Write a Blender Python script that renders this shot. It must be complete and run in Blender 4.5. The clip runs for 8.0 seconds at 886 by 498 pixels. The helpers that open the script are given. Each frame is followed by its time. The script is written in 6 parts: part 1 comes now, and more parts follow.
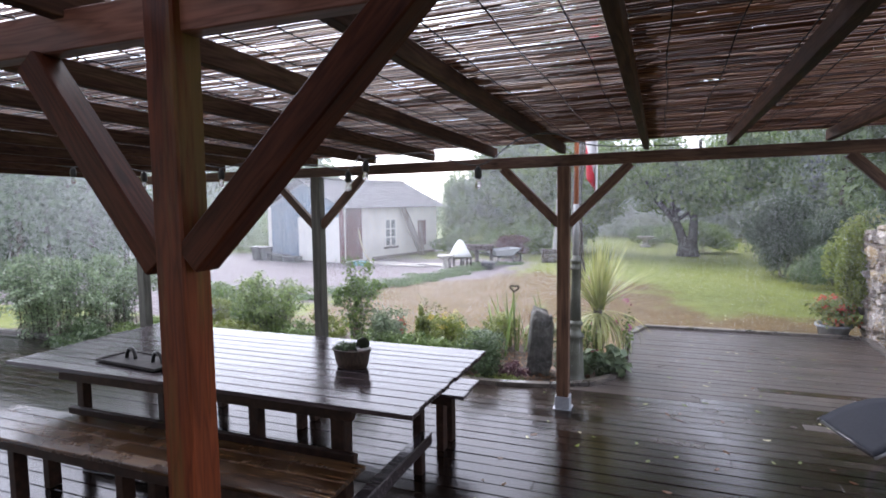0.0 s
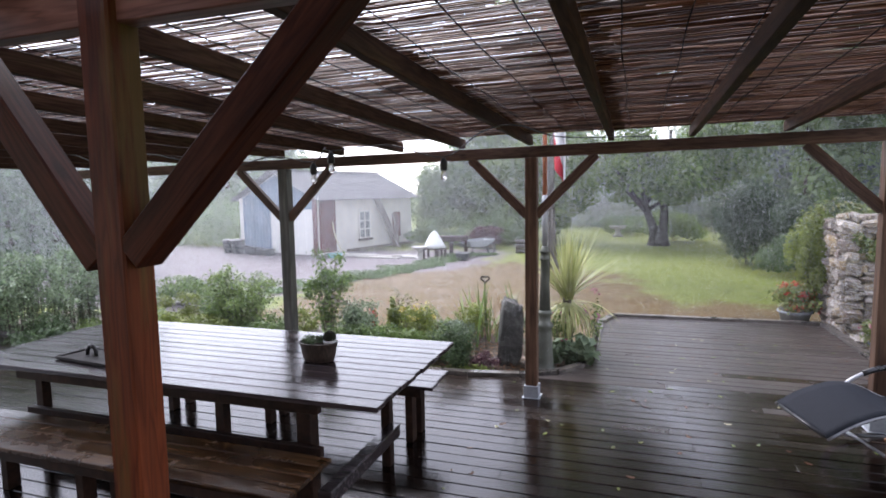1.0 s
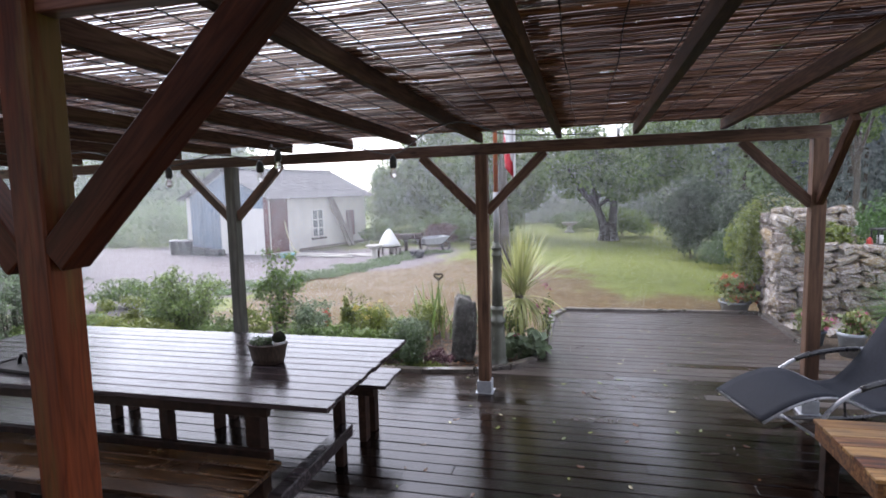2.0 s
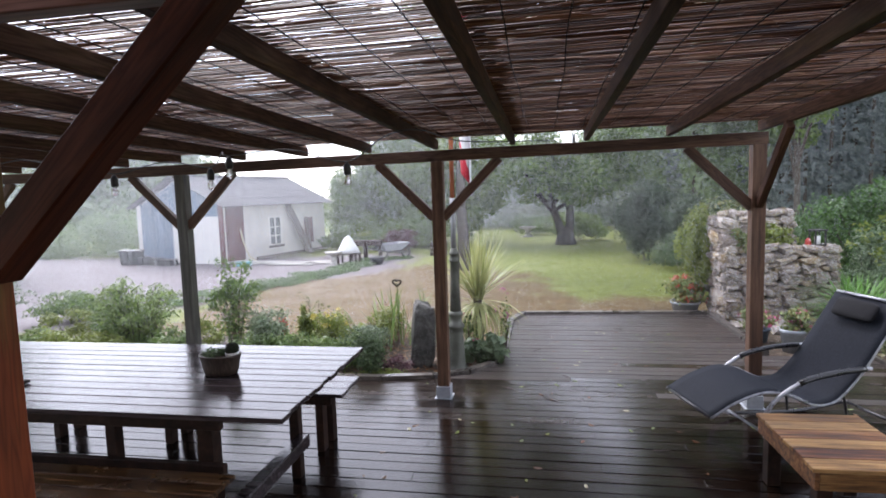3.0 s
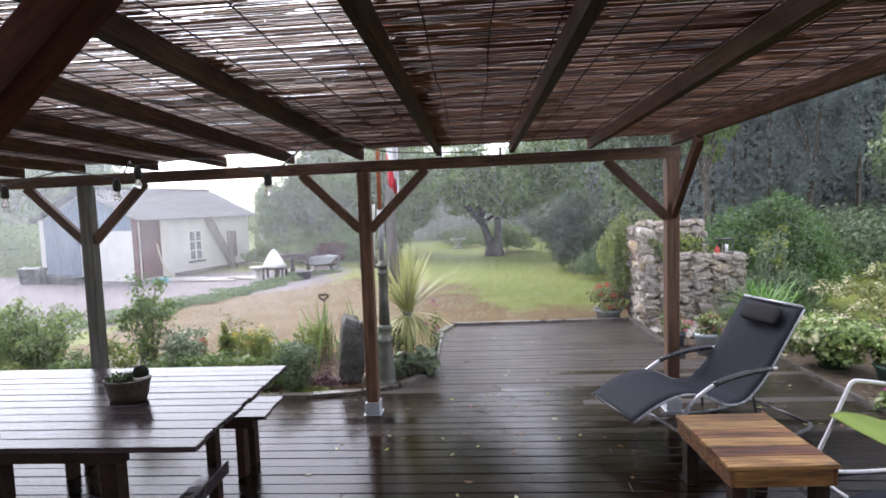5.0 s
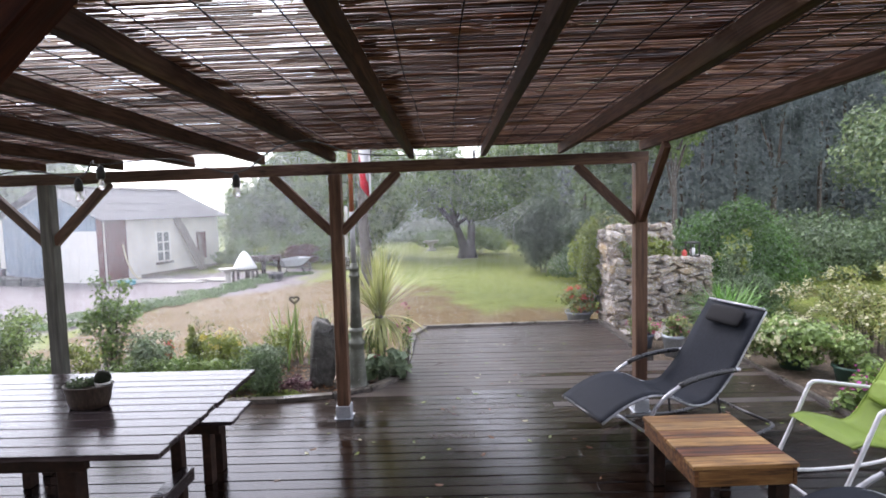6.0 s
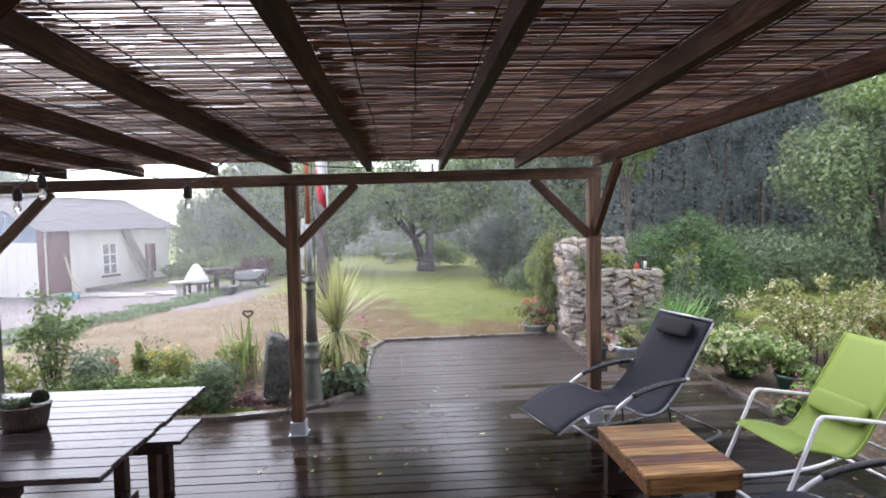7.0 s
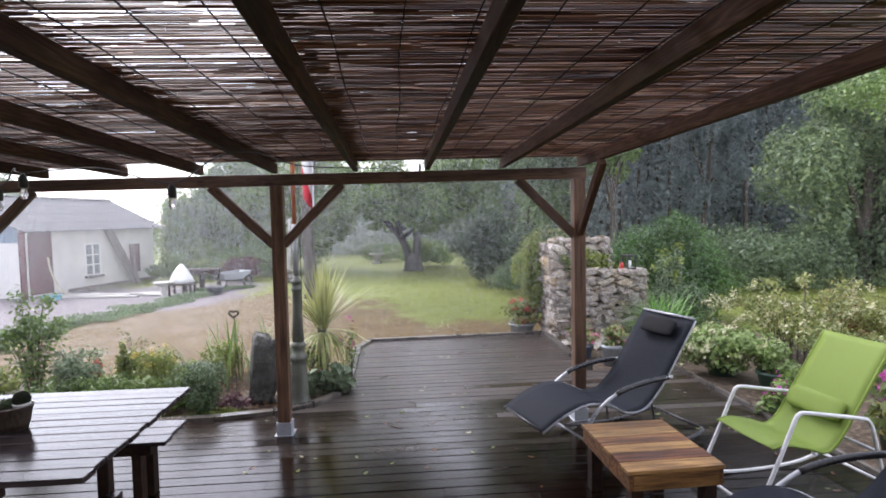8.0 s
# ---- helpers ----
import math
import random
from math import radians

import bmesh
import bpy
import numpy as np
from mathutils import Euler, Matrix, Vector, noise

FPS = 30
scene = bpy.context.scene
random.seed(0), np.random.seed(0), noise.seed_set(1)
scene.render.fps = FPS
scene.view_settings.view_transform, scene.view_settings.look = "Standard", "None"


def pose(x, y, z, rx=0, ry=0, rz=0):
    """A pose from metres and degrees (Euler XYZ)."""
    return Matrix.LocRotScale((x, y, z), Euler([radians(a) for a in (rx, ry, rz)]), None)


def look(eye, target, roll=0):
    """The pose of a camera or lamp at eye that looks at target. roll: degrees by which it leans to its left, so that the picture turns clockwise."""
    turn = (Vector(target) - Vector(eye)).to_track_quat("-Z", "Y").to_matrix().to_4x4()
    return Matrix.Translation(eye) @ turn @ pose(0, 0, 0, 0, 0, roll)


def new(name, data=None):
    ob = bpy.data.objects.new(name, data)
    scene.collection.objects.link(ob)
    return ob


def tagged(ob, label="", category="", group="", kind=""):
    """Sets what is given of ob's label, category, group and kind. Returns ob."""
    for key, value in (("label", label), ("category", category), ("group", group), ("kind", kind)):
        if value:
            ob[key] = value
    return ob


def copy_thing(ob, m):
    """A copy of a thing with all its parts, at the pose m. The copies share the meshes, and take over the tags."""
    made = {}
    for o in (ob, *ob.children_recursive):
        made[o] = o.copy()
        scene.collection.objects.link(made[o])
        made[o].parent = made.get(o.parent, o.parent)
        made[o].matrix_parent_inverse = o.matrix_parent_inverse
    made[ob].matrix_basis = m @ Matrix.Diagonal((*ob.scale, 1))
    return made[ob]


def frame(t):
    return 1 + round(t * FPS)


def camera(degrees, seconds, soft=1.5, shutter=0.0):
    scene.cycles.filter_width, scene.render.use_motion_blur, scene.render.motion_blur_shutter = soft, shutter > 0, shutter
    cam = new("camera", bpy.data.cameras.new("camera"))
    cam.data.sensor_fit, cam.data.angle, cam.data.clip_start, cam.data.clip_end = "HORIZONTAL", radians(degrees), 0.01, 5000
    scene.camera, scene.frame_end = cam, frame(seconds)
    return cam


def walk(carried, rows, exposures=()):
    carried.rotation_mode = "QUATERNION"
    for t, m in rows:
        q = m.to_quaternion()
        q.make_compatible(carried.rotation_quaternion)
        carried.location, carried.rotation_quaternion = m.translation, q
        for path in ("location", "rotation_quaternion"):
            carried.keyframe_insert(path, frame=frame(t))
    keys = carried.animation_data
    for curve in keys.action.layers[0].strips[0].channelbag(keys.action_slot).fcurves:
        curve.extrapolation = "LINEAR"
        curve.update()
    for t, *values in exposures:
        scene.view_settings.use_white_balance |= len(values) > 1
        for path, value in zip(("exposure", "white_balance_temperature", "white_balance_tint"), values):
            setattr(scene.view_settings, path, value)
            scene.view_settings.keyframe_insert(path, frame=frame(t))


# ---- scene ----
cam = camera(76.0, 8.0, 1.75)
PATH = [
    (0, (0.128, -0.404, 1.798), (-0.589, 1.456, 1.63), -0.7),
    (0.5, (0.162, -0.388, 1.797), (-0.531, 1.479, 1.613), -0.9),
    (1, (0.189, -0.383, 1.801), (-0.449, 1.502, 1.601), -1.0),
    (1.5, (0.206, -0.374, 1.797), (-0.361, 1.533, 1.586), -1.2),
    (3, (0.258, -0.384, 1.803), (-0.096, 1.575, 1.608), -1.8),
    (3.5, (0.275, -0.357, 1.8), (-0.038, 1.61, 1.615), -2.2),
    (4, (0.279, -0.337, 1.795), (0.029, 1.64, 1.618), -2.5),
    (4.5, (0.271, -0.329, 1.793), (0.111, 1.658, 1.63), -2.2),
    (6, (0.289, -0.325, 1.8), (0.271, 1.669, 1.645), -1.5),
    (6.5, (0.296, -0.344, 1.807), (0.382, 1.65, 1.68), -1.2),
    (7, (0.296, -0.327, 1.801), (0.425, 1.666, 1.688), -1.1),
    (7.5, (0.298, -0.348, 1.804), (0.444, 1.643, 1.691), -1.1),
    (8, (0.308, -0.348, 1.8), (0.48, 1.641, 1.686), -1.1),
]
walk(cam, [(t, look(eye, target, roll)) for t, eye, target, roll in PATH], [(0.0, 2.2, 6100, 19), (1.5, 2.08, 6150, 19), (3.0, 2.13, 6180, 18), (4.5, 2.25, 6270, 18), (6.0, 2.33, 6310, 18), (7.0, 2.37, 6310, 18), (7.5, 2.28, 6310, 18), (8.0, 2.16, 6310, 18)])

# ---- world, sun, exposure ----
world = bpy.data.worlds.new("sky")
scene.world = world
world.use_nodes = True
wt = world.node_tree
for n in list(wt.nodes):
    wt.nodes.remove(n)
w_out = wt.nodes.new("ShaderNodeOutputWorld")
w_bg = wt.nodes.new("ShaderNodeBackground")
w_hs = wt.nodes.new("ShaderNodeHueSaturation")
w_sky = wt.nodes.new("ShaderNodeTexSky")
w_sky.sky_type = "NISHITA"
w_sky.sun_disc = False
w_sky.sun_elevation = radians(52)
w_sky.sun_rotation = radians(-40)
w_sky.air_density, w_sky.dust_density, w_sky.ozone_density = 1.0, 1.0, 1.0
w_hs.inputs["Saturation"].default_value = 0.3
w_bg.inputs["Strength"].default_value = 0.15
wt.links.new(w_sky.outputs["Color"], w_hs.inputs["Color"])
wt.links.new(w_hs.outputs["Color"], w_bg.inputs["Color"])
wt.links.new(w_bg.outputs["Background"], w_out.inputs["Surface"])

sun = new("sun", bpy.data.lights.new("sun", "SUN"))
sun.data.energy, sun.data.angle, sun.data.color = 0.8, radians(40), (1.0, 0.97, 0.93)
sun.matrix_world = look((-12, 15, 25), (0, 0, 0))


# ---- materials ----
def base_mat(name):
    m = bpy.data.materials.new(name)
    m.use_nodes = True
    nt = m.node_tree
    return m, nt, nt.nodes["Principled BSDF"]


def ramp(nt, fac, stops):
    r = nt.nodes.new("ShaderNodeValToRGB")
    el = r.color_ramp.elements
    while len(el) < len(stops):
        el.new(0.5)
    for e, (p, c) in zip(el, stops):
        e.position, e.color = p, (*c, 1)
    nt.links.new(fac, r.inputs["Fac"])
    return r.outputs["Color"]


def noise_tex(nt, scale, detail=4, rough=0.55, stretch=(1, 1, 1), coord="Object", shift=None):
    tc = nt.nodes.new("ShaderNodeTexCoord")
    mp = nt.nodes.new("ShaderNodeMapping")
    mp.inputs["Scale"].default_value = stretch
    nt.links.new(tc.outputs[coord], mp.inputs["Vector"])
    if shift is not None:
        nt.links.new(shift, mp.inputs["Location"])
    tx = nt.nodes.new("ShaderNodeTexNoise")
    tx.inputs["Scale"].default_value, tx.inputs["Detail"].default_value, tx.inputs["Roughness"].default_value = scale, detail, rough
    nt.links.new(mp.outputs["Vector"], tx.inputs["Vector"])
    return tx.outputs["Fac"]


def mix_col(nt, fac, a, b, kind="MIX"):
    mx = nt.nodes.new("ShaderNodeMix")
    mx.data_type, mx.blend_type = "RGBA", kind
    for sock, v in ((mx.inputs["Factor"], fac), (mx.inputs["A"], a), (mx.inputs["B"], b)):
        if isinstance(v, bpy.types.NodeSocket):
            nt.links.new(v, sock)
        elif isinstance(v, tuple):
            sock.default_value = (*v, 1)
        else:
            sock.default_value = v
    return mx.outputs["Result"]


def bump(nt, bsdf, fac, strength, distance=0.01):
    b = nt.nodes.new("ShaderNodeBump")
    b.inputs["Strength"].default_value, b.inputs["Distance"].default_value = strength, distance
    nt.links.new(fac, b.inputs["Height"])
    nt.links.new(b.outputs["Normal"], bsdf.inputs["Normal"])


def per_piece(nt):
    oi = nt.nodes.new("ShaderNodeObjectInfo")
    return oi.outputs["Random"]


def per_island(nt):
    g = nt.nodes.new("ShaderNodeNewGeometry")
    return g.outputs["Random Per Island"]


def rough_from(nt, bsdf, fac, lo, hi):
    mr = nt.nodes.new("ShaderNodeMapRange")
    mr.inputs["To Min"].default_value, mr.inputs["To Max"].default_value = lo, hi
    mr.inputs["From Min"].default_value, mr.inputs["From Max"].default_value = 0.3, 0.7
    nt.links.new(fac, mr.inputs["Value"])
    nt.links.new(mr.outputs["Result"], bsdf.inputs["Roughness"])


def wood(name, dark, mid, light, rough=(0.35, 0.6), along=(1, 14, 14), piece=0.5, spec=0.5, stains=0.55, scale=3.0, moss=0.0):
    """Timber: grain stretched along one axis, stains, and a tone of its own for each piece."""
    m, nt, b = base_mat(name)
    rnd = per_piece(nt)
    mul = nt.nodes.new("ShaderNodeVectorMath")
    mul.operation = "SCALE"
    mul.inputs[0].default_value = (37, 21, 53)
    nt.links.new(rnd, mul.inputs["Scale"])
    grain = noise_tex(nt, scale, 6, 0.65, along, shift=mul.outputs[0])
    stain = noise_tex(nt, 2.9, 5, 0.65, shift=mul.outputs[0])
    col = ramp(nt, grain, [(0.34, dark), (0.5, mid), (0.68, light)])
    col = mix_col(nt, stains, col, ramp(nt, stain, [(0.3, (0.35, 0.33, 0.33)), (0.7, (1, 1, 1))]), "MULTIPLY")
    col = mix_col(nt, piece, col, ramp(nt, rnd, [(0.0, (0.42, 0.38, 0.36)), (0.5, (0.9, 0.9, 0.9)), (1.0, (1.35, 1.25, 1.1))]), "MULTIPLY")
    if moss:
        green = noise_tex(nt, 2.2, 6, 0.7, (3.5, 3.5, 0.45), shift=mul.outputs[0])
        col = mix_col(nt, ramp(nt, green, [(0.52, (0, 0, 0)), (0.66, (moss, moss, moss))]), col, (0.1, 0.085, 0.02))
    nt.links.new(col, b.inputs["Base Color"])
    rough_from(nt, b, stain, *rough)
    b.inputs["Specular IOR Level"].default_value = spec
    bump(nt, b, grain, 0.25, 0.004)
    return m


def plain(name, col, rough=0.5, metal=0.0, vary=0.12, scale=9.0, bumps=0.1, spec=0.5):
    m, nt, b = base_mat(name)
    f = noise_tex(nt, scale, 5)
    lo = tuple(c * (1 - vary) for c in col)
    hi = tuple(min(1, c * (1 + vary)) for c in col)
    nt.links.new(ramp(nt, f, [(0.3, lo), (0.7, hi)]), b.inputs["Base Color"])
    rough_from(nt, b, f, max(0.02, rough - 0.08), min(1, rough + 0.08))
    b.inputs["Metallic"].default_value = metal
    b.inputs["Specular IOR Level"].default_value = spec
    if bumps:
        bump(nt, b, noise_tex(nt, scale * 6, 3), bumps, 0.003)
    return m


def leaf_mat(name, dark, light, third=None, rough=0.35, trans=0.35):
    """Wet leaves: a tone for each leaf, light through the blade, gloss from the rain."""
    m, nt, b = base_mat(name)
    stops = [(0.0, dark), (1.0, light)] if third is None else [(0.0, dark), (0.7, light), (1.0, third)]
    col = ramp(nt, per_island(nt), stops)
    big = ramp(nt, noise_tex(nt, 0.9, 3), [(0.35, (0.6, 0.6, 0.6)), (0.65, (1.1, 1.1, 1.05))])
    col = mix_col(nt, 0.8, col, big, "MULTIPLY")
    nt.links.new(col, b.inputs["Base Color"])
    b.inputs["Roughness"].default_value = rough
    tr = nt.nodes.new("ShaderNodeBsdfTranslucent")
    nt.links.new(col, tr.inputs["Color"])
    mx = nt.nodes.new("ShaderNodeMixShader")
    mx.inputs["Fac"].default_value = trans
    nt.links.new(b.outputs["BSDF"], mx.inputs[1])
    nt.links.new(tr.outputs["BSDF"], mx.inputs[2])
    nt.links.new(mx.outputs["Shader"], nt.nodes["Material Output"].inputs["Surface"])
    return m


def timber(name, dark, mid, light, rough=(0.3, 0.55), axis=2, moss=0.0, spec=0.45):
    """Stained softwood seen close: long flowing grain, dark knots, runs of damp, worn edges."""
    m, nt, b = base_mat(name)
    rnd = per_piece(nt)
    mul = nt.nodes.new("ShaderNodeVectorMath")
    mul.operation = "SCALE"
    mul.inputs[0].default_value = (37, 21, 53)
    nt.links.new(rnd, mul.inputs["Scale"])
    flow = [9.0, 9.0, 9.0]
    flow[axis] = 0.75
    fine = [60.0, 60.0, 60.0]
    fine[axis] = 2.0
    knot_s = [1.0, 1.0, 1.0]
    knot_s[axis] = 0.36
    body = noise_tex(nt, 1.6, 3, 0.5, tuple(flow), shift=mul.outputs[0])
    rings = nt.nodes.new("ShaderNodeMath")
    rings.operation = "PINGPONG"
    nt.links.new(body, rings.inputs[0])
    rings.inputs[1].default_value = 0.045
    rel = nt.nodes.new("ShaderNodeMath")
    rel.operation = "MULTIPLY"
    nt.links.new(rings.outputs[0], rel.inputs[0])
    rel.inputs[1].default_value = 22.0
    fibre = noise_tex(nt, 1.0, 5, 0.65, tuple(fine), shift=mul.outputs[0])
    damp = noise_tex(nt, 2.6, 6, 0.65, tuple(0.35 if k == axis else 2.2 for k in range(3)), shift=mul.outputs[0])
    tc = nt.nodes.new("ShaderNodeTexCoord")
    mp = nt.nodes.new("ShaderNodeMapping")
    mp.inputs["Scale"].default_value = knot_s
    nt.links.new(tc.outputs["Object"], mp.inputs["Vector"])
    nt.links.new(mul.outputs[0], mp.inputs["Location"])
    vo = nt.nodes.new("ShaderNodeTexVoronoi")
    vo.inputs["Scale"].default_value = 7.5
    nt.links.new(mp.outputs["Vector"], vo.inputs["Vector"])
    col = ramp(nt, rel.outputs[0], [(0.0, dark), (0.35, mid), (1.0, light)])
    col = mix_col(nt, 0.6, col, ramp(nt, fibre, [(0.3, (0.5, 0.47, 0.45)), (0.7, (1.15, 1.12, 1.1))]), "MULTIPLY")
    col = mix_col(nt, 0.8, col, ramp(nt, damp, [(0.36, (0.3, 0.26, 0.26)), (0.52, (0.85, 0.85, 0.85)), (0.68, (1.25, 1.2, 1.12))]), "MULTIPLY")
    col = mix_col(nt, ramp(nt, vo.outputs["Distance"], [(0.05, (0.85, 0.85, 0.85)), (0.13, (0, 0, 0))]), col, (0.02, 0.009, 0.006))
    if moss:
        green = noise_tex(nt, 2.2, 6, 0.7, tuple(0.4 if k == axis else 4.0 for k in range(3)), shift=mul.outputs[0])
        col = mix_col(nt, ramp(nt, green, [(0.52, (0, 0, 0)), (0.66, (moss, moss, moss))]), col, (0.13, 0.105, 0.03))
    nt.links.new(col, b.inputs["Base Color"])
    rough_from(nt, b, damp, *rough)
    b.inputs["Specular IOR Level"].default_value = spec
    bump(nt, b, fibre, 0.3, 0.003)
    return m


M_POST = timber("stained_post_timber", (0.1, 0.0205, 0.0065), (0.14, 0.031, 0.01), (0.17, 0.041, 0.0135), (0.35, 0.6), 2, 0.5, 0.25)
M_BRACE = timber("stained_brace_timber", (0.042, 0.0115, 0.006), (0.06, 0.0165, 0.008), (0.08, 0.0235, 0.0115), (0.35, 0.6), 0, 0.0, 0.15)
M_POSTFAR = wood("weathered_stained_timber", (0.06, 0.032, 0.02), (0.125, 0.067, 0.041), (0.185, 0.107, 0.068), (0.5, 0.7), (10, 10, 0.7), 0.2, 0.3)
M_BEAM = timber("stained_beam_timber", (0.08, 0.043, 0.029), (0.115, 0.064, 0.043), (0.145, 0.087, 0.059), (0.45, 0.7), 0, 0.0, 0.3)
# Near beam's colour is raised to stand in for hazy light on it.
M_BEAM_NEAR = timber("reddish_lit_beam_timber", (0.13, 0.05, 0.034), (0.18, 0.075, 0.05), (0.22, 0.1, 0.07), (0.4, 0.65), 0, 0.0, 0.4)
# Greyer timber for the far posts left of x = -2.
M_POST_GREY = wood("grey_timber", (0.045, 0.043, 0.036), (0.095, 0.092, 0.08), (0.15, 0.145, 0.125), (0.4, 0.6), (10, 10, 0.7), 0.2, 0.4)
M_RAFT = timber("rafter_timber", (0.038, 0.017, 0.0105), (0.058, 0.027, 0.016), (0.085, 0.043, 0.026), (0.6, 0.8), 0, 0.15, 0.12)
# Deck colour lightens past the roof edge, painting in the brighter daylight there.
M_DECK = wood("wet_shaded_deck_board", (0.0045, 0.0025, 0.0017), (0.012, 0.0066, 0.0044), (0.027, 0.0165, 0.011), (0.07, 0.2), (0.8, 14, 14), 0.35, 0.32, 0.6)
M_DECK_EDGE = wood("half_lit_deck_board", (0.01, 0.0065, 0.005), (0.024, 0.0165, 0.0125), (0.045, 0.033, 0.026), (0.16, 0.3), (0.8, 14, 14), 0.35, 0.34, 0.6)
M_DECK_OUT = wood("rain_beaten_lit_deck_board", (0.024, 0.018, 0.015), (0.054, 0.042, 0.036), (0.09, 0.073, 0.063), (0.3, 0.45), (0.8, 14, 14), 0.35, 0.5, 0.65)
M_TABLE = wood("wet_table_board", (0.022, 0.016, 0.018), (0.046, 0.035, 0.037), (0.08, 0.066, 0.068), (0.06, 0.22), (0.8, 14, 14), 0.3, 0.38)
M_FRAME = wood("dark_table_frame", (0.014, 0.007, 0.005), (0.028, 0.013, 0.008), (0.055, 0.027, 0.018), (0.5, 0.7), (6, 6, 6), 0.3, 0.25)
M_BENCH = wood("bench_board", (0.016, 0.007, 0.0035), (0.06, 0.027, 0.01), (0.17, 0.09, 0.035), (0.1, 0.36), (0.8, 14, 14), 0.35, 0.45, 0.9)
M_PALLET = wood("oiled_pallet_wood", (0.05, 0.018, 0.006), (0.26, 0.125, 0.037), (0.43, 0.25, 0.095), (0.45, 0.65), (0.9, 12, 12), 0.95, 0.35, 0.85)
M_PALLET_D = wood("dark_pallet_wood", (0.04, 0.015, 0.006), (0.19, 0.08, 0.028), (0.36, 0.19, 0.075), (0.45, 0.65), (0.9, 12, 12), 0.5, 0.35, 0.85)
M_PALLET_L = wood("light_pallet_wood", (0.08, 0.034, 0.011), (0.34, 0.19, 0.066), (0.52, 0.33, 0.145), (0.45, 0.65), (0.9, 12, 12), 0.5, 0.35, 0.85)
M_PALLET_R = wood("reddish_pallet_wood", (0.035, 0.01, 0.004), (0.15, 0.05, 0.018), (0.3, 0.13, 0.05), (0.45, 0.65), (0.9, 12, 12), 0.5, 0.35, 0.85)
M_KERB = wood("wet_edging_board", (0.045, 0.04, 0.036), (0.1, 0.09, 0.08), (0.17, 0.155, 0.14), (0.2, 0.4), (4, 4, 4), 0.4)
M_STEEL = plain("galvanised_steel", (0.36, 0.38, 0.41), 0.5, 0.3, 0.15, 20)
M_BLACK = plain("black_plastic", (0.012, 0.012, 0.013), 0.35, 0, 0.2, 30, 0.05)
M_BACK_WALL = plain("unseen_back_wall", (0.42, 0.37, 0.31), 0.8, 0, 0.35, 3)
M_LEAF = leaf_mat("leaf_green", (0.08, 0.14, 0.04), (0.24, 0.36, 0.1))
M_LEAF_D = leaf_mat("leaf_dark", (0.05, 0.085, 0.038), (0.15, 0.23, 0.1))
M_LEAF_G = leaf_mat("leaf_grey_green", (0.11, 0.165, 0.09), (0.32, 0.41, 0.25))
M_LEAF_Y = leaf_mat("leaf_yellow_green", (0.14, 0.2, 0.035), (0.36, 0.42, 0.1))
M_LEAF_B = leaf_mat("leaf_bluish", (0.032, 0.054, 0.031), (0.075, 0.112, 0.06))
M_TREE = leaf_mat("pale_tree_leaf", (0.06, 0.115, 0.024), (0.24, 0.34, 0.08), rough=0.45, trans=0.45)
M_APPLE = leaf_mat("apple_leaf", (0.065, 0.12, 0.03), (0.23, 0.34, 0.085), rough=0.4, trans=0.4)
M_TREE_R = leaf_mat("side_tree_leaf", (0.1, 0.15, 0.08), (0.2, 0.28, 0.14), (0.33, 0.4, 0.18), rough=0.45)
M_HEDGE = leaf_mat("hedge_leaf", (0.055, 0.09, 0.048), (0.17, 0.24, 0.12), rough=0.45)
M_WEED = leaf_mat("weed_leaf", (0.09, 0.16, 0.06), (0.22, 0.33, 0.14))
M_LEAF_L = leaf_mat("leaf_light", (0.12, 0.19, 0.055), (0.32, 0.44, 0.14))
M_LEAF_OY = leaf_mat("leaf_faded_yellow", (0.12, 0.16, 0.04), (0.3, 0.34, 0.1), (0.42, 0.38, 0.17))
M_LEAF_O = leaf_mat("leaf_olive", (0.1, 0.15, 0.045), (0.28, 0.34, 0.13), (0.32, 0.26, 0.09))


# ---- mesh helpers ----
def mesh_ob(name, bm, material, parent=None, label="", smooth=False, bevel=0.0):
    if bevel:
        bmesh.ops.bevel(bm, geom=[e for e in bm.edges if len(e.link_faces) == 2 and e.calc_face_angle() > 0.6], offset=bevel, segments=1, affect="EDGES", profile=0.5)
    bmesh.ops.recalc_face_normals(bm, faces=bm.faces)
    me = bpy.data.meshes.new(name)
    bm.to_mesh(me)
    bm.free()
    if smooth:
        for p in me.polygons:
            p.use_smooth = True
    me.materials.append(material)
    ob = new(name, me)
    if parent is not None:
        ob.parent = parent
    if label:
        tagged(ob, label)
    return ob


def part(name, bm, material, parent, label="", smooth=False, bevel=0.0):
    return mesh_ob(name, bm, material, parent, label, smooth, bevel)


def data_ob(name, verts, faces, material, parent=None, label=""):
    me = bpy.data.meshes.new(name)
    me.from_pydata(verts, [], faces)
    me.update()
    me.materials.append(material)
    ob = new(name, me)
    if parent is not None:
        ob.parent = parent
    if label:
        tagged(ob, label)
    return ob


def thing(name, label, category, at=(0, 0, 0), rz=0, group="", kind=""):
    return_ob = tagged(new(name), label, category, group, kind)
    return_ob.matrix_basis = pose(*at, 0, 0, rz)
    return return_ob


def box(x0, x1, y0, y1, z0, z1, bm=None):
    bm = bm or bmesh.new()
    m = Matrix.Translation(((x0 + x1) / 2, (y0 + y1) / 2, (z0 + z1) / 2)) @ Matrix.Diagonal((x1 - x0, y1 - y0, z1 - z0, 1))
    bmesh.ops.create_cube(bm, size=1.0, matrix=m)
    return bm


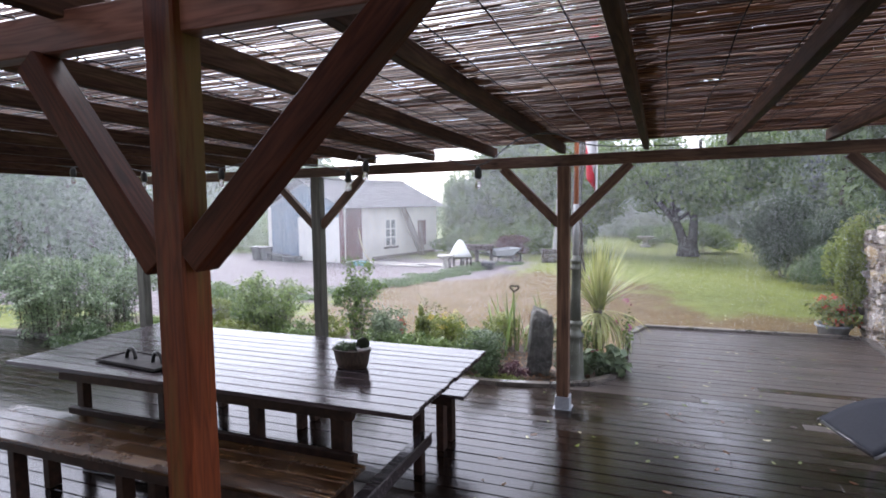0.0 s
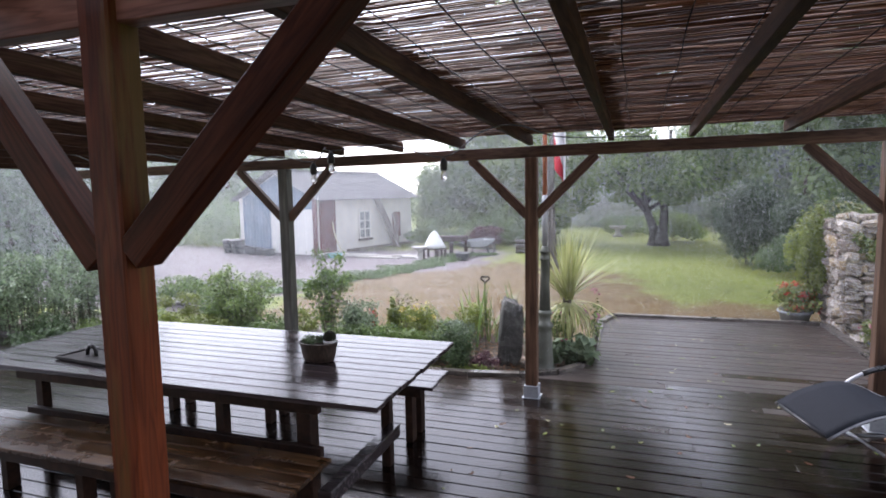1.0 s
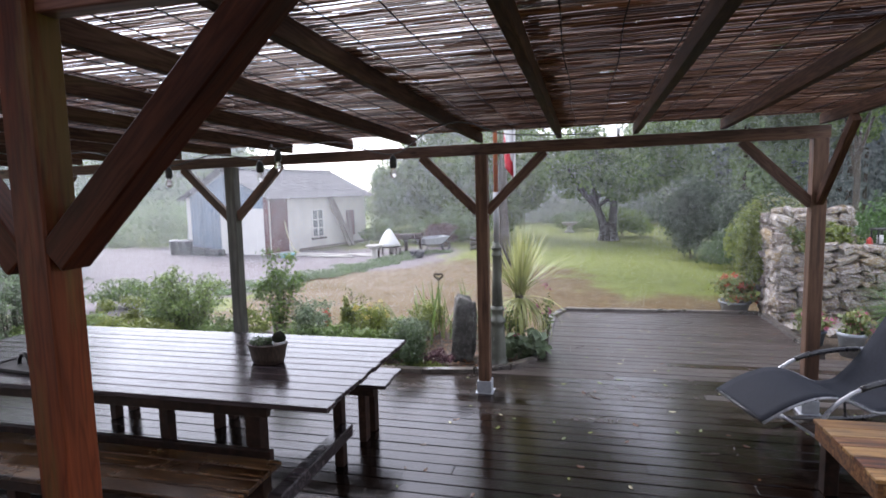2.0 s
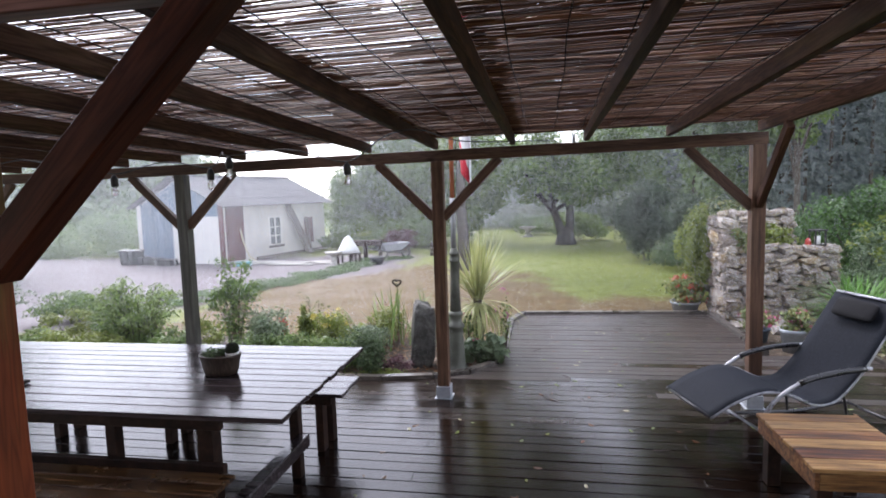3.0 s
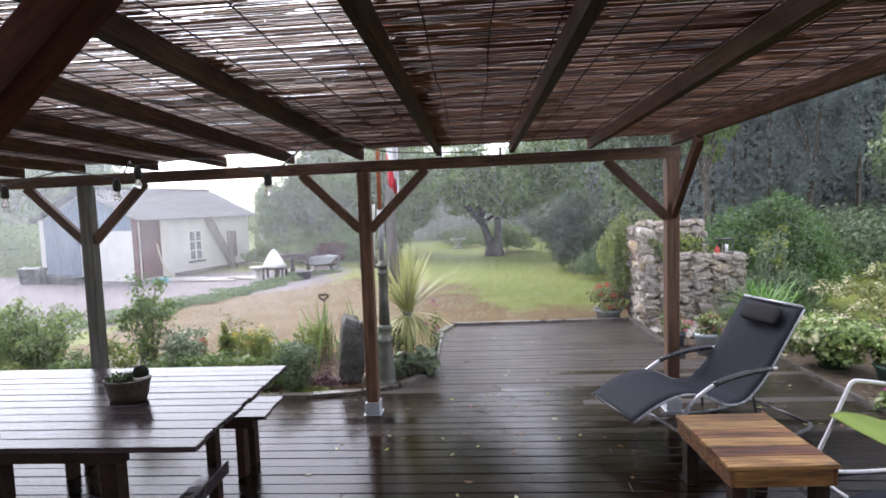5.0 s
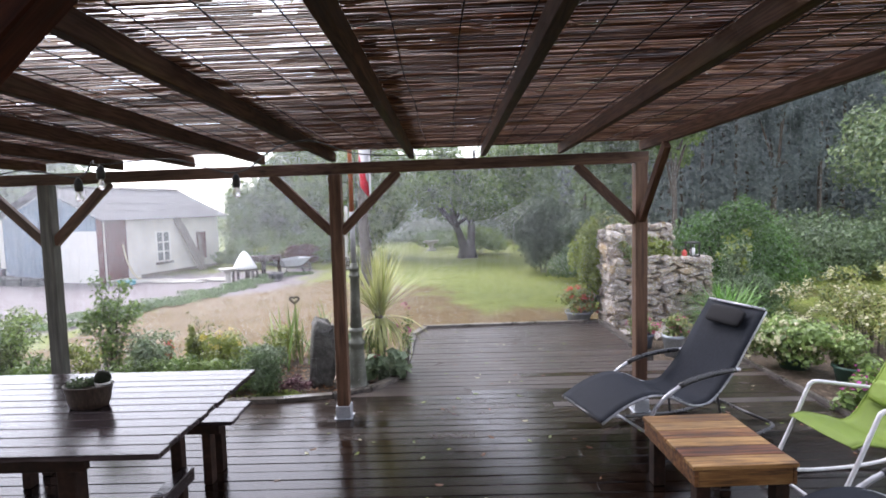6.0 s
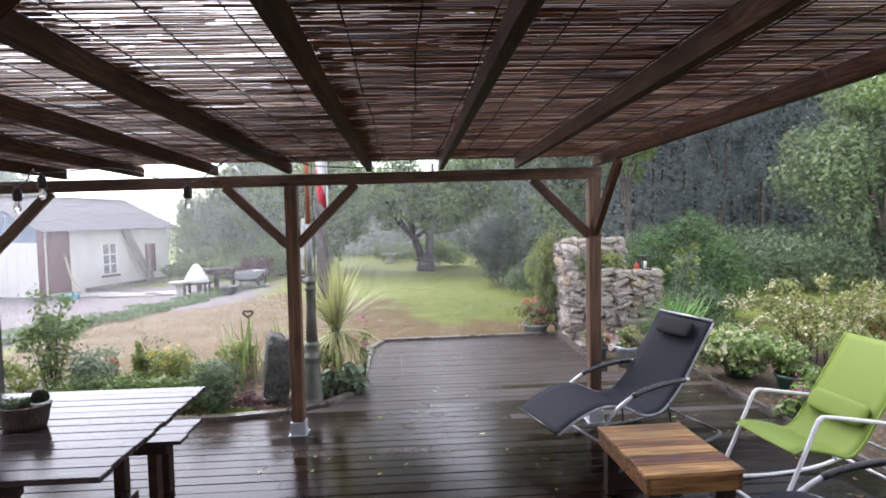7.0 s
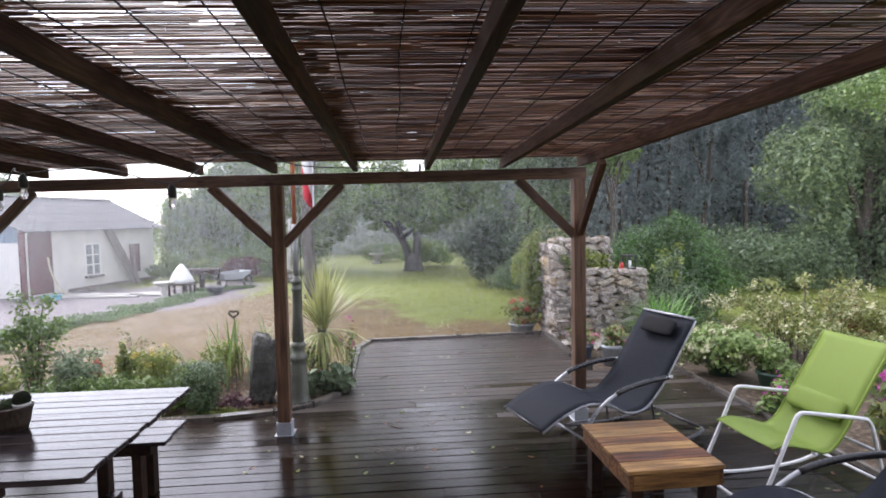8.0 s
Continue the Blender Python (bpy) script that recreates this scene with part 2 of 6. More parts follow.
def beam_between(a, b, w, h, bm=None, up=(0, 0, 1)):
    """A squared bar from a to b, w wide and h high."""
    bm = bm or bmesh.new()
    a, b = Vector(a), Vector(b)
    d = (b - a).normalized()
    s = d.cross(Vector(up)).normalized()
    u = s.cross(d)
    vs = [bm.verts.new(p + s * sx * w / 2 + u * sz * h / 2) for p in (a, b) for sx, sz in ((-1, -1), (1, -1), (1, 1), (-1, 1))]
    for f in ((0, 1, 2, 3), (7, 6, 5, 4), (0, 4, 5, 1), (1, 5, 6, 2), (2, 6, 7, 3), (3, 7, 4, 0)):
        bm.faces.new([vs[i] for i in f])
    return bm


def bar(name, a, b, w, h, material, parent, label="", bevel=0.003):
    """A squared bar as a part whose own x axis runs along it, so that the grain follows it."""
    a, b = Vector(a), Vector(b)
    d = (b - a).normalized()
    s = Vector((0, 0, 1)).cross(d).normalized()
    u = d.cross(s)
    ln = (b - a).length
    ob = mesh_ob(name, box(-ln / 2, ln / 2, -w / 2, w / 2, -h / 2, h / 2), material, parent, label, False, bevel)
    m = Matrix((d, s, u)).transposed().to_4x4()
    m.translation = (a + b) / 2
    ob.matrix_basis = m
    return ob


def lathe(profile, seg=20, bm=None, at=(0, 0, 0)):
    """A turned body from (radius, height) pairs."""
    bm = bm or bmesh.new()
    rings = []
    for r, z in profile:
        rings.append([bm.verts.new((at[0] + r * math.cos(2 * math.pi * k / seg), at[1] + r * math.sin(2 * math.pi * k / seg), at[2] + z)) for k in range(seg)])
    for p, q in zip(rings, rings[1:]):
        for k in range(seg):
            bm.faces.new((p[k], p[(k + 1) % seg], q[(k + 1) % seg], q[k]))
    bm.faces.new(rings[0][::-1])
    bm.faces.new(rings[-1])
    return bm


def tube(points, r, seg=8, bm=None, cap=True):
    """A round bar along a line of points; r may be a list."""
    bm = bm or bmesh.new()
    pts = [Vector(p) for p in points]
    rs = r if isinstance(r, (list, tuple)) else [r] * len(pts)
    rings, side = [], None
    for i, p in enumerate(pts):
        d = (pts[min(i + 1, len(pts) - 1)] - pts[max(i - 1, 0)]).normalized()
        if side is None:
            side = d.cross(Vector((0, 0, 1)) if abs(d.z) < 0.9 else Vector((1, 0, 0))).normalized()
        side = (side - d * side.dot(d)).normalized()
        up = d.cross(side)
        rings.append([bm.verts.new(p + (side * math.cos(2 * math.pi * k / seg) + up * math.sin(2 * math.pi * k / seg)) * rs[i]) for k in range(seg)])
    for p, q in zip(rings, rings[1:]):
        for k in range(seg):
            bm.faces.new((p[k], p[(k + 1) % seg], q[(k + 1) % seg], q[k]))
    if cap:
        bm.faces.new(rings[0][::-1])
        bm.faces.new(rings[-1])
    return bm


def curve_pts(ctrl, n=24):
    """A smooth line through control points (Catmull-Rom)."""
    c = [Vector(p) for p in ctrl]
    c = [c[0] * 2 - c[1]] + c + [c[-1] * 2 - c[-2]]
    out = []
    segs = len(c) - 3
    for i in range(segs):
        for k in range(n // segs + (1 if i == segs - 1 else 0)):
            t = k / (n // segs)
            p0, p1, p2, p3 = c[i:i + 4]
            out.append(0.5 * (2 * p1 + (p2 - p0) * t + (2 * p0 - 5 * p1 + 4 * p2 - p3) * t * t + (3 * p1 - p0 - 3 * p2 + p3) * t ** 3))
    return out


def leaves_mesh(name, centers, normals, sizes, material, parent=None, label="", aspect=0.5, seed=1, droop=0.0):
    """Many small leaves, each a folded blade of two triangles' pairs, at the given centres."""
    rng = np.random.default_rng(seed)
    n = len(centers)
    nrm = normals + rng.normal(0, 0.55, (n, 3))
    nrm /= np.linalg.norm(nrm, axis=1)[:, None] + 1e-9
    ax = rng.normal(0, 1, (n, 3))
    ax[:, 2] -= droop
    ax -= nrm * (ax * nrm).sum(1)[:, None]
    ax /= np.linalg.norm(ax, axis=1)[:, None] + 1e-9
    sd = np.cross(nrm, ax)
    L, W = sizes[:, None], sizes[:, None] * aspect
    tip, root = centers + ax * L / 2, centers - ax * L / 2
    fold = nrm * W * 0.25
    left, right = centers + sd * W / 2 + fold, centers - sd * W / 2 + fold
    verts = np.stack([root, left, tip, right], 1).reshape(-1, 3)
    idx = np.arange(n)[:, None] * 4
    faces = np.concatenate([idx + [0, 1, 2], idx + [0, 2, 3]], 1).reshape(-1, 3)
    me = bpy.data.meshes.new(name)
    me.vertices.add(len(verts))
    me.vertices.foreach_set("co", verts.astype(np.float32).ravel())
    me.loops.add(faces.size)
    me.loops.foreach_set("vertex_index", faces.astype(np.int32).ravel())
    me.polygons.add(len(faces))
    me.polygons.foreach_set("loop_start", np.arange(0, faces.size, 3, dtype=np.int32))
    me.polygons.foreach_set("loop_total", np.full(len(faces), 3, dtype=np.int32))
    me.update(calc_edges=True)
    me.validate()
    me.materials.append(material)
    ob = new(name, me)
    if parent is not None:
        ob.parent = parent
    if label:
        tagged(ob, label)
    return ob


def blob_points(blobs, count, seed, inner=0.55, up=0.35):
    """Places and outward ways for leaves over a set of uneven lumps (x, y, z, rx, ry, rz)."""
    rng = np.random.default_rng(seed)
    b = np.array(blobs, float)
    weight = (b[:, 3] * b[:, 4] + b[:, 4] * b[:, 5] + b[:, 3] * b[:, 5])
    pick = rng.choice(len(b), count, p=weight / weight.sum())
    d = rng.normal(0, 1, (count, 3))
    d /= np.linalg.norm(d, axis=1)[:, None]
    r = inner + (1.08 - inner) * rng.random(count) ** 0.6
    ripple = 1 + 0.16 * np.sin(d[:, 0] * 7 + pick * 3) * np.cos(d[:, 2] * 6 + pick) + 0.1 * np.sin(d[:, 1] * 13 + pick)
    pts = b[pick, :3] + d * b[pick, 3:] * (r * ripple)[:, None]
    nrm = d.copy()
    nrm[:, 2] += up
    return pts, nrm


def lumps(center, radii, count, seed, size=(0.3, 0.5), flat=0.0):
    """Random lumps that fill an ellipsoid, as the boughs of a crown do."""
    rng = np.random.default_rng(seed)
    out = []
    for _ in range(count):
        d = rng.normal(0, 1, 3)
        d /= np.linalg.norm(d)
        k = rng.random() ** 0.45 * 0.85
        s = rng.uniform(*size)
        c = np.array(center) + d * np.array(radii) * k
        out.append((*c, *(np.array(radii) * s * rng.uniform(0.8, 1.2, 3))))
    return out


# ---- ground ----
def ground_z(x, y):
    """The garden lies level with the deck and falls gently to the yard."""
    far = min(max((y - 5.0) / 14.0, 0.0), 1.0)
    left = min(max((-x - 2.0) / 6.0, 0.0), 1.0)
    drop = -0.06 - 0.24 * far * far * (3 - 2 * far) - 0.18 * left * min(max((y - 4.0) / 9.0, 0), 1)
    if -9.0 < x < 4.6 and y < 4.9:
        drop = min(drop, -0.2)
    return drop + 0.02 * noise.noise((x * 0.7, y * 0.7, 0))


def drive_mask(x, y):
    return y - (13.0 + 0.42 * (x + 6.0))


def make_ground():
    m, nt, b = base_mat("garden_ground")
    tc = nt.nodes.new("ShaderNodeTexCoord")
    at = nt.nodes.new("ShaderNodeAttribute")
    at.attribute_name = "zone"
    sep = nt.nodes.new("ShaderNodeSeparateColor")
    nt.links.new(at.outputs["Color"], sep.inputs["Color"])
    fine = noise_tex(nt, 22, 5)
    mid_n = noise_tex(nt, 1.6, 5)
    grass = ramp(nt, fine, [(0.3, (0.062, 0.085, 0.013)), (0.5, (0.13, 0.163, 0.028)), (0.7, (0.22, 0.24, 0.058))])
    dry = ramp(nt, fine, [(0.3, (0.066, 0.043, 0.017)), (0.5, (0.118, 0.08, 0.034)), (0.7, (0.18, 0.13, 0.062))])
    soil = ramp(nt, fine, [(0.3, (0.03, 0.022, 0.016)), (0.55, (0.08, 0.06, 0.042)), (0.75, (0.2, 0.16, 0.12))])
    gravel = ramp(nt, fine, [(0.3, (0.09, 0.076, 0.08)), (0.5, (0.145, 0.126, 0.134)), (0.7, (0.21, 0.188, 0.2))])
    wob = nt.nodes.new("ShaderNodeMath")
    wob.operation = "MULTIPLY_ADD"
    nt.links.new(mid_n, wob.inputs[0])
    wob.inputs[1].default_value = 1.7
    wob.inputs[2].default_value = -0.85

    def zone(ch):
        ad = nt.nodes.new("ShaderNodeMath")
        ad.operation = "ADD"
        nt.links.new(sep.outputs[ch], ad.inputs[0])
        nt.links.new(wob.outputs[0], ad.inputs[1])
        return ramp(nt, ad.outputs[0], [(0.35, (0, 0, 0)), (0.65, (1, 1, 1))])
    patches = noise_tex(nt, 4.5, 7, 0.7)
    col = mix_col(nt, zone("Red"), grass, dry)
    col = mix_col(nt, 0.75, col, ramp(nt, patches, [(0.36, (0.62, 0.58, 0.5)), (0.5, (0.95, 0.95, 0.93)), (0.64, (1.2, 1.14, 1.02))]), "MULTIPLY")
    col = mix_col(nt, zone("Green"), col, gravel)
    col = mix_col(nt, zone("Blue"), col, soil)
    nt.links.new(col, b.inputs["Base Color"])
    rough_from(nt, b, mid_n, 0.55, 0.85)
    b.inputs["Specular IOR Level"].default_value = 0.2
    bump(nt, b, fine, 0.5, 0.02)
    xs = np.concatenate([np.arange(-160, -30, 10), np.arange(-30, 24, 0.4), np.arange(24, 160, 10)])
    ys = np.concatenate([np.arange(-60, -6, 6), np.arange(-6, 32, 0.4), np.arange(32, 300, 14)])
    verts = [(float(x), float(y), ground_z(x, y)) for y in ys for x in xs]
    w = len(xs)
    faces = [(j * w + i, j * w + i + 1, (j + 1) * w + i + 1, (j + 1) * w + i) for j in range(len(ys) - 1) for i in range(w - 1)]
    ob = data_ob("ground", verts, faces, m)
    tagged(ob, "rain-soaked garden ground of lawn, dry grass, soil and gravel drive", "ground", kind="structure")
    lay = ob.data.color_attributes.new("zone", "FLOAT_COLOR", "POINT")
    sm = lambda v, lo, hi: min(max((v - lo) / (hi - lo), 0), 1)
    for k, (x, y, z) in enumerate(verts):
        dryness = sm(x + 0.1 * (y - 9), -6.3, -5.5) * (1 - sm(x + 0.35 * (y - 8), 0.4, 2.6)) * sm(y, 5, 7) * (1 - sm(y, 13.5, 17.5))
        dryness = max(dryness, sm(y, 7, 8) * (1 - sm(y, 9.2, 10.6)) * (1 - sm(x, 3, 5)) * sm(x, -6, -3))
        drive = sm(drive_mask(x, y), -0.3, 0.8) * (1 - sm(x, -5.0, -3.2)) * sm(y, 6.0, 7.5) if x < -3 else 0
        drive = max(drive, sm(-x, 5.8, 7.2) * sm(y, 6.4, 7.4)) * (1 - sm(y, 19, 22)) * (1 - sm(-x, 26, 30))
        bed = (1 - sm(y, 6.2, 6.9)) * sm(y, 3.2, 4.2) * (1 - sm(x, -0.1, 0.2)) * sm(x, -9.5, -8.5) + sm(y, 1.0, 2.0) * (1 - sm(y, 8.5, 9.2)) * sm(x, 2.6, 2.9) * (1 - sm(x, 5.2, 6.2))
        lay.data[k].color = (dryness, drive, 1.9 * min(bed, 1), 1)
    return ob


make_ground()


# ---- deck ----
DECK_EDGE_LEFT, DECK_EDGE_RIGHT = -9.0, 3.5


def make_deck():
    deck = thing("deck_floor", "wet dark brown timber deck with fallen leaves", "deck", kind="structure")
    part("joists", box(DECK_EDGE_LEFT, DECK_EDGE_RIGHT, -2.3, 4.8, -0.16, -0.036), M_FRAME, deck)
    part("joists", box(-0.16, 2.5, 4.801, 7.9, -0.16, -0.036), M_FRAME, deck)
    part("joists", box(2.501, DECK_EDGE_RIGHT, 4.801, 5.9, -0.16, -0.036), M_FRAME, deck)
    rng = random.Random(4)
    pitch, gap = 0.125, 0.007
    shapes = {}

    def board(length, outside):
        length = (round(length, 2), outside)
        if length not in shapes:
            bm = box(-length[0] / 2, length[0] / 2, -(pitch - gap) / 2, (pitch - gap) / 2, -0.03, 0.0)
            bmesh.ops.bevel(bm, geom=[e for e in bm.edges if e.verts[0].co.z > -0.01 and e.verts[1].co.z > -0.01], offset=0.003, segments=1, affect="EDGES")
            me = bpy.data.meshes.new("deck_board")
            bm.to_mesh(me)
            bm.free()
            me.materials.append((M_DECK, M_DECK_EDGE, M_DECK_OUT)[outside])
            shapes[length] = me
        return shapes[length]
    y = -2.25
    row = 0
    while y < 7.88:
        x0, x1 = (DECK_EDGE_LEFT, DECK_EDGE_RIGHT) if y < 4.77 else (-0.19, 2.5)
        if 4.77 <= y < 5.95:
            x1 = DECK_EDGE_RIGHT
        if 4.77 <= y < 5.5:
            x0 = np.interp(y, (4.8, 4.9, 5.0, 5.15, 5.45), (-2.0, -1.05, -0.72, -0.45, -0.24))
        x = x0
        cut = (2.4, 3.6, 1.2, 3.0)[row % 4]
        first = True
        while x < x1 - 0.01:
            ln = min(cut if first else 3.6, x1 - x)
            if x1 - x - ln < 0.5:
                ln = x1 - x
            # Rows pass from shaded to lit board colour around the roof edge.
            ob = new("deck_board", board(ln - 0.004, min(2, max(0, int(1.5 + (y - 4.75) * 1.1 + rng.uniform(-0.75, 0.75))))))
            ob.parent = deck
            ob.location = (x + ln / 2, y, rng.uniform(-0.0015, 0.0015))
            x += ln
            first = False
        y += pitch
        row += 1


make_deck()


# ---- pergola ----
def tilt_z(x, y):
    """The roof frame drops a little to one side and rises towards the unseen back wall."""
    return 0.0115 * x + 0.018 * (4.4 - y)


ROW_FAR, ROW_NEAR = 4.44, 0.582
FAR_POSTS = (-5.46, -3.07, -0.64, 1.9)
NEAR_POSTS = (-3.34, -0.885, 3.0)
BEAM_LO = 2.085


def make_pergola():
    pg = thing("pergola", "reddish-brown stained timber pergola with knee braces", "pergola")
    s = 0.05

    def foot(x, y):
        bm = box(x - 0.062, x + 0.062, y - 0.062, y + 0.062, 0.006, 0.11)
        part("post_shoe", bm, M_STEEL, pg, "galvanised steel post shoe", bevel=0.003)
        part("base_plate", box(x - 0.078, x + 0.078, y - 0.078, y + 0.078, 0.0015, 0.0065), M_STEEL, pg, "galvanised steel base plate", bevel=0.001)
    for x in FAR_POSTS:
        top = BEAM_LO + tilt_z(x, ROW_FAR) - 0.001
        part("post", box(x - s, x + s, ROW_FAR - s, ROW_FAR + s, 0.10, top), M_POST_GREY if x < -2 else M_POSTFAR, pg, "grey wet post" if x < -2 else "", bevel=0.004)
        foot(x, ROW_FAR)
        for sg in (-1, 1):
            if x > 1 and sg > 0:
                continue
            a = (x + sg * (s - 0.01), ROW_FAR, 1.60 + tilt_z(x, ROW_FAR))
            b = (x + sg * 0.53, ROW_FAR, BEAM_LO + tilt_z(x + sg * 0.53, ROW_FAR) + 0.005)
            bar("knee_brace", a, b, 0.05, 0.075, M_BEAM, pg, bevel=0.003)
    bar("knee_brace", (1.9, ROW_FAR - s + 0.01, 1.64), (1.9, 3.86, 2.20), 0.05, 0.075, M_RAFT, pg, bevel=0.003)
    # the far beam, in two lengths
    z0, z1 = tilt_z(-6.2, ROW_FAR), tilt_z(1.96, ROW_FAR)
    bar("far_beam", (-6.2, ROW_FAR, BEAM_LO + 0.047 + z0), (1.965, ROW_FAR, BEAM_LO + 0.047 + z1), 0.06, 0.094, M_BEAM, pg, bevel=0.003)
    # near row
    for x in NEAR_POSTS:
        n = 0.0415
        part("post", box(x - n, x + n, ROW_NEAR - n, ROW_NEAR + n, 0.10, 2.33 + tilt_z(x, ROW_NEAR) * 0.3), M_POST, pg, bevel=0.005)
        foot(x, ROW_NEAR)
        for sg in (-1, 1):
            reach, low, high = (0.64, 1.675, 2.24) if sg > 0 else (0.432, 1.66, 2.15)
            a = (x + sg * 0.045, ROW_NEAR - 0.004, low)
            b = (x + sg * reach, ROW_NEAR - 0.004, high)
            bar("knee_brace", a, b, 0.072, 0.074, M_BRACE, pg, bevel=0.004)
    bar("near_beam", (-6.2, ROW_NEAR + 0.008, 2.195), (5.0, ROW_NEAR + 0.008, 2.235), 0.05, 0.094, M_BEAM_NEAR, pg, bevel=0.003)
    # rafters
    for x, skew in RAFTERS:
        y_end = 4.43 if x > -3.2 else 4.47
        a = (x, y_end, 2.225 + tilt_z(x, y_end))
        b = (x + skew, -2.25, 2.225 + tilt_z(x, -2.25))
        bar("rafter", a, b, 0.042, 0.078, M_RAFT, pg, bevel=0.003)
    return pg


RAFTERS = ((-6.1, 0), (-5.46, 0), (-4.85, 0), (-4.25, 0), (-3.65, 0), (-3.07, 0), (-2.42, 0), (-1.82, 0), (-1.235, 0.03), (-0.645, 0), (0.006, 0), (0.6, -0.03), (1.237, -0.1), (1.91, 0))
make_pergola()


def make_reed_roof():
    m, nt, b = base_mat("wet_reed_cane")
    rnd = per_island(nt)
    streak = noise_tex(nt, 9, 4, 0.6, (0.6, 20, 20))
    col = ramp(nt, rnd, [(0.0, (0.045, 0.018, 0.01)), (0.45, (0.15, 0.062, 0.03)), (0.8, (0.31, 0.15, 0.073)), (1.0, (0.52, 0.34, 0.22))])
    col = mix_col(nt, 0.5, col, ramp(nt, streak, [(0.3, (0.4, 0.36, 0.33)), (0.7, (1, 1, 1))]), "MULTIPLY")
    nt.links.new(col, b.inputs["Base Color"])
    b.inputs["Roughness"].default_value = 0.3
    tr = nt.nodes.new("ShaderNodeBsdfTranslucent")
    nt.links.new(col, tr.inputs["Color"])
    mx = nt.nodes.new("ShaderNodeMixShader")
    mx.inputs["Fac"].default_value = 0.32
    nt.links.new(b.outputs["BSDF"], mx.inputs[1])
    nt.links.new(tr.outputs["BSDF"], mx.inputs[2])
    nt.links.new(mx.outputs["Shader"], nt.nodes["Material Output"].inputs["Surface"])
    m_wire = plain("rusty_binding_wire", (0.015, 0.011, 0.009), 0.9, 0, 0.3, 40, 0, 0.1)
    roof = thing("reed_roof", "wet brown reed matting laid over the pergola", "roof mat")
    panels = ((-6.15, -3.2, 0.005, 0.0046, 4.52), (-3.2, -1.84, 0.0054, 0.0039, 4.47), (-1.84, -0.62, 0.0056, 0.0038, 4.3), (-0.62, 0.06, 0.0052, 0.0036, 4.4), (0.06, 1.96, 0.0031, 0.004, 4.42))
    rng = np.random.default_rng(11)
    for x0, x1, near, far, y_far in panels:
        verts, faces = [], []
        # Mat runs on unseen behind the viewpoint, keeping daylight off the near deck.
        y = -2.2
        while y < y_far:
            f = min(max((y - 1.5) / 0.9, 0), 1)
            x = x0 - rng.uniform(0.0, 0.9)
            while x < x1:
                ln = rng.uniform(0.2, 1.0)
                a, bq = max(x, x0 - rng.uniform(0.02, 0.09)), min(x + ln, x1 + rng.uniform(0.0, 0.06))
                x += ln + (rng.uniform(0.01, 0.1) if rng.random() < 0.5 else 0.0)
                if bq - a < 0.05:
                    continue
                r = rng.uniform(0.0015, 0.0024)
                lift = rng.uniform(0, 0.009)
                za, zb = 2.270 + tilt_z(a, y) + lift, 2.270 + tilt_z(bq, y) + lift + rng.normal(0, 0.001)
                ya = y + rng.normal(0, 0.0008)
                yb = ya + rng.normal(0, 0.0016) * (bq - a)
                k = len(verts)
                for px, py, pz in ((a, ya, za), (bq, yb, zb)):
                    verts += [(px, py - r, pz), (px, py, pz - r), (px, py + r, pz), (px, py, pz + r)]
                faces += [(k + i, k + (i + 1) % 4, k + 4 + (i + 1) % 4, k + 4 + i) for i in range(4)]
            y += (near + (far - near) * f) * rng.uniform(0.75, 1.25)
        ob = data_ob("reed_mat", verts, faces, m, roof)
        tagged(ob, kind="stuff")
        # binding wires
        wx = x0 + 0.08
        while wx < x1:
            part("binding_wire", tube([(wx + 0.006 * math.sin(yy * 5 + wx * 9), yy, 2.2645 + tilt_z(wx, yy)) for yy in np.linspace(-2.2, 4.28, 40)], 0.0025, 5), m_wire, roof)
            wx += 0.205
    # rain drops hanging under the reeds
    m_drop, nt_d, b_d = base_mat("water_drop")
    b_d.inputs["Transmission Weight"].default_value = 1.0
    b_d.inputs["Roughness"].default_value = 0.0
    b_d.inputs["IOR"].default_value = 1.33
    bm = bmesh.new()
    rd = random.Random(17)
    for k in range(1500):
        x, y = rd.uniform(-3.6, 1.9), rd.uniform(0.2, 4.3)
        rr = rd.uniform(0.0018, 0.0034)
        bmesh.ops.create_icosphere(bm, subdivisions=1, radius=rr, matrix=pose(x, y, 2.2615 + tilt_z(x, y) - rr * 0.5) @ Matrix.Diagonal((1, 1, 1.25, 1)))
    drops = part("water_drops", bm, m_drop, roof, "clear rain drops hanging from the reeds", smooth=True)
    tagged(drops, kind="stuff")
    return roof


make_reed_roof()
# Unseen wall added behind the viewpoint to limit the light under the roof.
tagged(mesh_ob("wall_unseen", box(-9, 6, -2.9, -2.6, -0.2, 3.2), M_BACK_WALL), "plain unseen wall added behind the terrace", "wall", kind="structure")


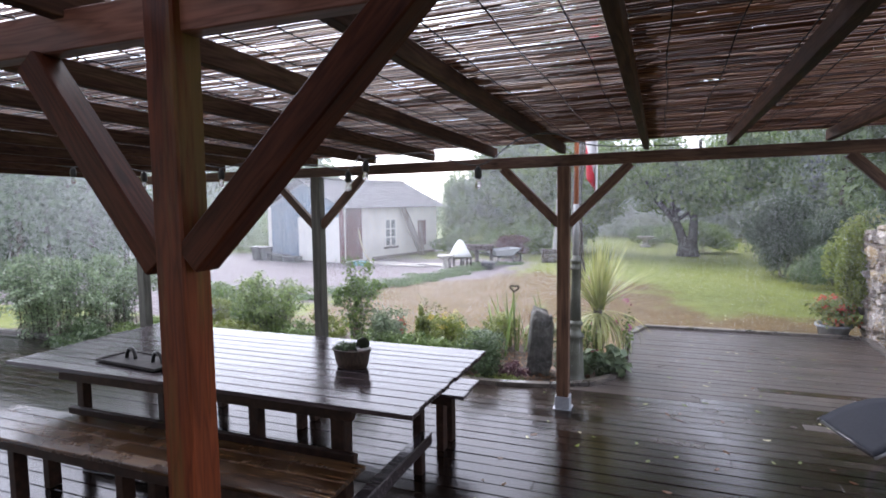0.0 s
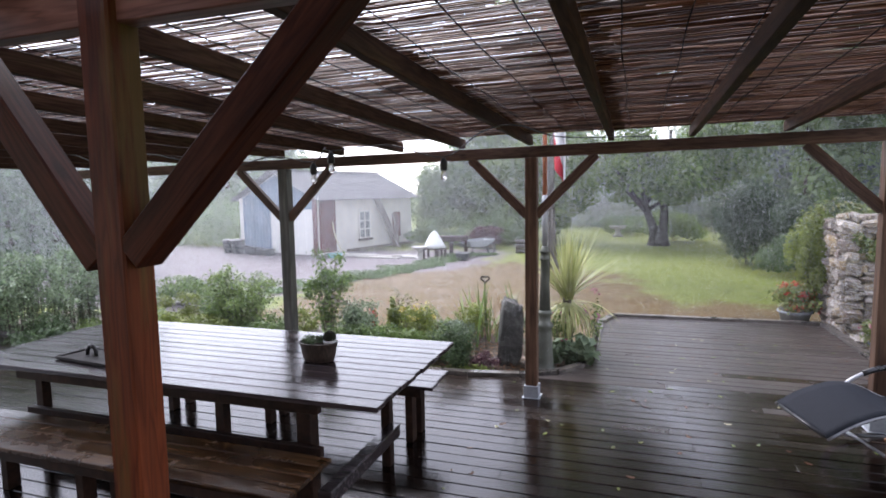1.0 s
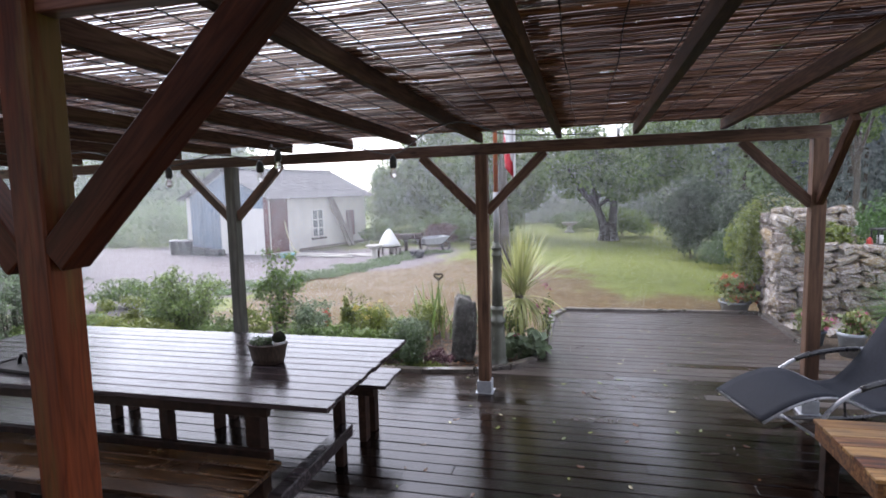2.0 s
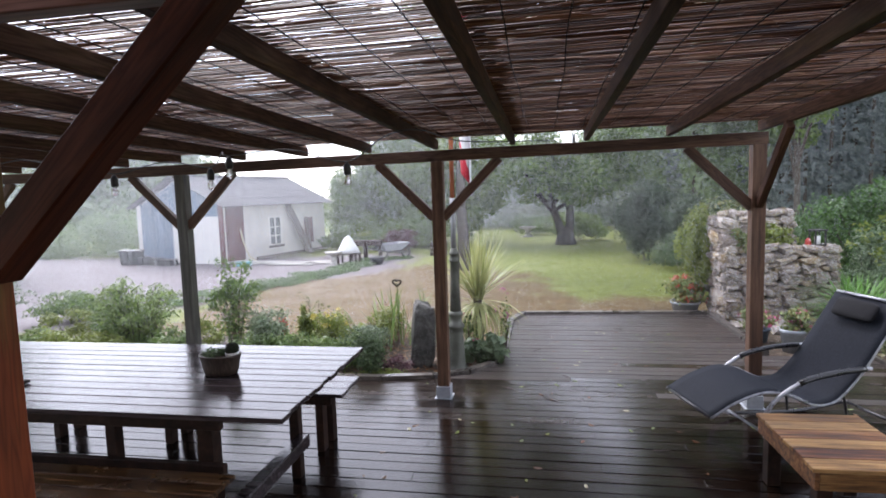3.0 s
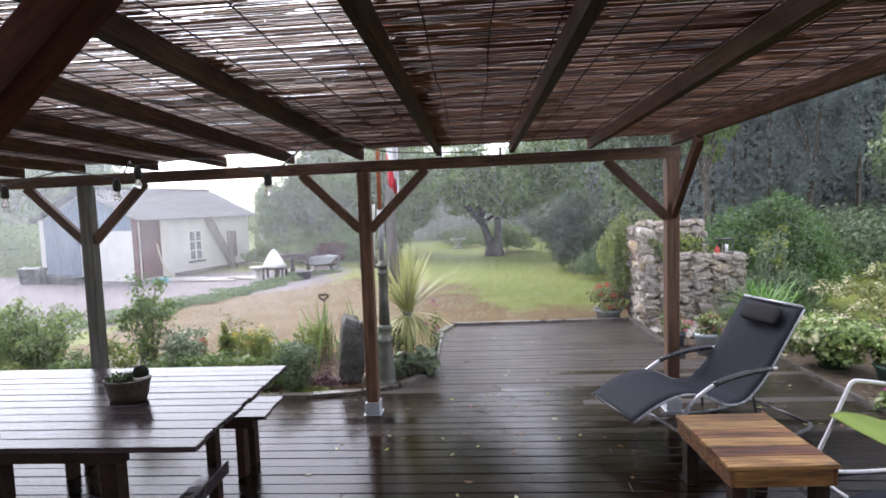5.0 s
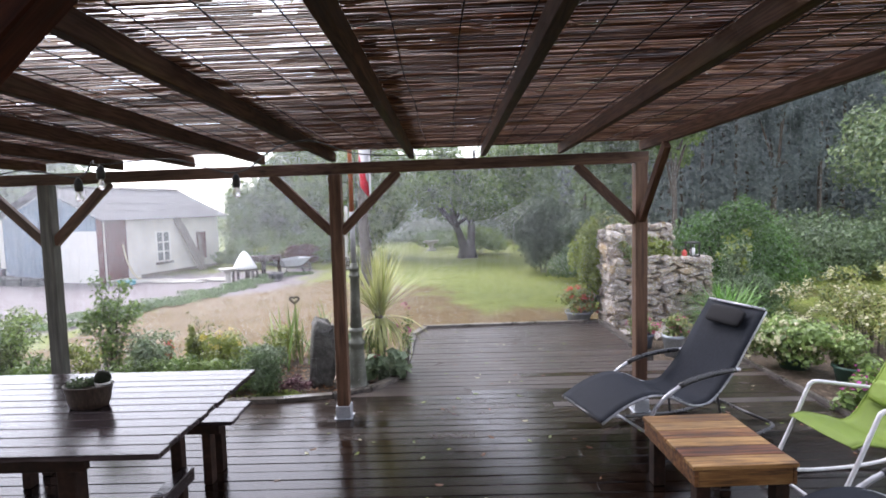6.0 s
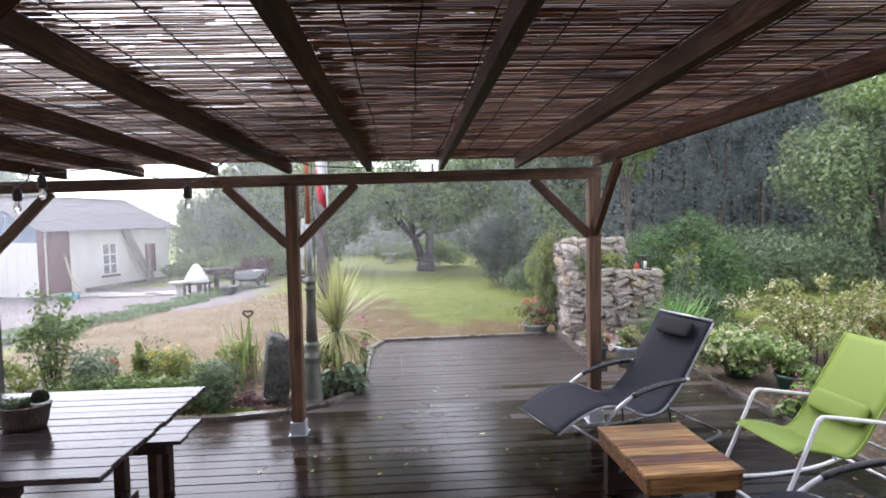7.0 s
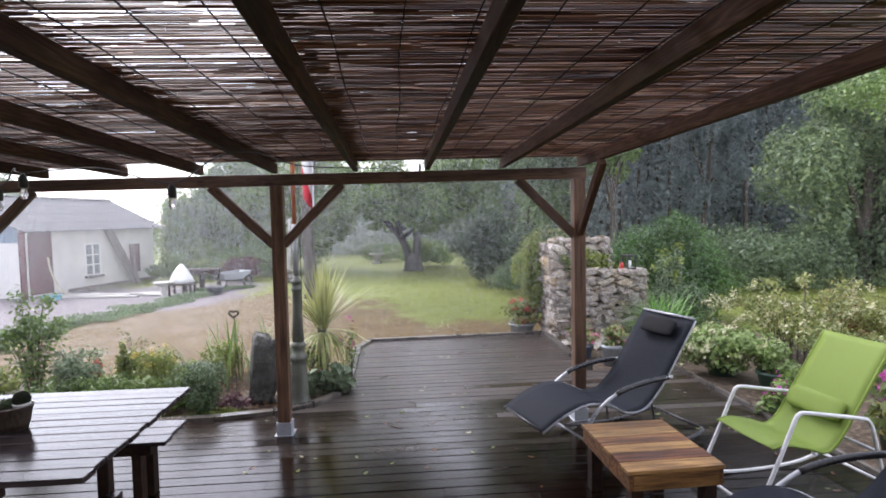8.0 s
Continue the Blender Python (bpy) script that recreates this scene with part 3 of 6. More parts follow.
# ---- things on the terrace ----
def make_table():
    tb = thing("garden_table", "long wet dark-stained wooden plank garden table", "table")
    n, y0, y1 = 12, 2.06, 3.34
    w = (y1 - y0) / n
    rng = random.Random(8)
    for i in range(n):
        ya = y0 + i * w
        bm = box(-4.03 + rng.uniform(-0.02, 0.02), -1.0 + rng.uniform(-0.006, 0.006), ya + 0.0028, ya + w - 0.0028, 0.722, 0.75 + rng.uniform(-0.001, 0.001))
        part("board", bm, M_TABLE, tb, bevel=0.003)
    for ya in (2.2, 3.13):
        part("apron", box(-3.72, -1.42, ya, ya + 0.045, 0.61, 0.7215), M_FRAME, tb, bevel=0.003)
    for xa in (-3.7, -2.6, -1.52):
        part("cross_bar", box(xa, xa + 0.045, 2.246, 3.129, 0.63, 0.7215), M_FRAME, tb, bevel=0.003)
    for x, y in ((-3.6, 2.29), (-2.12, 2.29), (-1.54, 2.29), (-3.6, 2.95), (-2.7, 2.95), (-1.34, 2.92)):
        w = 0.045 if x == -1.54 else 0.032
        part("leg", box(x - w, x + w, y - w, y + w, 0.001, 0.629 if y < 2.5 else 0.721), M_FRAME, tb, bevel=0.004)
    part("foot_rail", box(-3.62, -1.4, 2.185, 2.225, 0.37, 0.43), M_FRAME, tb, bevel=0.003)
    part("brace", box(-1.3, -1.22, 1.98, 2.86, 0.24, 0.32), M_TABLE, tb, "wet worn stretcher between table and bench", bevel=0.006)
    part("bottom_rail", box(-3.55, -1.585, 2.27, 2.31, 0.06, 0.13), M_FRAME, tb, bevel=0.003)


def make_bench(x0, x1, y0, y1, boards, material, label):
    bn = thing("bench", label, "bench", group="benches beside the table")
    w = (y1 - y0) / boards
    rng = random.Random(int(y0 * 10))
    for i in range(boards):
        part("board", box(x0 + rng.uniform(0, 0.02), x1 - rng.uniform(0, 0.015), y0 + i * w + 0.003, y0 + (i + 1) * w - 0.003, 0.425, 0.45), material, bn, bevel=0.003)
    part("rail", box(x0 + 0.05, x1 - 0.1, y0 + 0.025, y0 + 0.065, 0.36, 0.4245), M_FRAME, bn, bevel=0.003)
    part("rail", box(x0 + 0.05, x1 - 0.1, y1 - 0.065, y1 - 0.025, 0.36, 0.4245), M_FRAME, bn, bevel=0.003)
    xs = [x0 + 0.45, (x0 + x1) / 2, x1 - 0.21]
    for x in xs:
        for y in (y0 + 0.11, y1 - 0.11):
            part("leg", box(x - 0.028, x + 0.028, y - 0.04, y + 0.04, 0.001, 0.4245), M_FRAME, bn, bevel=0.003)


make_table()
make_bench(-3.95, -1.26, 1.66, 2.08, 4, M_BENCH, "brown wooden plank bench, half dry under the roof")
make_bench(-3.95, -1.12, 3.2, 3.6, 3, M_TABLE, "wet dark wooden plank bench behind the table")


M_BASKET = wood("woven_planter", (0.018, 0.012, 0.009), (0.045, 0.03, 0.022), (0.1, 0.068, 0.05), (0.4, 0.6), (25, 25, 6), 0.0)
M_SOIL = plain("potting_soil", (0.06, 0.045, 0.035), 0.9, 0, 0.5, 40, 0.6)
M_WHITE = plain("white_paint", (0.8, 0.8, 0.8), 0.4, 0, 0.05, 6, 0.03)
M_CACTUS = plain("dark_green_cactus", (0.014, 0.016, 0.01), 0.8, 0, 0.4, 60, 0.6, 0.1)


def make_planter():
    pt = thing("planter", "small oval woven planter of succulents on the table", "planter", (-1.7, 2.7, 0.7515))
    bm = bmesh.new()
    prof = [(0.1, 0.0), (0.112, 0.035), (0.12, 0.08), (0.13, 0.115), (0.134, 0.12), (0.124, 0.122), (0.118, 0.1)]
    lathe(prof, 28, bm)
    for v in bm.verts:
        v.co.y *= 0.72
        ang = math.atan2(v.co.y, v.co.x)
        v.co.x *= 1 + 0.012 * math.cos(14 * ang)
        v.co.y *= 1 + 0.012 * math.cos(14 * ang)
    part("basket", bm, M_BASKET, pt, smooth=True)
    bm = lathe([(0.117, 0.098), (0.1, 0.106), (0.02, 0.108)], 20)
    for v in bm.verts:
        v.co.y *= 0.72
    part("soil", bm, M_SOIL, pt)
    rng = np.random.default_rng(3)
    for k, (x, y, s) in enumerate(((-0.07, 0.0, 0.05), (-0.03, -0.03, 0.035), (0.0, 0.03, 0.035))):
        a = rng.uniform(0, 6.28, 60)
        r = rng.uniform(0.2, 1, 60) * s
        pts = np.stack([x + r * np.cos(a), y + r * np.sin(a), 0.112 + rng.uniform(0.0, 0.035, 60)], 1)
        nr = np.stack([np.cos(a) * 0.6, np.sin(a) * 0.6, np.ones(60)], 1)
        leaves_mesh("succulent", pts, nr, np.full(60, 0.03), M_LEAF_D, pt, aspect=0.5, seed=k)
    part("pot", lathe([(0.034, 0.1), (0.04, 0.125), (0.043, 0.13), (0.036, 0.131)], 20, at=(0.075, 0.01, 0)), M_WHITE, pt, "small white inner pot", smooth=True)
    bm = bmesh.new()
    bmesh.ops.create_icosphere(bm, subdivisions=3, radius=0.042)
    for v in bm.verts:
        v.co += v.co.normalized() * 0.004 * noise.noise(v.co * 90)
        v.co += Vector((0.075, 0.01, 0.15))
    part("cactus", bm, M_CACTUS, pt, "round dark cactus")


make_planter()


M_TRAY = plain("dull_black_metal", (0.01, 0.009, 0.009), 0.6, 0, 0.2, 20, 0.1, 0.3)


def make_tray():
    tr = thing("serving_tray", "black shallow tray with two arched handles on the table", "tray", (-3.1, 2.34, 0.7515), -6)
    bm = box(-0.28, 0.28, -0.11, 0.11, 0.0, 0.012)
    for x0, x1, y0, y1 in ((-0.3, 0.3, 0.1105, 0.125), (-0.3, 0.3, -0.125, -0.1105), (-0.3, -0.2805, -0.11, 0.11), (0.2805, 0.3, -0.11, 0.11)):
        box(x0, x1, y0, y1, 0.004, 0.02, bm)
    part("pan", bm, M_TRAY, tr)
    for x in (-0.11, 0.16):
        pts = [(x + 0.045 * math.cos(a), 0.0, 0.012 + 0.07 * math.sin(a)) for a in np.linspace(0, math.pi, 12)]
        part("handle", tube(pts, 0.012, 8), M_BLACK, tr, smooth=True)


make_tray()


def make_pallet_table():
    tb = thing("coffee_table", "low oiled pallet-wood coffee table with mixed plank tones", "table", (1.8, 2.885, 0), 1.5)
    n, hx, hy = 6, 0.275, 0.355
    w = 2 * hy / n
    rng = random.Random(2)
    for i in range(n):
        part("board", box(-hx - rng.uniform(0, 0.006), hx + rng.uniform(0, 0.006), -hy + i * w + 0.001, -hy + (i + 1) * w - 0.001, 0.392, 0.414 + rng.uniform(0, 0.002)), (M_PALLET_L, M_PALLET_R, M_PALLET_L, M_PALLET_D, M_PALLET_L, M_PALLET)[i], tb, bevel=0.003)
    for y in (-hy + 0.005, hy - 0.027):
        part("apron", box(-hx + 0.028, hx - 0.028, y, y + 0.022, 0.3, 0.3915), M_PALLET, tb, bevel=0.002)
    for x in (-hx + 0.005, hx - 0.027):
        part("apron", box(x, x + 0.022, -hy + 0.005, hy - 0.005, 0.3, 0.3915), M_PALLET_D, tb, bevel=0.002)
    for x in (-1, 1):
        for y in (-1, 1):
            part("leg", box(x * (hx - 0.065) - 0.037, x * (hx - 0.065) + 0.037, y * (hy - 0.065) - 0.037, y * (hy - 0.065) + 0.037, 0.001, 0.3915), M_FRAME, tb, "dark stained square leg", bevel=0.003)


make_pallet_table()

M_SLING = plain("black_sling_fabric", (0.02, 0.0225, 0.029), 0.6, 0, 0.25, 60, 0.3, 0.05)
M_PILLOW = plain("black_cushion_fabric", (0.006, 0.006, 0.008), 0.75, 0, 0.25, 50, 0.3, 0.2)
M_ALU = plain("silver_painted_tube", (0.36, 0.37, 0.4), 0.3, 0.35, 0.06, 10, 0.02)
M_TUBE_B = plain("black_painted_tube", (0.015, 0.015, 0.017), 0.3, 0, 0.2, 20, 0.05)
M_GREEN = plain("lime_green_sling_fabric", (0.127, 0.19, 0.019), 0.7, 0, 0.08, 70, 0.2)
M_WTUBE = plain("white_painted_tube", (0.6, 0.61, 0.63), 0.3, 0, 0.04, 10, 0.02)


def sling(profile, half, thick, n=40, sag=0.012):
    """Cloth stretched between two side rails along a curved profile."""
    line = curve_pts([(u, 0, z) for u, z in profile], n)
    bm = bmesh.new()
    cols = 8
    top, low = [], []
    for i, p in enumerate(line):
        d = (line[min(i + 1, len(line) - 1)] - line[max(i - 1, 0)]).normalized()
        nr = Vector((-d.z, 0, d.x))
        rt, rl = [], []
        for c in range(cols + 1):
            v = -half + 2 * half * c / cols
            q = p + Vector((0, v, 0)) - nr * sag * (1 - (v / half) ** 2)
            rt.append(bm.verts.new(q + nr * thick / 2))
            rl.append(bm.verts.new(q - nr * thick / 2))
        top.append(rt)
        low.append(rl)
    for i in range(len(line) - 1):
        for c in range(cols):
            bm.faces.new((top[i][c], top[i + 1][c], top[i + 1][c + 1], top[i][c + 1]))
            bm.faces.new((low[i][c], low[i][c + 1], low[i + 1][c + 1], low[i + 1][c]))
        bm.faces.new((top[i][0], low[i][0], low[i + 1][0], top[i + 1][0]))
        bm.faces.new((top[i][cols], top[i + 1][cols], low[i + 1][cols], low[i][cols]))
    for i in (0, len(line) - 1):
        for c in range(cols):
            bm.faces.new((top[i][c], top[i][c + 1], low[i][c + 1], low[i][c]))
    return bm


def pillow(cx, cz, ang, length, width, thick):
    """A soft bolster across the cloth, tilted by ang degrees."""
    bm = bmesh.new()
    bmesh.ops.create_uvsphere(bm, u_segments=20, v_segments=14, radius=1.0)
    for v in bm.verts:
        x, y, z = v.co
        sq = lambda t, p: math.copysign(abs(t) ** p, t)
        v.co = Vector((sq(x, 0.45) * width / 2, sq(y, 0.25) * length / 2, sq(z, 0.7) * thick / 2 * (1 - 0.2 * abs(y))))
        v.co.x += 0.004 * noise.noise(Vector((y * 5, x * 4, 1)))
    bmesh.ops.transform(bm, matrix=pose(cx, 0, cz, 0, -ang, 0), verts=bm.verts)
    return bm


def make_lounger():
    lg = thing("rocking_lounger", "black sling rocking sun lounger with silver tube frame", "lounger", (1.235, 3.76, 0), 15.5, "rocking loungers")
    prof = [(0, 0.28), (0.174, 0.375), (0.364, 0.43), (0.535, 0.41), (0.71, 0.328), (0.85, 0.325), (0.95, 0.39), (1.08, 0.535), (1.21, 0.73), (1.365, 0.963)]
    part("sling", sling(prof, 0.296, 0.004, 45), M_SLING, lg, "black woven sling cloth", smooth=True)
    rail = curve_pts([(u, 0, z) for u, z in prof], 45)
    for v in (-0.285, 0.285):
        part("side_rail", tube([p + Vector((0.009, v, -0.013)) for p in rail], 0.0125, 8), M_ALU, lg, smooth=True)
        sg = 1 if v > 0 else -1
        arm = curve_pts([(1.12, v + sg * 0.03, 0.547), (0.865, v + sg * 0.04, 0.535), (0.635, v + sg * 0.04, 0.49), (0.46, v + sg * 0.035, 0.388), (0.378, v + sg * 0.03, 0.283), (0.363, v + sg * 0.03, 0.18), (0.40, v + sg * 0.03, 0.09), (0.52, v + sg * 0.03, 0.035)], 42)
        part("arm_frame", tube(arm, 0.014, 8), M_ALU, lg, smooth=True)
        k = [p for p in arm if p.x > 0.6 and p.z > 0.4 and p.x < 1.08]
        part("arm_sleeve", tube(k, 0.02, 10), M_TUBE_B, lg, "black foam arm sleeve", smooth=True)
        runner = curve_pts([(0.52, v + sg * 0.03, 0.035), (0.8, v + sg * 0.03, 0.0165), (1.15, v + sg * 0.03, 0.0165), (1.42, v + sg * 0.02, 0.06), (1.47, v * 0.9, 0.075)], 20)
        part("runner", tube(runner, 0.0145, 8), M_TUBE_B, lg, "black rocker runner", smooth=True)
        part("strut", tube([(0.95, v, 0.375), (1.0, v + sg * 0.028, 0.025)], 0.009, 6), M_TUBE_B, lg)
    part("cross_bar", tube([(0.372, -0.315, 0.15), (0.372, 0.315, 0.15)], 0.01, 8), M_ALU, lg, smooth=True)
    part("cross_bar", tube([(1.47, -0.26, 0.075), (1.47, 0.26, 0.075)], 0.0125, 8), M_TUBE_B, lg, smooth=True)
    part("cross_bar", tube([(1.365, -0.285, 0.963), (1.365, 0.285, 0.963)], 0.011, 8), M_ALU, lg, smooth=True)
    part("cross_bar", tube([(0.0, -0.285, 0.278), (0.0, 0.285, 0.278)], 0.011, 8), M_TUBE_B, lg, smooth=True)
    part("head_pillow", pillow(1.262, 0.878, 57, 0.37, 0.15, 0.05), M_PILLOW, lg, "black padded head pillow", smooth=True)
    return lg


lounger = make_lounger()
copy_thing(lounger, pose(1.72, 1.96, 0, 0, 0, 0))


def make_green_chair():
    ch = thing("rocking_chair", "lime green sling rocking chair with white tube frame", "chair", (2.515, 2.995, 0), 5)
    prof = [(-0.035, 0.395), (0.05, 0.412), (0.2, 0.38), (0.33, 0.345), (0.425, 0.41), (0.55, 0.6), (0.67, 0.79), (0.785, 0.965)]
    part("sling", sling(prof, 0.25, 0.004, 40, 0.008), M_GREEN, ch, "lime green sling cloth", smooth=True)
    rail = curve_pts([(u, 0, z) for u, z in prof], 40)
    for v in (-0.25, 0.25):
        sg = 1 if v > 0 else -1
        part("side_rail", tube([p + Vector((0, v, -0.004)) for p in rail], 0.009, 8), M_GREEN, ch, "rail in the hem of the cloth", smooth=True)
        o = v + sg * 0.02
        arm = [(-0.14, o, 0.05), (-0.02, o, 0.3), (0.095, o, 0.56), (0.12, o, 0.592), (0.16, o, 0.602), (0.35, o, 0.572), (0.56, o, 0.535), (0.605, o, 0.515), (0.635, o, 0.46), (0.68, o, 0.3), (0.74, o, 0.07)]
        part("arm_frame", tube(curve_pts(arm, 50), 0.0125, 8), M_WTUBE, ch, smooth=True)
        run = [(-0.22, o, 0.08), (-0.12, o, 0.046), (0.08, o, 0.015), (0.35, o, 0.0135), (0.6, o, 0.035), (0.8, o, 0.085)]
        part("runner", tube(curve_pts(run, 30), 0.0125, 8), M_WTUBE, ch, "white curved rocker runner", smooth=True)
        part("side_bar", tube([(0.03, v + sg * 0.015, 0.41), (0.02, o, 0.41)], 0.008, 6), M_WTUBE, ch)
    for u, z in ((0.02, 0.385), (0.675, 0.32), (-0.215, 0.08), (0.795, 0.085)):
        part("cross_bar", tube([(u, -0.262, z), (u, 0.262, z)], 0.0105, 8), M_WTUBE, ch, smooth=True)
    part("lumbar_pillow", pillow(0.485, 0.555, 57, 0.42, 0.15, 0.06), M_GREEN, ch, "lime green lumbar pillow", smooth=True)


make_green_chair()

# ---- edging, lamp string, post fittings ----
def make_edging(name, pts, label, h=0.035, w=0.085):
    eg = thing(name, label, "edging", kind="structure")
    for a, b in zip(pts, pts[1:]):
        a, b = Vector(a), Vector(b)
        d = (b - a).normalized() * 0.002
        part("edging_board", beam_between((a.x + d.x, a.y + d.y, h / 2 - 0.02), (b.x - d.x, b.y - d.y, h / 2 - 0.02), w, h + 0.04), M_KERB, eg, bevel=0.006)


bed_line = [(-9.0, 4.845, 0), (-6.5, 4.845, 0), (-4.2, 4.845, 0), (-2.4, 4.85, 0), (-1.35, 4.87, 0), (-0.85, 4.96, 0), (-0.52, 5.13, 0), (-0.30, 5.42, 0), (-0.225, 6.1, 0), (-0.225, 7.45, 0), (-0.06, 7.93, 0), (1.2, 7.98, 0), (2.52, 8.03, 0)]
make_edging("bed_edging", bed_line, "wet grey wooden edging round the flower bed")
make_edging("terrace_edging", [(2.53, 7.98, 0), (2.56, 6.05, 0)], "wet wooden edging beside the stone wall", 0.035)
make_edging("terrace_edging", [(3.53, 5.9, 0), (3.53, 4.0, 0), (3.53, 1.8, 0)], "wet wooden edging along the potted plants", 0.03, 0.04)

m_glass, nt_g, b_g = base_mat("clear_bulb_glass")
b_g.inputs["Transmission Weight"].default_value = 1.0
b_g.inputs["Roughness"].default_value = 0.02
b_g.inputs["IOR"].default_value = 1.3
M_GLASS = m_glass


def make_lamp_string():
    ls = thing("string_lights", "black cable with unlit clear bulbs hung under the roof", "string lights")
    y = 3.1
    lamps = [(-4.68, 2.06), (-3.85, 2.0), (-3.05, 2.0), (-2.66, 1.93), (-1.93, 1.95), (-1.79, 2.02), (-0.975, 1.95)]
    ctrl = []
    xs = [-6.0] + [x for x, _ in lamps] + [-0.5]
    hang = [2.16] + [z + 0.075 for _, z in lamps] + [2.2]
    for i in range(len(xs) - 1):
        ctrl.append((xs[i], y, hang[i]))
        ctrl.append(((xs[i] + xs[i + 1]) / 2, y + 0.04, (hang[i] + hang[i + 1]) / 2 + 0.06))
    ctrl.append((-0.5, y, 2.2))
    ctrl += [(-0.3, 3.7, 2.17), (0.3, 4.2, 2.19)]
    part("cable", tube(curve_pts(ctrl, 120), 0.0045, 6), M_BLACK, ls, smooth=True)
    for x, z in lamps:
        at = (x, y, z)
        part("socket", lathe([(0.008, 0.07), (0.018, 0.055), (0.024, 0.04), (0.024, -0.005), (0.018, -0.012)], 14, at=at), M_BLACK, ls, "black rubber socket", smooth=True)
        part("bulb", lathe([(0.012, -0.013), (0.014, -0.024), (0.021, -0.042), (0.022, -0.054), (0.017, -0.068), (0.005, -0.076)], 16, at=at), M_GLASS, ls, "clear glass bulb", smooth=True)


make_lamp_string()


# ---- garden helpers ----
M_BARK = wood("bark", (0.03, 0.025, 0.02), (0.08, 0.065, 0.05), (0.16, 0.14, 0.11), (0.6, 0.85), (12, 12, 2), 0.3)
M_STEM = plain("green_stem", (0.09, 0.11, 0.05), 0.6, 0, 0.3, 20)


def gz(x, y):
    return ground_z(x, y) - 0.01


def bush(name, label, at, radii, leaf, count, material, seed, category="shrub", n_lumps=14, flowers=None, aspect=0.5, lump=(0.3, 0.5), base=None, inner=0.45, droop=0.0, stems=6, group=""):
    """A shrub on the ground at (x, y): stems, and leaves over uneven lumps. radii: half widths and full height. flowers: (count, size, material, name)."""
    x, y = at
    z = gz(x, y) if base is None else base
    th = thing(name, label, category, (x, y, z), group=group)
    rx, ry, h = radii
    lp = lumps((0, 0, h * 0.52), (rx, ry, h * 0.48), n_lumps, seed, lump)
    pts, nr = blob_points(lp, count, seed + 1, inner)
    pts[:, 2] = np.maximum(pts[:, 2], 0.02 + 0.05 * np.random.default_rng(seed).random(count))
    sz = np.random.default_rng(seed + 2).uniform(0.65, 1.3, count) * leaf
    rng = random.Random(seed)
    for k in range(stems):
        t = lp[k % len(lp)]
        mid = (t[0] * 0.4 + rng.uniform(-0.05, 0.05) * rx, t[1] * 0.4, t[2] * 0.5)
        r = 0.005 + 0.012 * min(h, 2) / 2
        part("stem", tube(curve_pts([(rng.uniform(-0.1, 0.1) * rx, rng.uniform(-0.1, 0.1) * ry, 0.0), mid, t[:3]], 8), [r * (1 - 0.08 * i) for i in range(9)], 5), M_BARK, th)
    leaves_mesh("foliage", pts, nr, sz, material, th, aspect=aspect, seed=seed + 3, droop=droop)
    if flowers:
        n, fs, fm, fn = flowers
        p2, n2 = blob_points(lp, n * 3, seed + 9, 0.98)
        keep = np.argsort(-(p2[:, 2] - 0.4 * p2[:, 1] * h / max(ry, 0.01)))[: n]
        cen = p2[keep] + n2[keep] / np.linalg.norm(n2[keep], axis=1)[:, None] * fs * 0.3
        r2 = np.random.default_rng(seed + 11)
        pet = np.repeat(cen, 14, 0) + r2.normal(0, fs * 0.28, (n * 14, 3))
        leaves_mesh(fn, pet, np.repeat(n2[keep], 14, 0), r2.uniform(0.3, 0.5, n * 14) * fs, fm, th, aspect=0.9, seed=seed + 12)
    return th


def airy(name, label, at, stems, height, spread, leaf, count, material, seed, arch=0.3, low=0.15, stem_r=0.006, jitter=0.05, category="shrub", aspect=0.5, root=0.06, tips=None):
    """An open shrub: thin stems that rise and arch outwards, with leaves set along each of them."""
    x, y = at
    th = thing(name, label, category, (x, y, gz(x, y)))
    rng = np.random.default_rng(seed)
    pts, nrm, ends = [], [], []
    per = count // stems
    for k in range(stems):
        a = rng.uniform(0, 2 * math.pi)
        reach = spread * rng.uniform(0.25, 1.0) ** 0.7
        h = height * rng.uniform(0.55, 1.0) * (1 - 0.3 * reach / spread)
        d = Vector((math.cos(a), math.sin(a), 0))
        line = curve_pts([d * root * reach, d * reach * max(0.35, root) + Vector((0, 0, h * 0.55)), d * reach * 0.75 + Vector((0, 0, h * 0.95)), d * reach * (1 + arch) + Vector((0, 0, h * (1 - arch * 0.4)))], 12)
        part("stem", tube(line, [stem_r * (1 - 0.06 * i) for i in range(len(line))], 5), M_BARK, th)
        ends.append(line[-1])
        f = rng.uniform(low, 1.0, per) ** 0.8 * (len(line) - 1)
        for v in f:
            i = min(int(v), len(line) - 2)
            p = line[i].lerp(line[i + 1], v - i)
            o = rng.normal(0, 1, 3)
            pts.append((p.x + o[0] * jitter, p.y + o[1] * jitter, max(0.02, p.z + o[2] * jitter * 0.7)))
            nrm.append((o[0] * 0.7, o[1] * 0.7, 1.0))
    n = len(pts)
    leaves_mesh("foliage", np.array(pts), np.array(nrm), rng.uniform(0.6, 1.3, n) * leaf, material, th, aspect=aspect, seed=seed + 3)
    if tips:
        fs, fm = tips
        cen = np.array([tuple(e) for e in ends])
        pet = np.repeat(cen, 14, 0) + rng.normal(0, fs * 0.28, (len(cen) * 14, 3))
        leaves_mesh("blossoms", pet, np.tile([0, 0, 1.0], (len(pet), 1)), rng.uniform(0.3, 0.5, len(pet)) * fs, fm, th, aspect=0.9, seed=seed + 12)
    return th


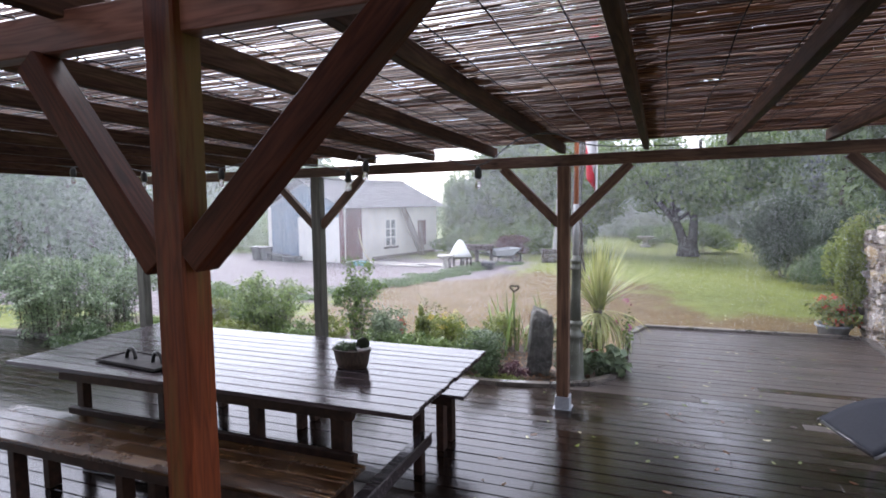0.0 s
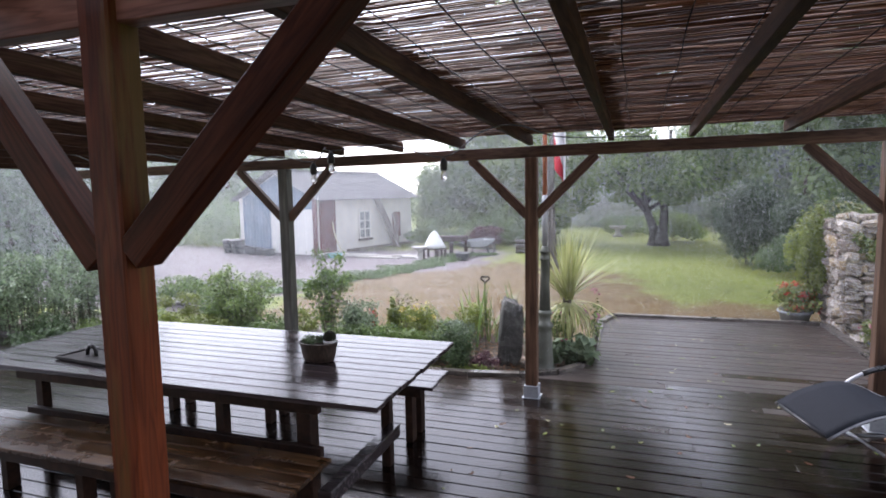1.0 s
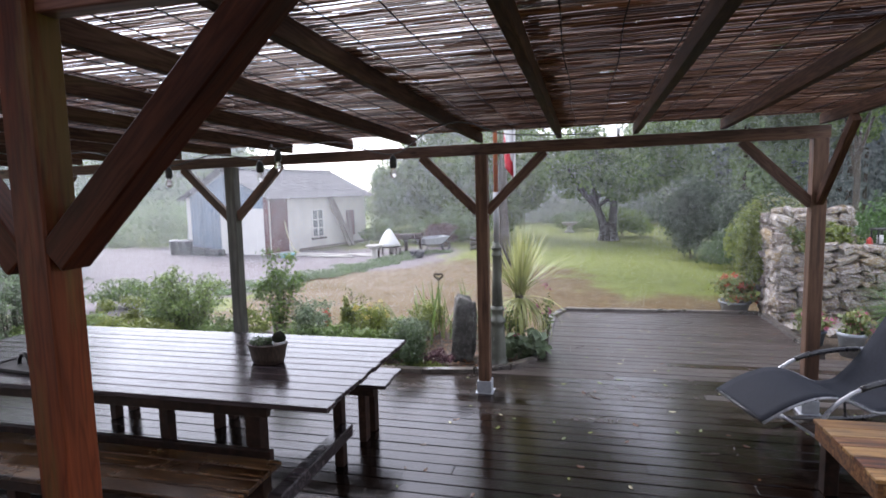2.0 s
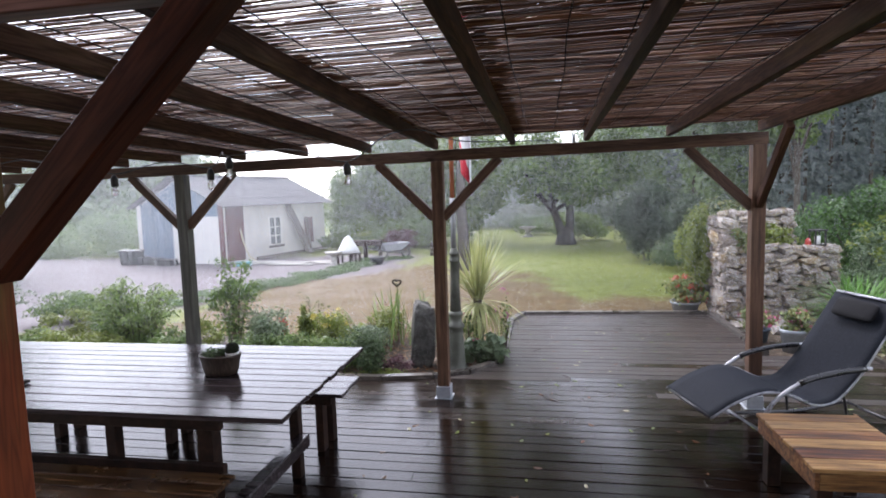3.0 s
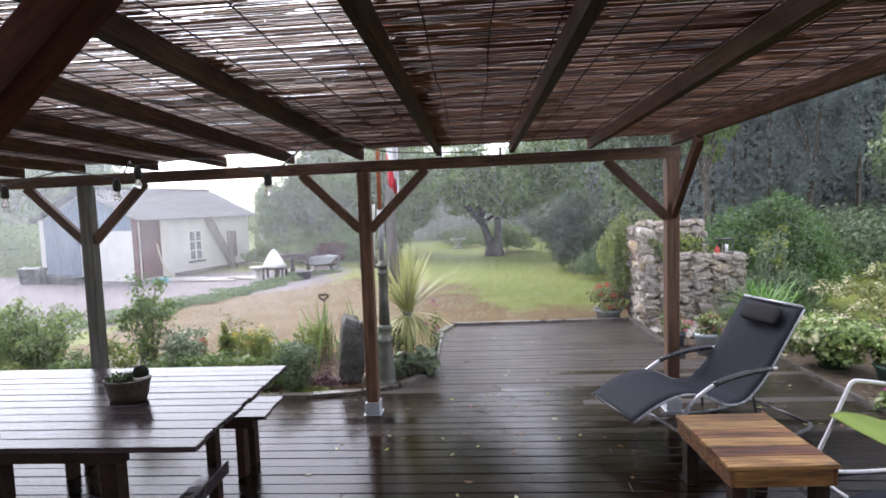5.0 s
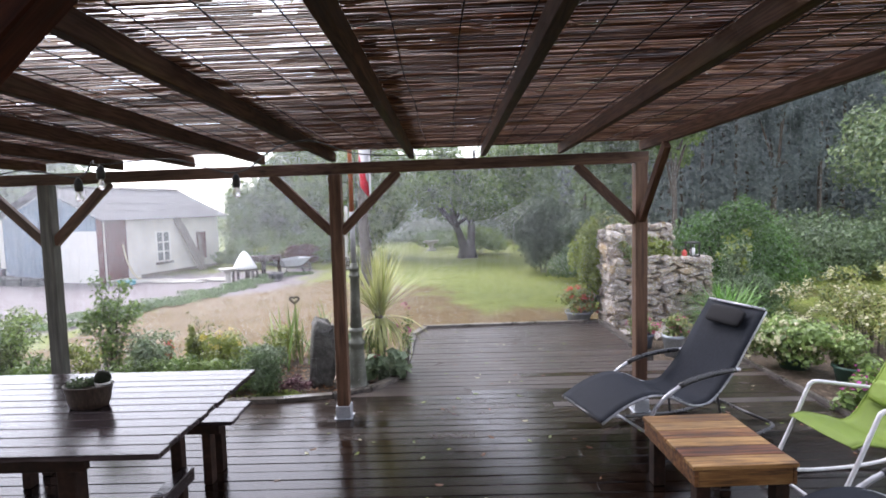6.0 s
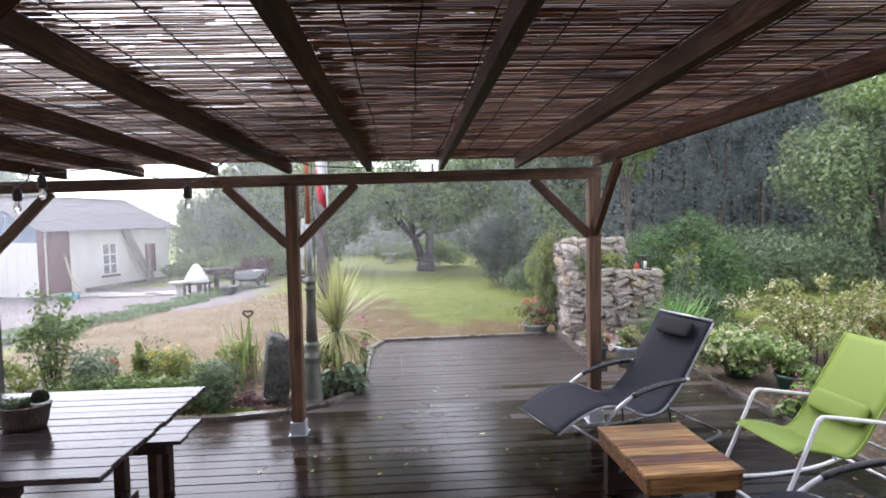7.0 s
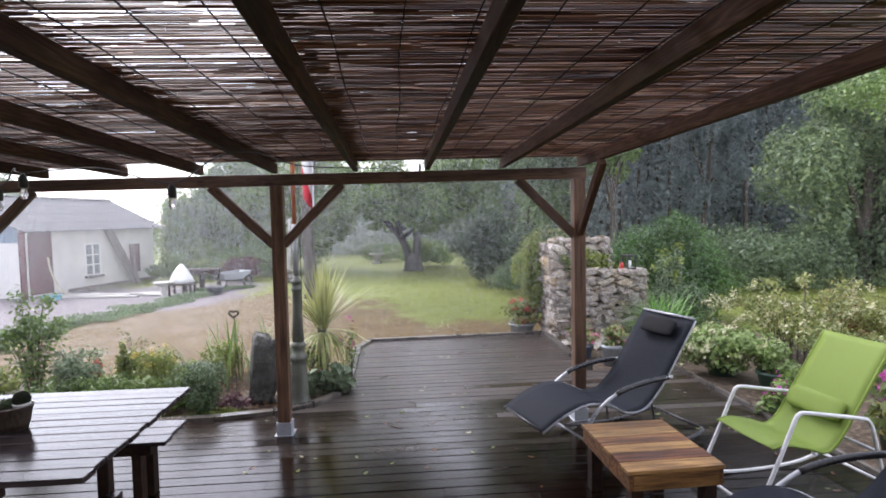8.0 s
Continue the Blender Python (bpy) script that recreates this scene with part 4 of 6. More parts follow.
def blades(name, material, parent, count, length, width, spread, seed, lean=(0.1, 0.9), droop=0.5, label="", base_r=0.05, z0=0.0, stiff=1.0):
    """Long strap leaves that rise from one root and bend over."""
    rng = np.random.default_rng(seed)
    verts, faces = [], []
    for _ in range(count):
        a = rng.uniform(0, 2 * math.pi)
        tilt = rng.uniform(*lean)
        L = length * rng.uniform(0.65, 1.1)
        w = width * rng.uniform(0.7, 1.2)
        bx, by = base_r * rng.normal(), base_r * rng.normal()
        d = np.array([math.cos(a), math.sin(a)])
        sd = np.array([-d[1], d[0]])
        pos = np.array([bx, by, z0])
        ang = tilt
        k = len(verts)
        segs = 6
        for s in range(segs + 1):
            f = s / segs
            ww = w * (0.55 + 0.9 * f - 1.42 * f * f) if s < segs else 0.001
            for sg in (-1, 1):
                verts.append((pos[0] + sd[0] * sg * ww / 2, pos[1] + sd[1] * sg * ww / 2, pos[2]))
            step = L / segs
            pos = pos + np.array([d[0] * math.sin(ang) * spread, d[1] * math.sin(ang) * spread, math.cos(ang)]) * step
            ang += droop * tilt * rng.uniform(0.2, 0.55)
        for s in range(segs):
            i = k + 2 * s
            faces.append((i, i + 1, i + 3, i + 2))
    return data_ob(name, verts, faces, material, parent, label)


def tree(name, label, at, height, trunk_r, crown, leaf, count, material, seed, forks=5, lean=(0, 0), n_lumps=26, trunks=1, lump=(0.2, 0.38), droop=0.2, inner=0.3, group=""):
    """Tapered trunk and limbs, and a crown of leaf clumps. crown: (centre x, y, z relative to the foot, half widths)."""
    x, y = at
    th = thing(name, label, "tree", (x, y, gz(x, y)), group=group)
    rng = random.Random(seed)
    cx, cy, cz, rx, ry, rz = crown
    lp = lumps((cx, cy, cz), (rx, ry, rz), n_lumps, seed, lump)
    for t in range(trunks):
        off = (t - (trunks - 1) / 2) * trunk_r * 2.4
        top = (cx + off * 5 + lean[0], cy + lean[1], min(cz + rz * 0.3, height))
        sp = curve_pts([(off, 0, -0.05), (off * 1.8 + lean[0] * 0.3, lean[1] * 0.2, cz * 0.35), (off * 3 + cx * 0.6 + lean[0] * 0.7, cy * 0.5, cz * 0.75), top], 15)
        part("trunk", tube(sp, [trunk_r * (1.25 if i == 0 else 1.0) * (1 - 0.055 * i) for i in range(len(sp))], 9), M_BARK, th, smooth=True)
        for k in range(forks):
            b = lp[(k + t * forks) % len(lp)]
            s = sp[min(len(sp) - 2, 4 + rng.randrange(8))]
            mid = s.lerp(Vector(b[:3]), 0.5) + Vector((0, 0, 0.12 * height * rng.uniform(0, 0.5)))
            part("limb", tube(curve_pts([s, mid, b[:3]], 8), [trunk_r * 0.45 * (1 - 0.09 * i) for i in range(9)], 6), M_BARK, th, smooth=True)
    pts, nr = blob_points(lp, count, seed + 1, inner)
    sz = np.random.default_rng(seed + 2).uniform(0.65, 1.35, count) * leaf
    leaves_mesh("crown", pts, nr, sz, material, th, aspect=0.55, seed=seed + 3, droop=droop)
    return th


# ---- shed ----
M_SHEDW = plain("pale_shed_render", (0.72, 0.69, 0.64), 0.7, 0, 0.1, 1.5, 0.15)
M_BLUE = wood("blue_painted_boards", (0.16, 0.24, 0.34), (0.22, 0.32, 0.44), (0.3, 0.4, 0.52), (0.4, 0.6), (8, 8, 0.6), 0.2)
M_MAROON = wood("maroon_painted_boards", (0.09, 0.02, 0.025), (0.15, 0.04, 0.045), (0.22, 0.07, 0.07), (0.4, 0.6), (8, 8, 0.6), 0.2)
M_SLATE = plain("fibre_cement_roof", (0.1, 0.097, 0.104), 0.7, 0, 0.35, 4, 0.3, 0.2)
M_SHEDDOOR = plain("white_garage_door", (0.82, 0.8, 0.76), 0.5, 0, 0.06, 3, 0.05)
M_DARKGLASS = plain("curtained_window_glass", (0.24, 0.25, 0.25), 0.12, 0, 0.3, 5, 0)
M_GREYWOOD = wood("weathered_planks", (0.12, 0.1, 0.09), (0.22, 0.19, 0.17), (0.34, 0.3, 0.27), (0.6, 0.8), (6, 6, 1), 0.4)


def make_shed():
    """Local x runs along the gable from the near corner, local y along the long wall."""
    ang = math.degrees(math.atan2(5.70, 1.59)) - 90
    sh = thing("shed", "pale rendered shed with a blue boarded gable and grey roof", "shed", (-10.98, 18.08, -0.52), ang)
    W, D, E, P = 4.5, 5.75, 2.2, 3.2
    t = 0.14
    part("wall", box(-t, 0, 0, D, 0, E), M_SHEDW, sh)
    part("wall", box(-W, -W + t, 0, D, 0, E), M_SHEDW, sh)
    bm = bmesh.new()
    for y in (0.0, t):
        vs = [bm.verts.new(p) for p in ((-W + t + 0.002, y, 0), (-t - 0.002, y, 0), (-t - 0.002, y, E), (-W / 2, y, P - 0.06), (-W + t + 0.002, y, E))]
        bm.faces.new(vs if y else vs[::-1])
    bm.verts.ensure_lookup_table()
    for i in range(5):
        j = (i + 1) % 5
        bm.faces.new((bm.verts[i], bm.verts[j], bm.verts[5 + j], bm.verts[5 + i]))
    bm2 = bm.copy()
    part("gable_wall", bm, M_SHEDW, sh)
    bmesh.ops.translate(bm2, verts=bm2.verts, vec=(0, D - t, 0))
    part("gable_wall", bm2, M_SHEDW, sh)
    # blue boards over the gable, left of and above the door
    n = 22
    for k in range(n):
        x0 = -W + 0.22 + (W - 0.24) * k / n
        x1 = x0 + (W - 0.24) / n - 0.012
        top = E + (P - E) * (1 - abs((x0 + x1) / 2 + W / 2) / (W / 2)) - 0.1
        low = 1.76 if x0 > -2.62 else 0.16
        part("board", box(x0, x1, -0.03, -0.002, low, top), M_BLUE, sh)
    part("corner_trim", box(-W - 0.01, -W + 0.2, -0.04, -0.002, 0, E - 0.02), M_SHEDDOOR, sh)
    door = part("door", box(-2.6, -0.2, -0.03, -0.002, 0.03, 1.74), M_SHEDDOOR, sh, "white painted garage door")
    for k in range(1, 6):
        part("panel", box(-2.6 + k * 0.4 - 0.012, -2.6 + k * 0.4 + 0.012, -0.042, -0.031, 0.05, 1.72), M_SHEDDOOR, door)
    part("door", box(0.002, 0.05, 0.1, 0.92, 0.12, 2.1), M_MAROON, sh, "maroon plank door")
    part("corner_post", box(-0.19, 0.03, -0.045, -0.002, 0, E - 0.05), M_MAROON, sh, "maroon corner post")
    win = part("window", box(0.002, 0.03, 2.27, 2.88, 0.55, 1.58), M_DARKGLASS, sh, "white framed window with six panes")
    for y0, y1, z0, z1 in ((2.22, 2.28, 0.5, 1.63), (2.87, 2.93, 0.5, 1.63), (2.55, 2.6, 0.56, 1.57), (2.281, 2.549, 0.86, 0.9), (2.601, 2.869, 0.86, 0.9), (2.281, 2.549, 1.2, 1.24), (2.601, 2.869, 1.2, 1.24), (2.281, 2.869, 1.58, 1.63)):
        part("window_frame", box(0.031, 0.06, y0, y1, z0, z1), M_SHEDDOOR, win)
    part("window_sill", box(0.031, 0.12, 2.18, 2.97, 0.42, 0.498), M_GREYWOOD, win, "dark wet wooden sill")
    part("hatch", box(0.002, 0.045, 4.4, 4.9, 0.42, 1.5), M_MAROON, sh, "maroon hatch")
    for sg in (0, 1):
        # two slopes of overlapping sheets, each row a part
        rows = 4
        for k in range(rows):
            f0, f1 = k / rows, (k + 1) / rows + (0.03 if k < rows - 1 else 0)
            ov = 0.28
            xa = (-W / 2) + (1 if sg else -1) * (W / 2 + ov) * (1 - f0)
            xb = (-W / 2) + (1 if sg else -1) * (W / 2 + ov) * (1 - min(f1, 1))
            zr = (P - E) / (W / 2)
            za, zb = P - zr * abs(xa + W / 2), P - zr * abs(xb + W / 2)
            lift = 0.03 + 0.012 * k
            bm = bmesh.new()
            ny = 60
            grid = []
            for i in range(ny + 1):
                yy = -0.3 + (D + 0.6) * i / ny
                wv = 0.02 * math.cos(i * math.pi)
                grid.append([bm.verts.new((xa, yy, za + lift + wv)), bm.verts.new((xb, yy, zb + lift + wv)), bm.verts.new((xa, yy, za + lift + wv - 0.02)), bm.verts.new((xb, yy, zb + lift + wv - 0.02))])
            for p, q in zip(grid, grid[1:]):
                for a, b in ((0, 1), (1, 3), (3, 2), (2, 0)):
                    bm.faces.new((p[a], p[b], q[b], q[a]))
            part("roof_sheet", bm, M_SLATE, sh)
    part("ridge", beam_between((-W / 2, -0.32, P + 0.09), (-W / 2, D + 0.32, P + 0.09), 0.3, 0.05), M_SLATE, sh)
    part("plinth", box(0.001, 0.035, 1.5, 5.9, -0.05, 0.14), M_GREYWOOD, sh)
    return sh


make_shed()
for k, (a, b) in enumerate((((0.52, 3.95, 0.0), (0.09, 3.2, 2.1)), ((0.62, 4.1, 0.0), (0.1, 3.35, 2.12)), ((0.5, 4.15, 0.0), (0.1, 4.42, 1.45)))):
    ang = math.degrees(math.atan2(5.70, 1.59)) - 90
    pl = mesh_ob("plank", beam_between(a, b, 0.16, 0.04, up=(1, 0, 0)), M_GREYWOOD, bevel=0.004)
    pl.matrix_basis = pose(-10.98, 18.08, -0.5, 0, 0, ang)
    tagged(pl, "weathered grey plank leaning on the shed wall", "plank", "leaning planks")

# ---- yard clutter ----
M_SHEET = plain("white_tarpaulin", (0.8, 0.8, 0.79), 0.5, 0, 0.06, 5, 0.1)
M_STONEG = plain("pale_cast_stone", (0.4, 0.385, 0.355), 0.7, 0, 0.25, 12, 0.3)
M_BIN = plain("dark_bin_plastic", (0.025, 0.03, 0.038), 0.45, 0, 0.15, 8)


def make_yard():
    x, y = -6.05, 17.2
    z = gz(x, y)
    bm = lathe([(0.36, 0.4), (0.31, 0.52), (0.24, 0.66), (0.15, 0.82), (0.07, 0.92), (0.015, 0.95)], 22)
    for v in bm.verts:
        a = math.atan2(v.co.y, v.co.x)
        v.co += Vector((math.cos(a), math.sin(a), 0)) * 0.045 * math.sin(a * 5 + v.co.z * 4) * (1.1 - v.co.z)
    cv = mesh_ob("covered_parasol", bm, M_SHEET, smooth=True)
    cv.location = (x, y, z)
    tagged(cv, "white plastic sheet draped over garden gear", "cover")
    st = thing("trestle", "dark wooden trestle under the white sheet", "stand", (x, y, z))
    for dx, dy in ((-0.3, -0.2), (0.3, -0.2), (-0.3, 0.2), (0.3, 0.2)):
        part("leg", box(dx - 0.03, dx + 0.03, dy - 0.03, dy + 0.03, 0, 0.34), M_FRAME, st)
    part("top", box(-0.4, 0.4, -0.3, 0.3, 0.3405, 0.37), M_FRAME, st)
    x, y = -5.7, 17.9
    tb = thing("yard_table", "dark weathered wooden table in the yard", "table", (x, y, gz(x, y)), 12)
    part("tabletop", box(-0.65, 0.55, -0.3, 0.3, 0.55, 0.72), M_FRAME, tb, bevel=0.01)
    for dx in (-0.5, 0, 0.5):
        for dy in (-0.24, 0.24):
            part("leg", box(dx - 0.04, dx + 0.04, dy - 0.04, dy + 0.04, 0, 0.5795), M_FRAME, tb)
    x, y = -4.95, 18.4
    wb = thing("wheelbarrow", "grey metal wheelbarrow on the grass", "wheelbarrow", (x, y, gz(x, y)), 50)
    bm = bmesh.new()
    lo = [bm.verts.new(p) for p in ((-0.35, -0.2, 0.32), (0.3, -0.2, 0.3), (0.3, 0.2, 0.3), (-0.35, 0.2, 0.32))]
    hi = [bm.verts.new(p) for p in ((-0.5, -0.34, 0.52), (0.58, -0.34, 0.56), (0.58, 0.34, 0.56), (-0.5, 0.34, 0.52))]
    bm.faces.new(lo[::-1])
    for i in range(4):
        bm.faces.new((lo[i], lo[(i + 1) % 4], hi[(i + 1) % 4], hi[i]))
    bmesh.ops.solidify(bm, geom=bm.faces[:], thickness=0.02)
    part("tray", bm, plain("galvanised_sheet", (0.42, 0.44, 0.46), 0.45, 0, 0.1, 8), wb, "pale galvanised tray")
    for sg in (-1, 1):
        part("handle", tube([(0.6, sg * 0.06, 0.2), (-0.3, sg * 0.22, 0.28), (-0.95, sg * 0.3, 0.5)], 0.02, 6), M_BIN, wb)
        part("leg", tube([(-0.3, sg * 0.22, 0.28), (-0.38, sg * 0.22, 0.0)], 0.02, 6), M_BIN, wb)
    bm = tube([(0.62 + 0.17 * math.cos(a), 0, 0.2 + 0.17 * math.sin(a)) for a in np.linspace(0, 2 * math.pi, 17)], 0.035, 8)
    part("wheel", bm, M_BLACK, wb)
    x, y = -6.25, 16.35
    bb = mesh_ob("bird_bath", lathe([(0.22, 0.0), (0.2, 0.06), (0.09, 0.1), (0.08, 0.36), (0.11, 0.4), (0.26, 0.46), (0.28, 0.51), (0.24, 0.51), (0.04, 0.48)], 20), M_STONEG, smooth=True)
    bb.location = (x, y, gz(x, y))
    tagged(bb, "pale stone bird bath on a pedestal", "bird bath")
    x, y = -5.0, 16.9
    pt = mesh_ob("flowerpot", lathe([(0.14, 0.0), (0.22, 0.12), (0.24, 0.22), (0.25, 0.26), (0.2, 0.26), (0.19, 0.23)], 18), M_BIN, smooth=True)
    pt.location = (x, y, gz(x, y))
    tagged(pt, "large black plastic flowerpot on the grass", "pot")
    hose = mesh_ob("garden_hose", tube(curve_pts([(-10.72, 18.75, 0.75), (-10.58, 18.7, 0.2), (-10.35, 18.7, -0.3), (-10.0, 18.6, -0.46), (-9.6, 18.55, -0.47)], 20), 0.03, 7), plain("pale_hose_rubber", (0.55, 0.5, 0.34), 0.5), smooth=True)
    tagged(hose, "pale yellow garden hose hanging on the shed wall", "hose")
    tub = thing("plastic_tub", "turquoise plastic tub lying by the shed", "tub", (-9.95, 17.5, gz(-9.95, 17.5)), 20)
    m_tub = plain("turquoise_plastic", (0.12, 0.36, 0.42), 0.4)
    part("body", box(-0.24, 0.24, -0.15, 0.15, 0.01, 0.14), m_tub, tub, bevel=0.02)
    part("rim", box(-0.26, 0.26, -0.17, 0.17, 0.141, 0.16), m_tub, tub, bevel=0.008)
    # bins by the shed
    for dx, s, lab in ((-14.75, 0.62, "dark wheeled bin beside the shed"), (-15.2, 0.5, "dark plastic tub beside the shed")):
        bn = thing("bin", lab, "bin", (dx, 18.3, gz(dx, 18.3)), 10)
        bm = lathe([(0.34 * s, 0.0), (0.44 * s, 0.45), (0.46 * s, 0.5)], 12)
        part("body", bm, M_BIN, bn)
        part("lid", lathe([(0.48 * s, 0.501), (0.48 * s, 0.53), (0.2 * s, 0.57)], 12), M_BIN, bn)
    for k, xx in enumerate((-14.6, -13.9, -13.2)):
        cr = mesh_ob("crate", box(-0.33, 0.33, -0.2, 0.2, 0, 0.3 - 0.03 * k), M_BIN, bevel=0.02)
        cr.matrix_basis = pose(xx, 18.35 - 0.2 * k, gz(xx, 18.3), 0, 0, -16)
        tagged(cr, "dark crate standing before the blue boards", "crate", "dark crates")
    # pale boards lying along the shed
    rng = random.Random(5)
    for k in range(9):
        xx, yy = -10.2 + 0.42 * k + rng.uniform(-0.1, 0.1), 18.2 - 0.05 * k + rng.uniform(-0.4, 0.4)
        bd = mesh_ob("loose_board", box(-0.65, 0.65, -0.09, 0.09, 0, 0.05), M_STONEG, bevel=0.004)
        bd.matrix_basis = pose(xx, yy, gz(xx, yy) + 0.02, 0, 0, rng.uniform(-20, 30))
        tagged(bd, "pale board lying on the ground by the shed", "board", "loose boards")
    # birch trunk post and a stack
    x, y = -3.35, 19.5
    tp = mesh_ob("birch_trunk", tube(curve_pts([(0, 0, -0.05), (0.02, 0, 0.6), (0.08, 0, 1.2), (0.12, 0, 2.2)], 9), [0.1, 0.095, 0.09, 0.085, 0.08, 0.075, 0.07, 0.065, 0.06, 0.055], 10), M_STONEG, smooth=True)
    tp.location = (x, y, gz(x, y))
    tagged(tp, "pale birch trunk at the lawn edge", "trunk")
    sk = thing("log_stack", "small stack of cut logs at the lawn edge", "logs", (-3.4, 19.2, gz(-3.4, 19.2)))
    for k in range(3):
        part("log", tube([(-0.3, -0.2, 0.08 + 0.16 * k), (0.3, -0.2, 0.08 + 0.16 * k)], 0.08, 9), M_BARK, sk)
    # ornamental urn on the far lawn
    x, y = -0.5, 26.0
    ur = thing("garden_urn", "pale stone urn with flowers on the far lawn", "urn", (x, y, gz(x, y)))
    part("bowl", lathe([(0.25, 0), (0.2, 0.08), (0.1, 0.14), (0.12, 0.3), (0.36, 0.42), (0.38, 0.48), (0.3, 0.48)], 16), M_STONEG, ur, smooth=True)
    pts, nr = blob_points([(0, 0, 0.72, 0.28, 0.28, 0.26)], 300, 5)
    leaves_mesh("flowers", pts, nr, np.full(300, 0.09), M_LEAF_G, ur, seed=6)


make_yard()
bush("seedlings", "green seedlings growing on the yard table", (-5.7, 17.9), (0.42, 0.2, 0.2), 0.06, 500, M_LEAF_Y, 62, "plant", base=0.42, n_lumps=8, stems=0)
bush("shrub", "dark red-leaved shrub at the lawn's edge", (-5.09, 20.5), (0.65, 0.5, 0.95), 0.08, 3200, leaf_mat("dark_red_leaf", (0.06, 0.022, 0.022), (0.17, 0.06, 0.055)), 63, n_lumps=16)
# a strip of weeds between the drive and the dry grass
for k in range(15):
    f = k / 14
    x, y = -6.7 + 1.6 * f + 0.2 * math.sin(k * 2.3), 9.6 + 8.6 * f
    bush("weed_patch", "low green weeds along the edge of the drive", (x, y), (0.5 + 0.2 * (k % 3), 0.4, 0.12 + 0.05 * (k % 2)), 0.06, 900, M_WEED, 400 + 4 * k, "weeds", n_lumps=12, stems=0, group="weeds by the drive")
for k in range(8):
    x, y = -8.4 + 0.62 * k, 22.3 + 0.3 * math.sin(k * 1.7)
    bush("shrub", "leafy green undergrowth behind the yard", (x, y), (0.75, 0.5, 0.9 + 0.35 * (k % 3)), 0.1, 2600, (M_TREE, M_LEAF_L)[k % 2], 470 + 4 * k, n_lumps=12, stems=2, group="yard undergrowth")

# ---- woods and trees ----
# Leaf colours paled and greyed to carry the haze over distant trees.
M_FARLEAF = leaf_mat("hazed_far_leaf", (0.15, 0.22, 0.11), (0.32, 0.42, 0.2), rough=0.5, trans=0.45)
M_WOODLEAF = leaf_mat("hazed_wood_leaf", (0.165, 0.2, 0.21), (0.22, 0.26, 0.26), rough=0.9, trans=0.6)


def woods(name, label, boxes, leaf, count, material, seed, trunks=True):
    """A far belt of trees as one body of leaves and trunks."""
    rng = np.random.default_rng(seed)
    lp = []
    verts, faces = [], []
    for x0, x1, y0, y1, z0, z1, n in boxes:
        for _ in range(n):
            cx, cy = rng.uniform(x0, x1), rng.uniform(y0, y1)
            top = z1 * rng.uniform(0.7, 1.1)
            r = rng.uniform(0.1, 0.17) * (z1 - z0) + 0.4
            for _k in range(5):
                cz = rng.uniform(z0 + r * 0.4, top)
                s = r * rng.uniform(0.6, 1.2)
                lp.append((cx + rng.normal() * r * 0.8, cy + rng.normal() * r * 0.6, cz, s * 1.2, s, s * 0.8))
            if trunks:
                k = len(verts)
                rr = 0.06 + 0.03 * rng.random()
                g = gz(cx, cy)
                for zz, q in ((g - 0.1, 1.3), (top, 0.4)):
                    for i in range(6):
                        a = i * math.pi / 3
                        verts.append((cx + rr * q * math.cos(a), cy + rr * q * math.sin(a), zz))
                faces += [(k + i, k + (i + 1) % 6, k + 6 + (i + 1) % 6, k + 6 + i) for i in range(6)]
    pts, nr = blob_points(lp, count, seed + 1, 0.4)
    g = np.array([gz(a, b) for a, b in pts[:, :2]])
    pts[:, 2] = np.maximum(pts[:, 2], g + 0.02)
    ob = leaves_mesh(name, pts, nr, rng.uniform(0.6, 1.3, count) * leaf, material, seed=seed + 2, aspect=0.6)
    tagged(ob, label, "woods", kind="stuff")
    if trunks:
        tk = data_ob(name + "_trunks", verts, faces, M_BARK)
        tagged(tk, "thin dark trunks in the misty woods", "woods", kind="stuff")


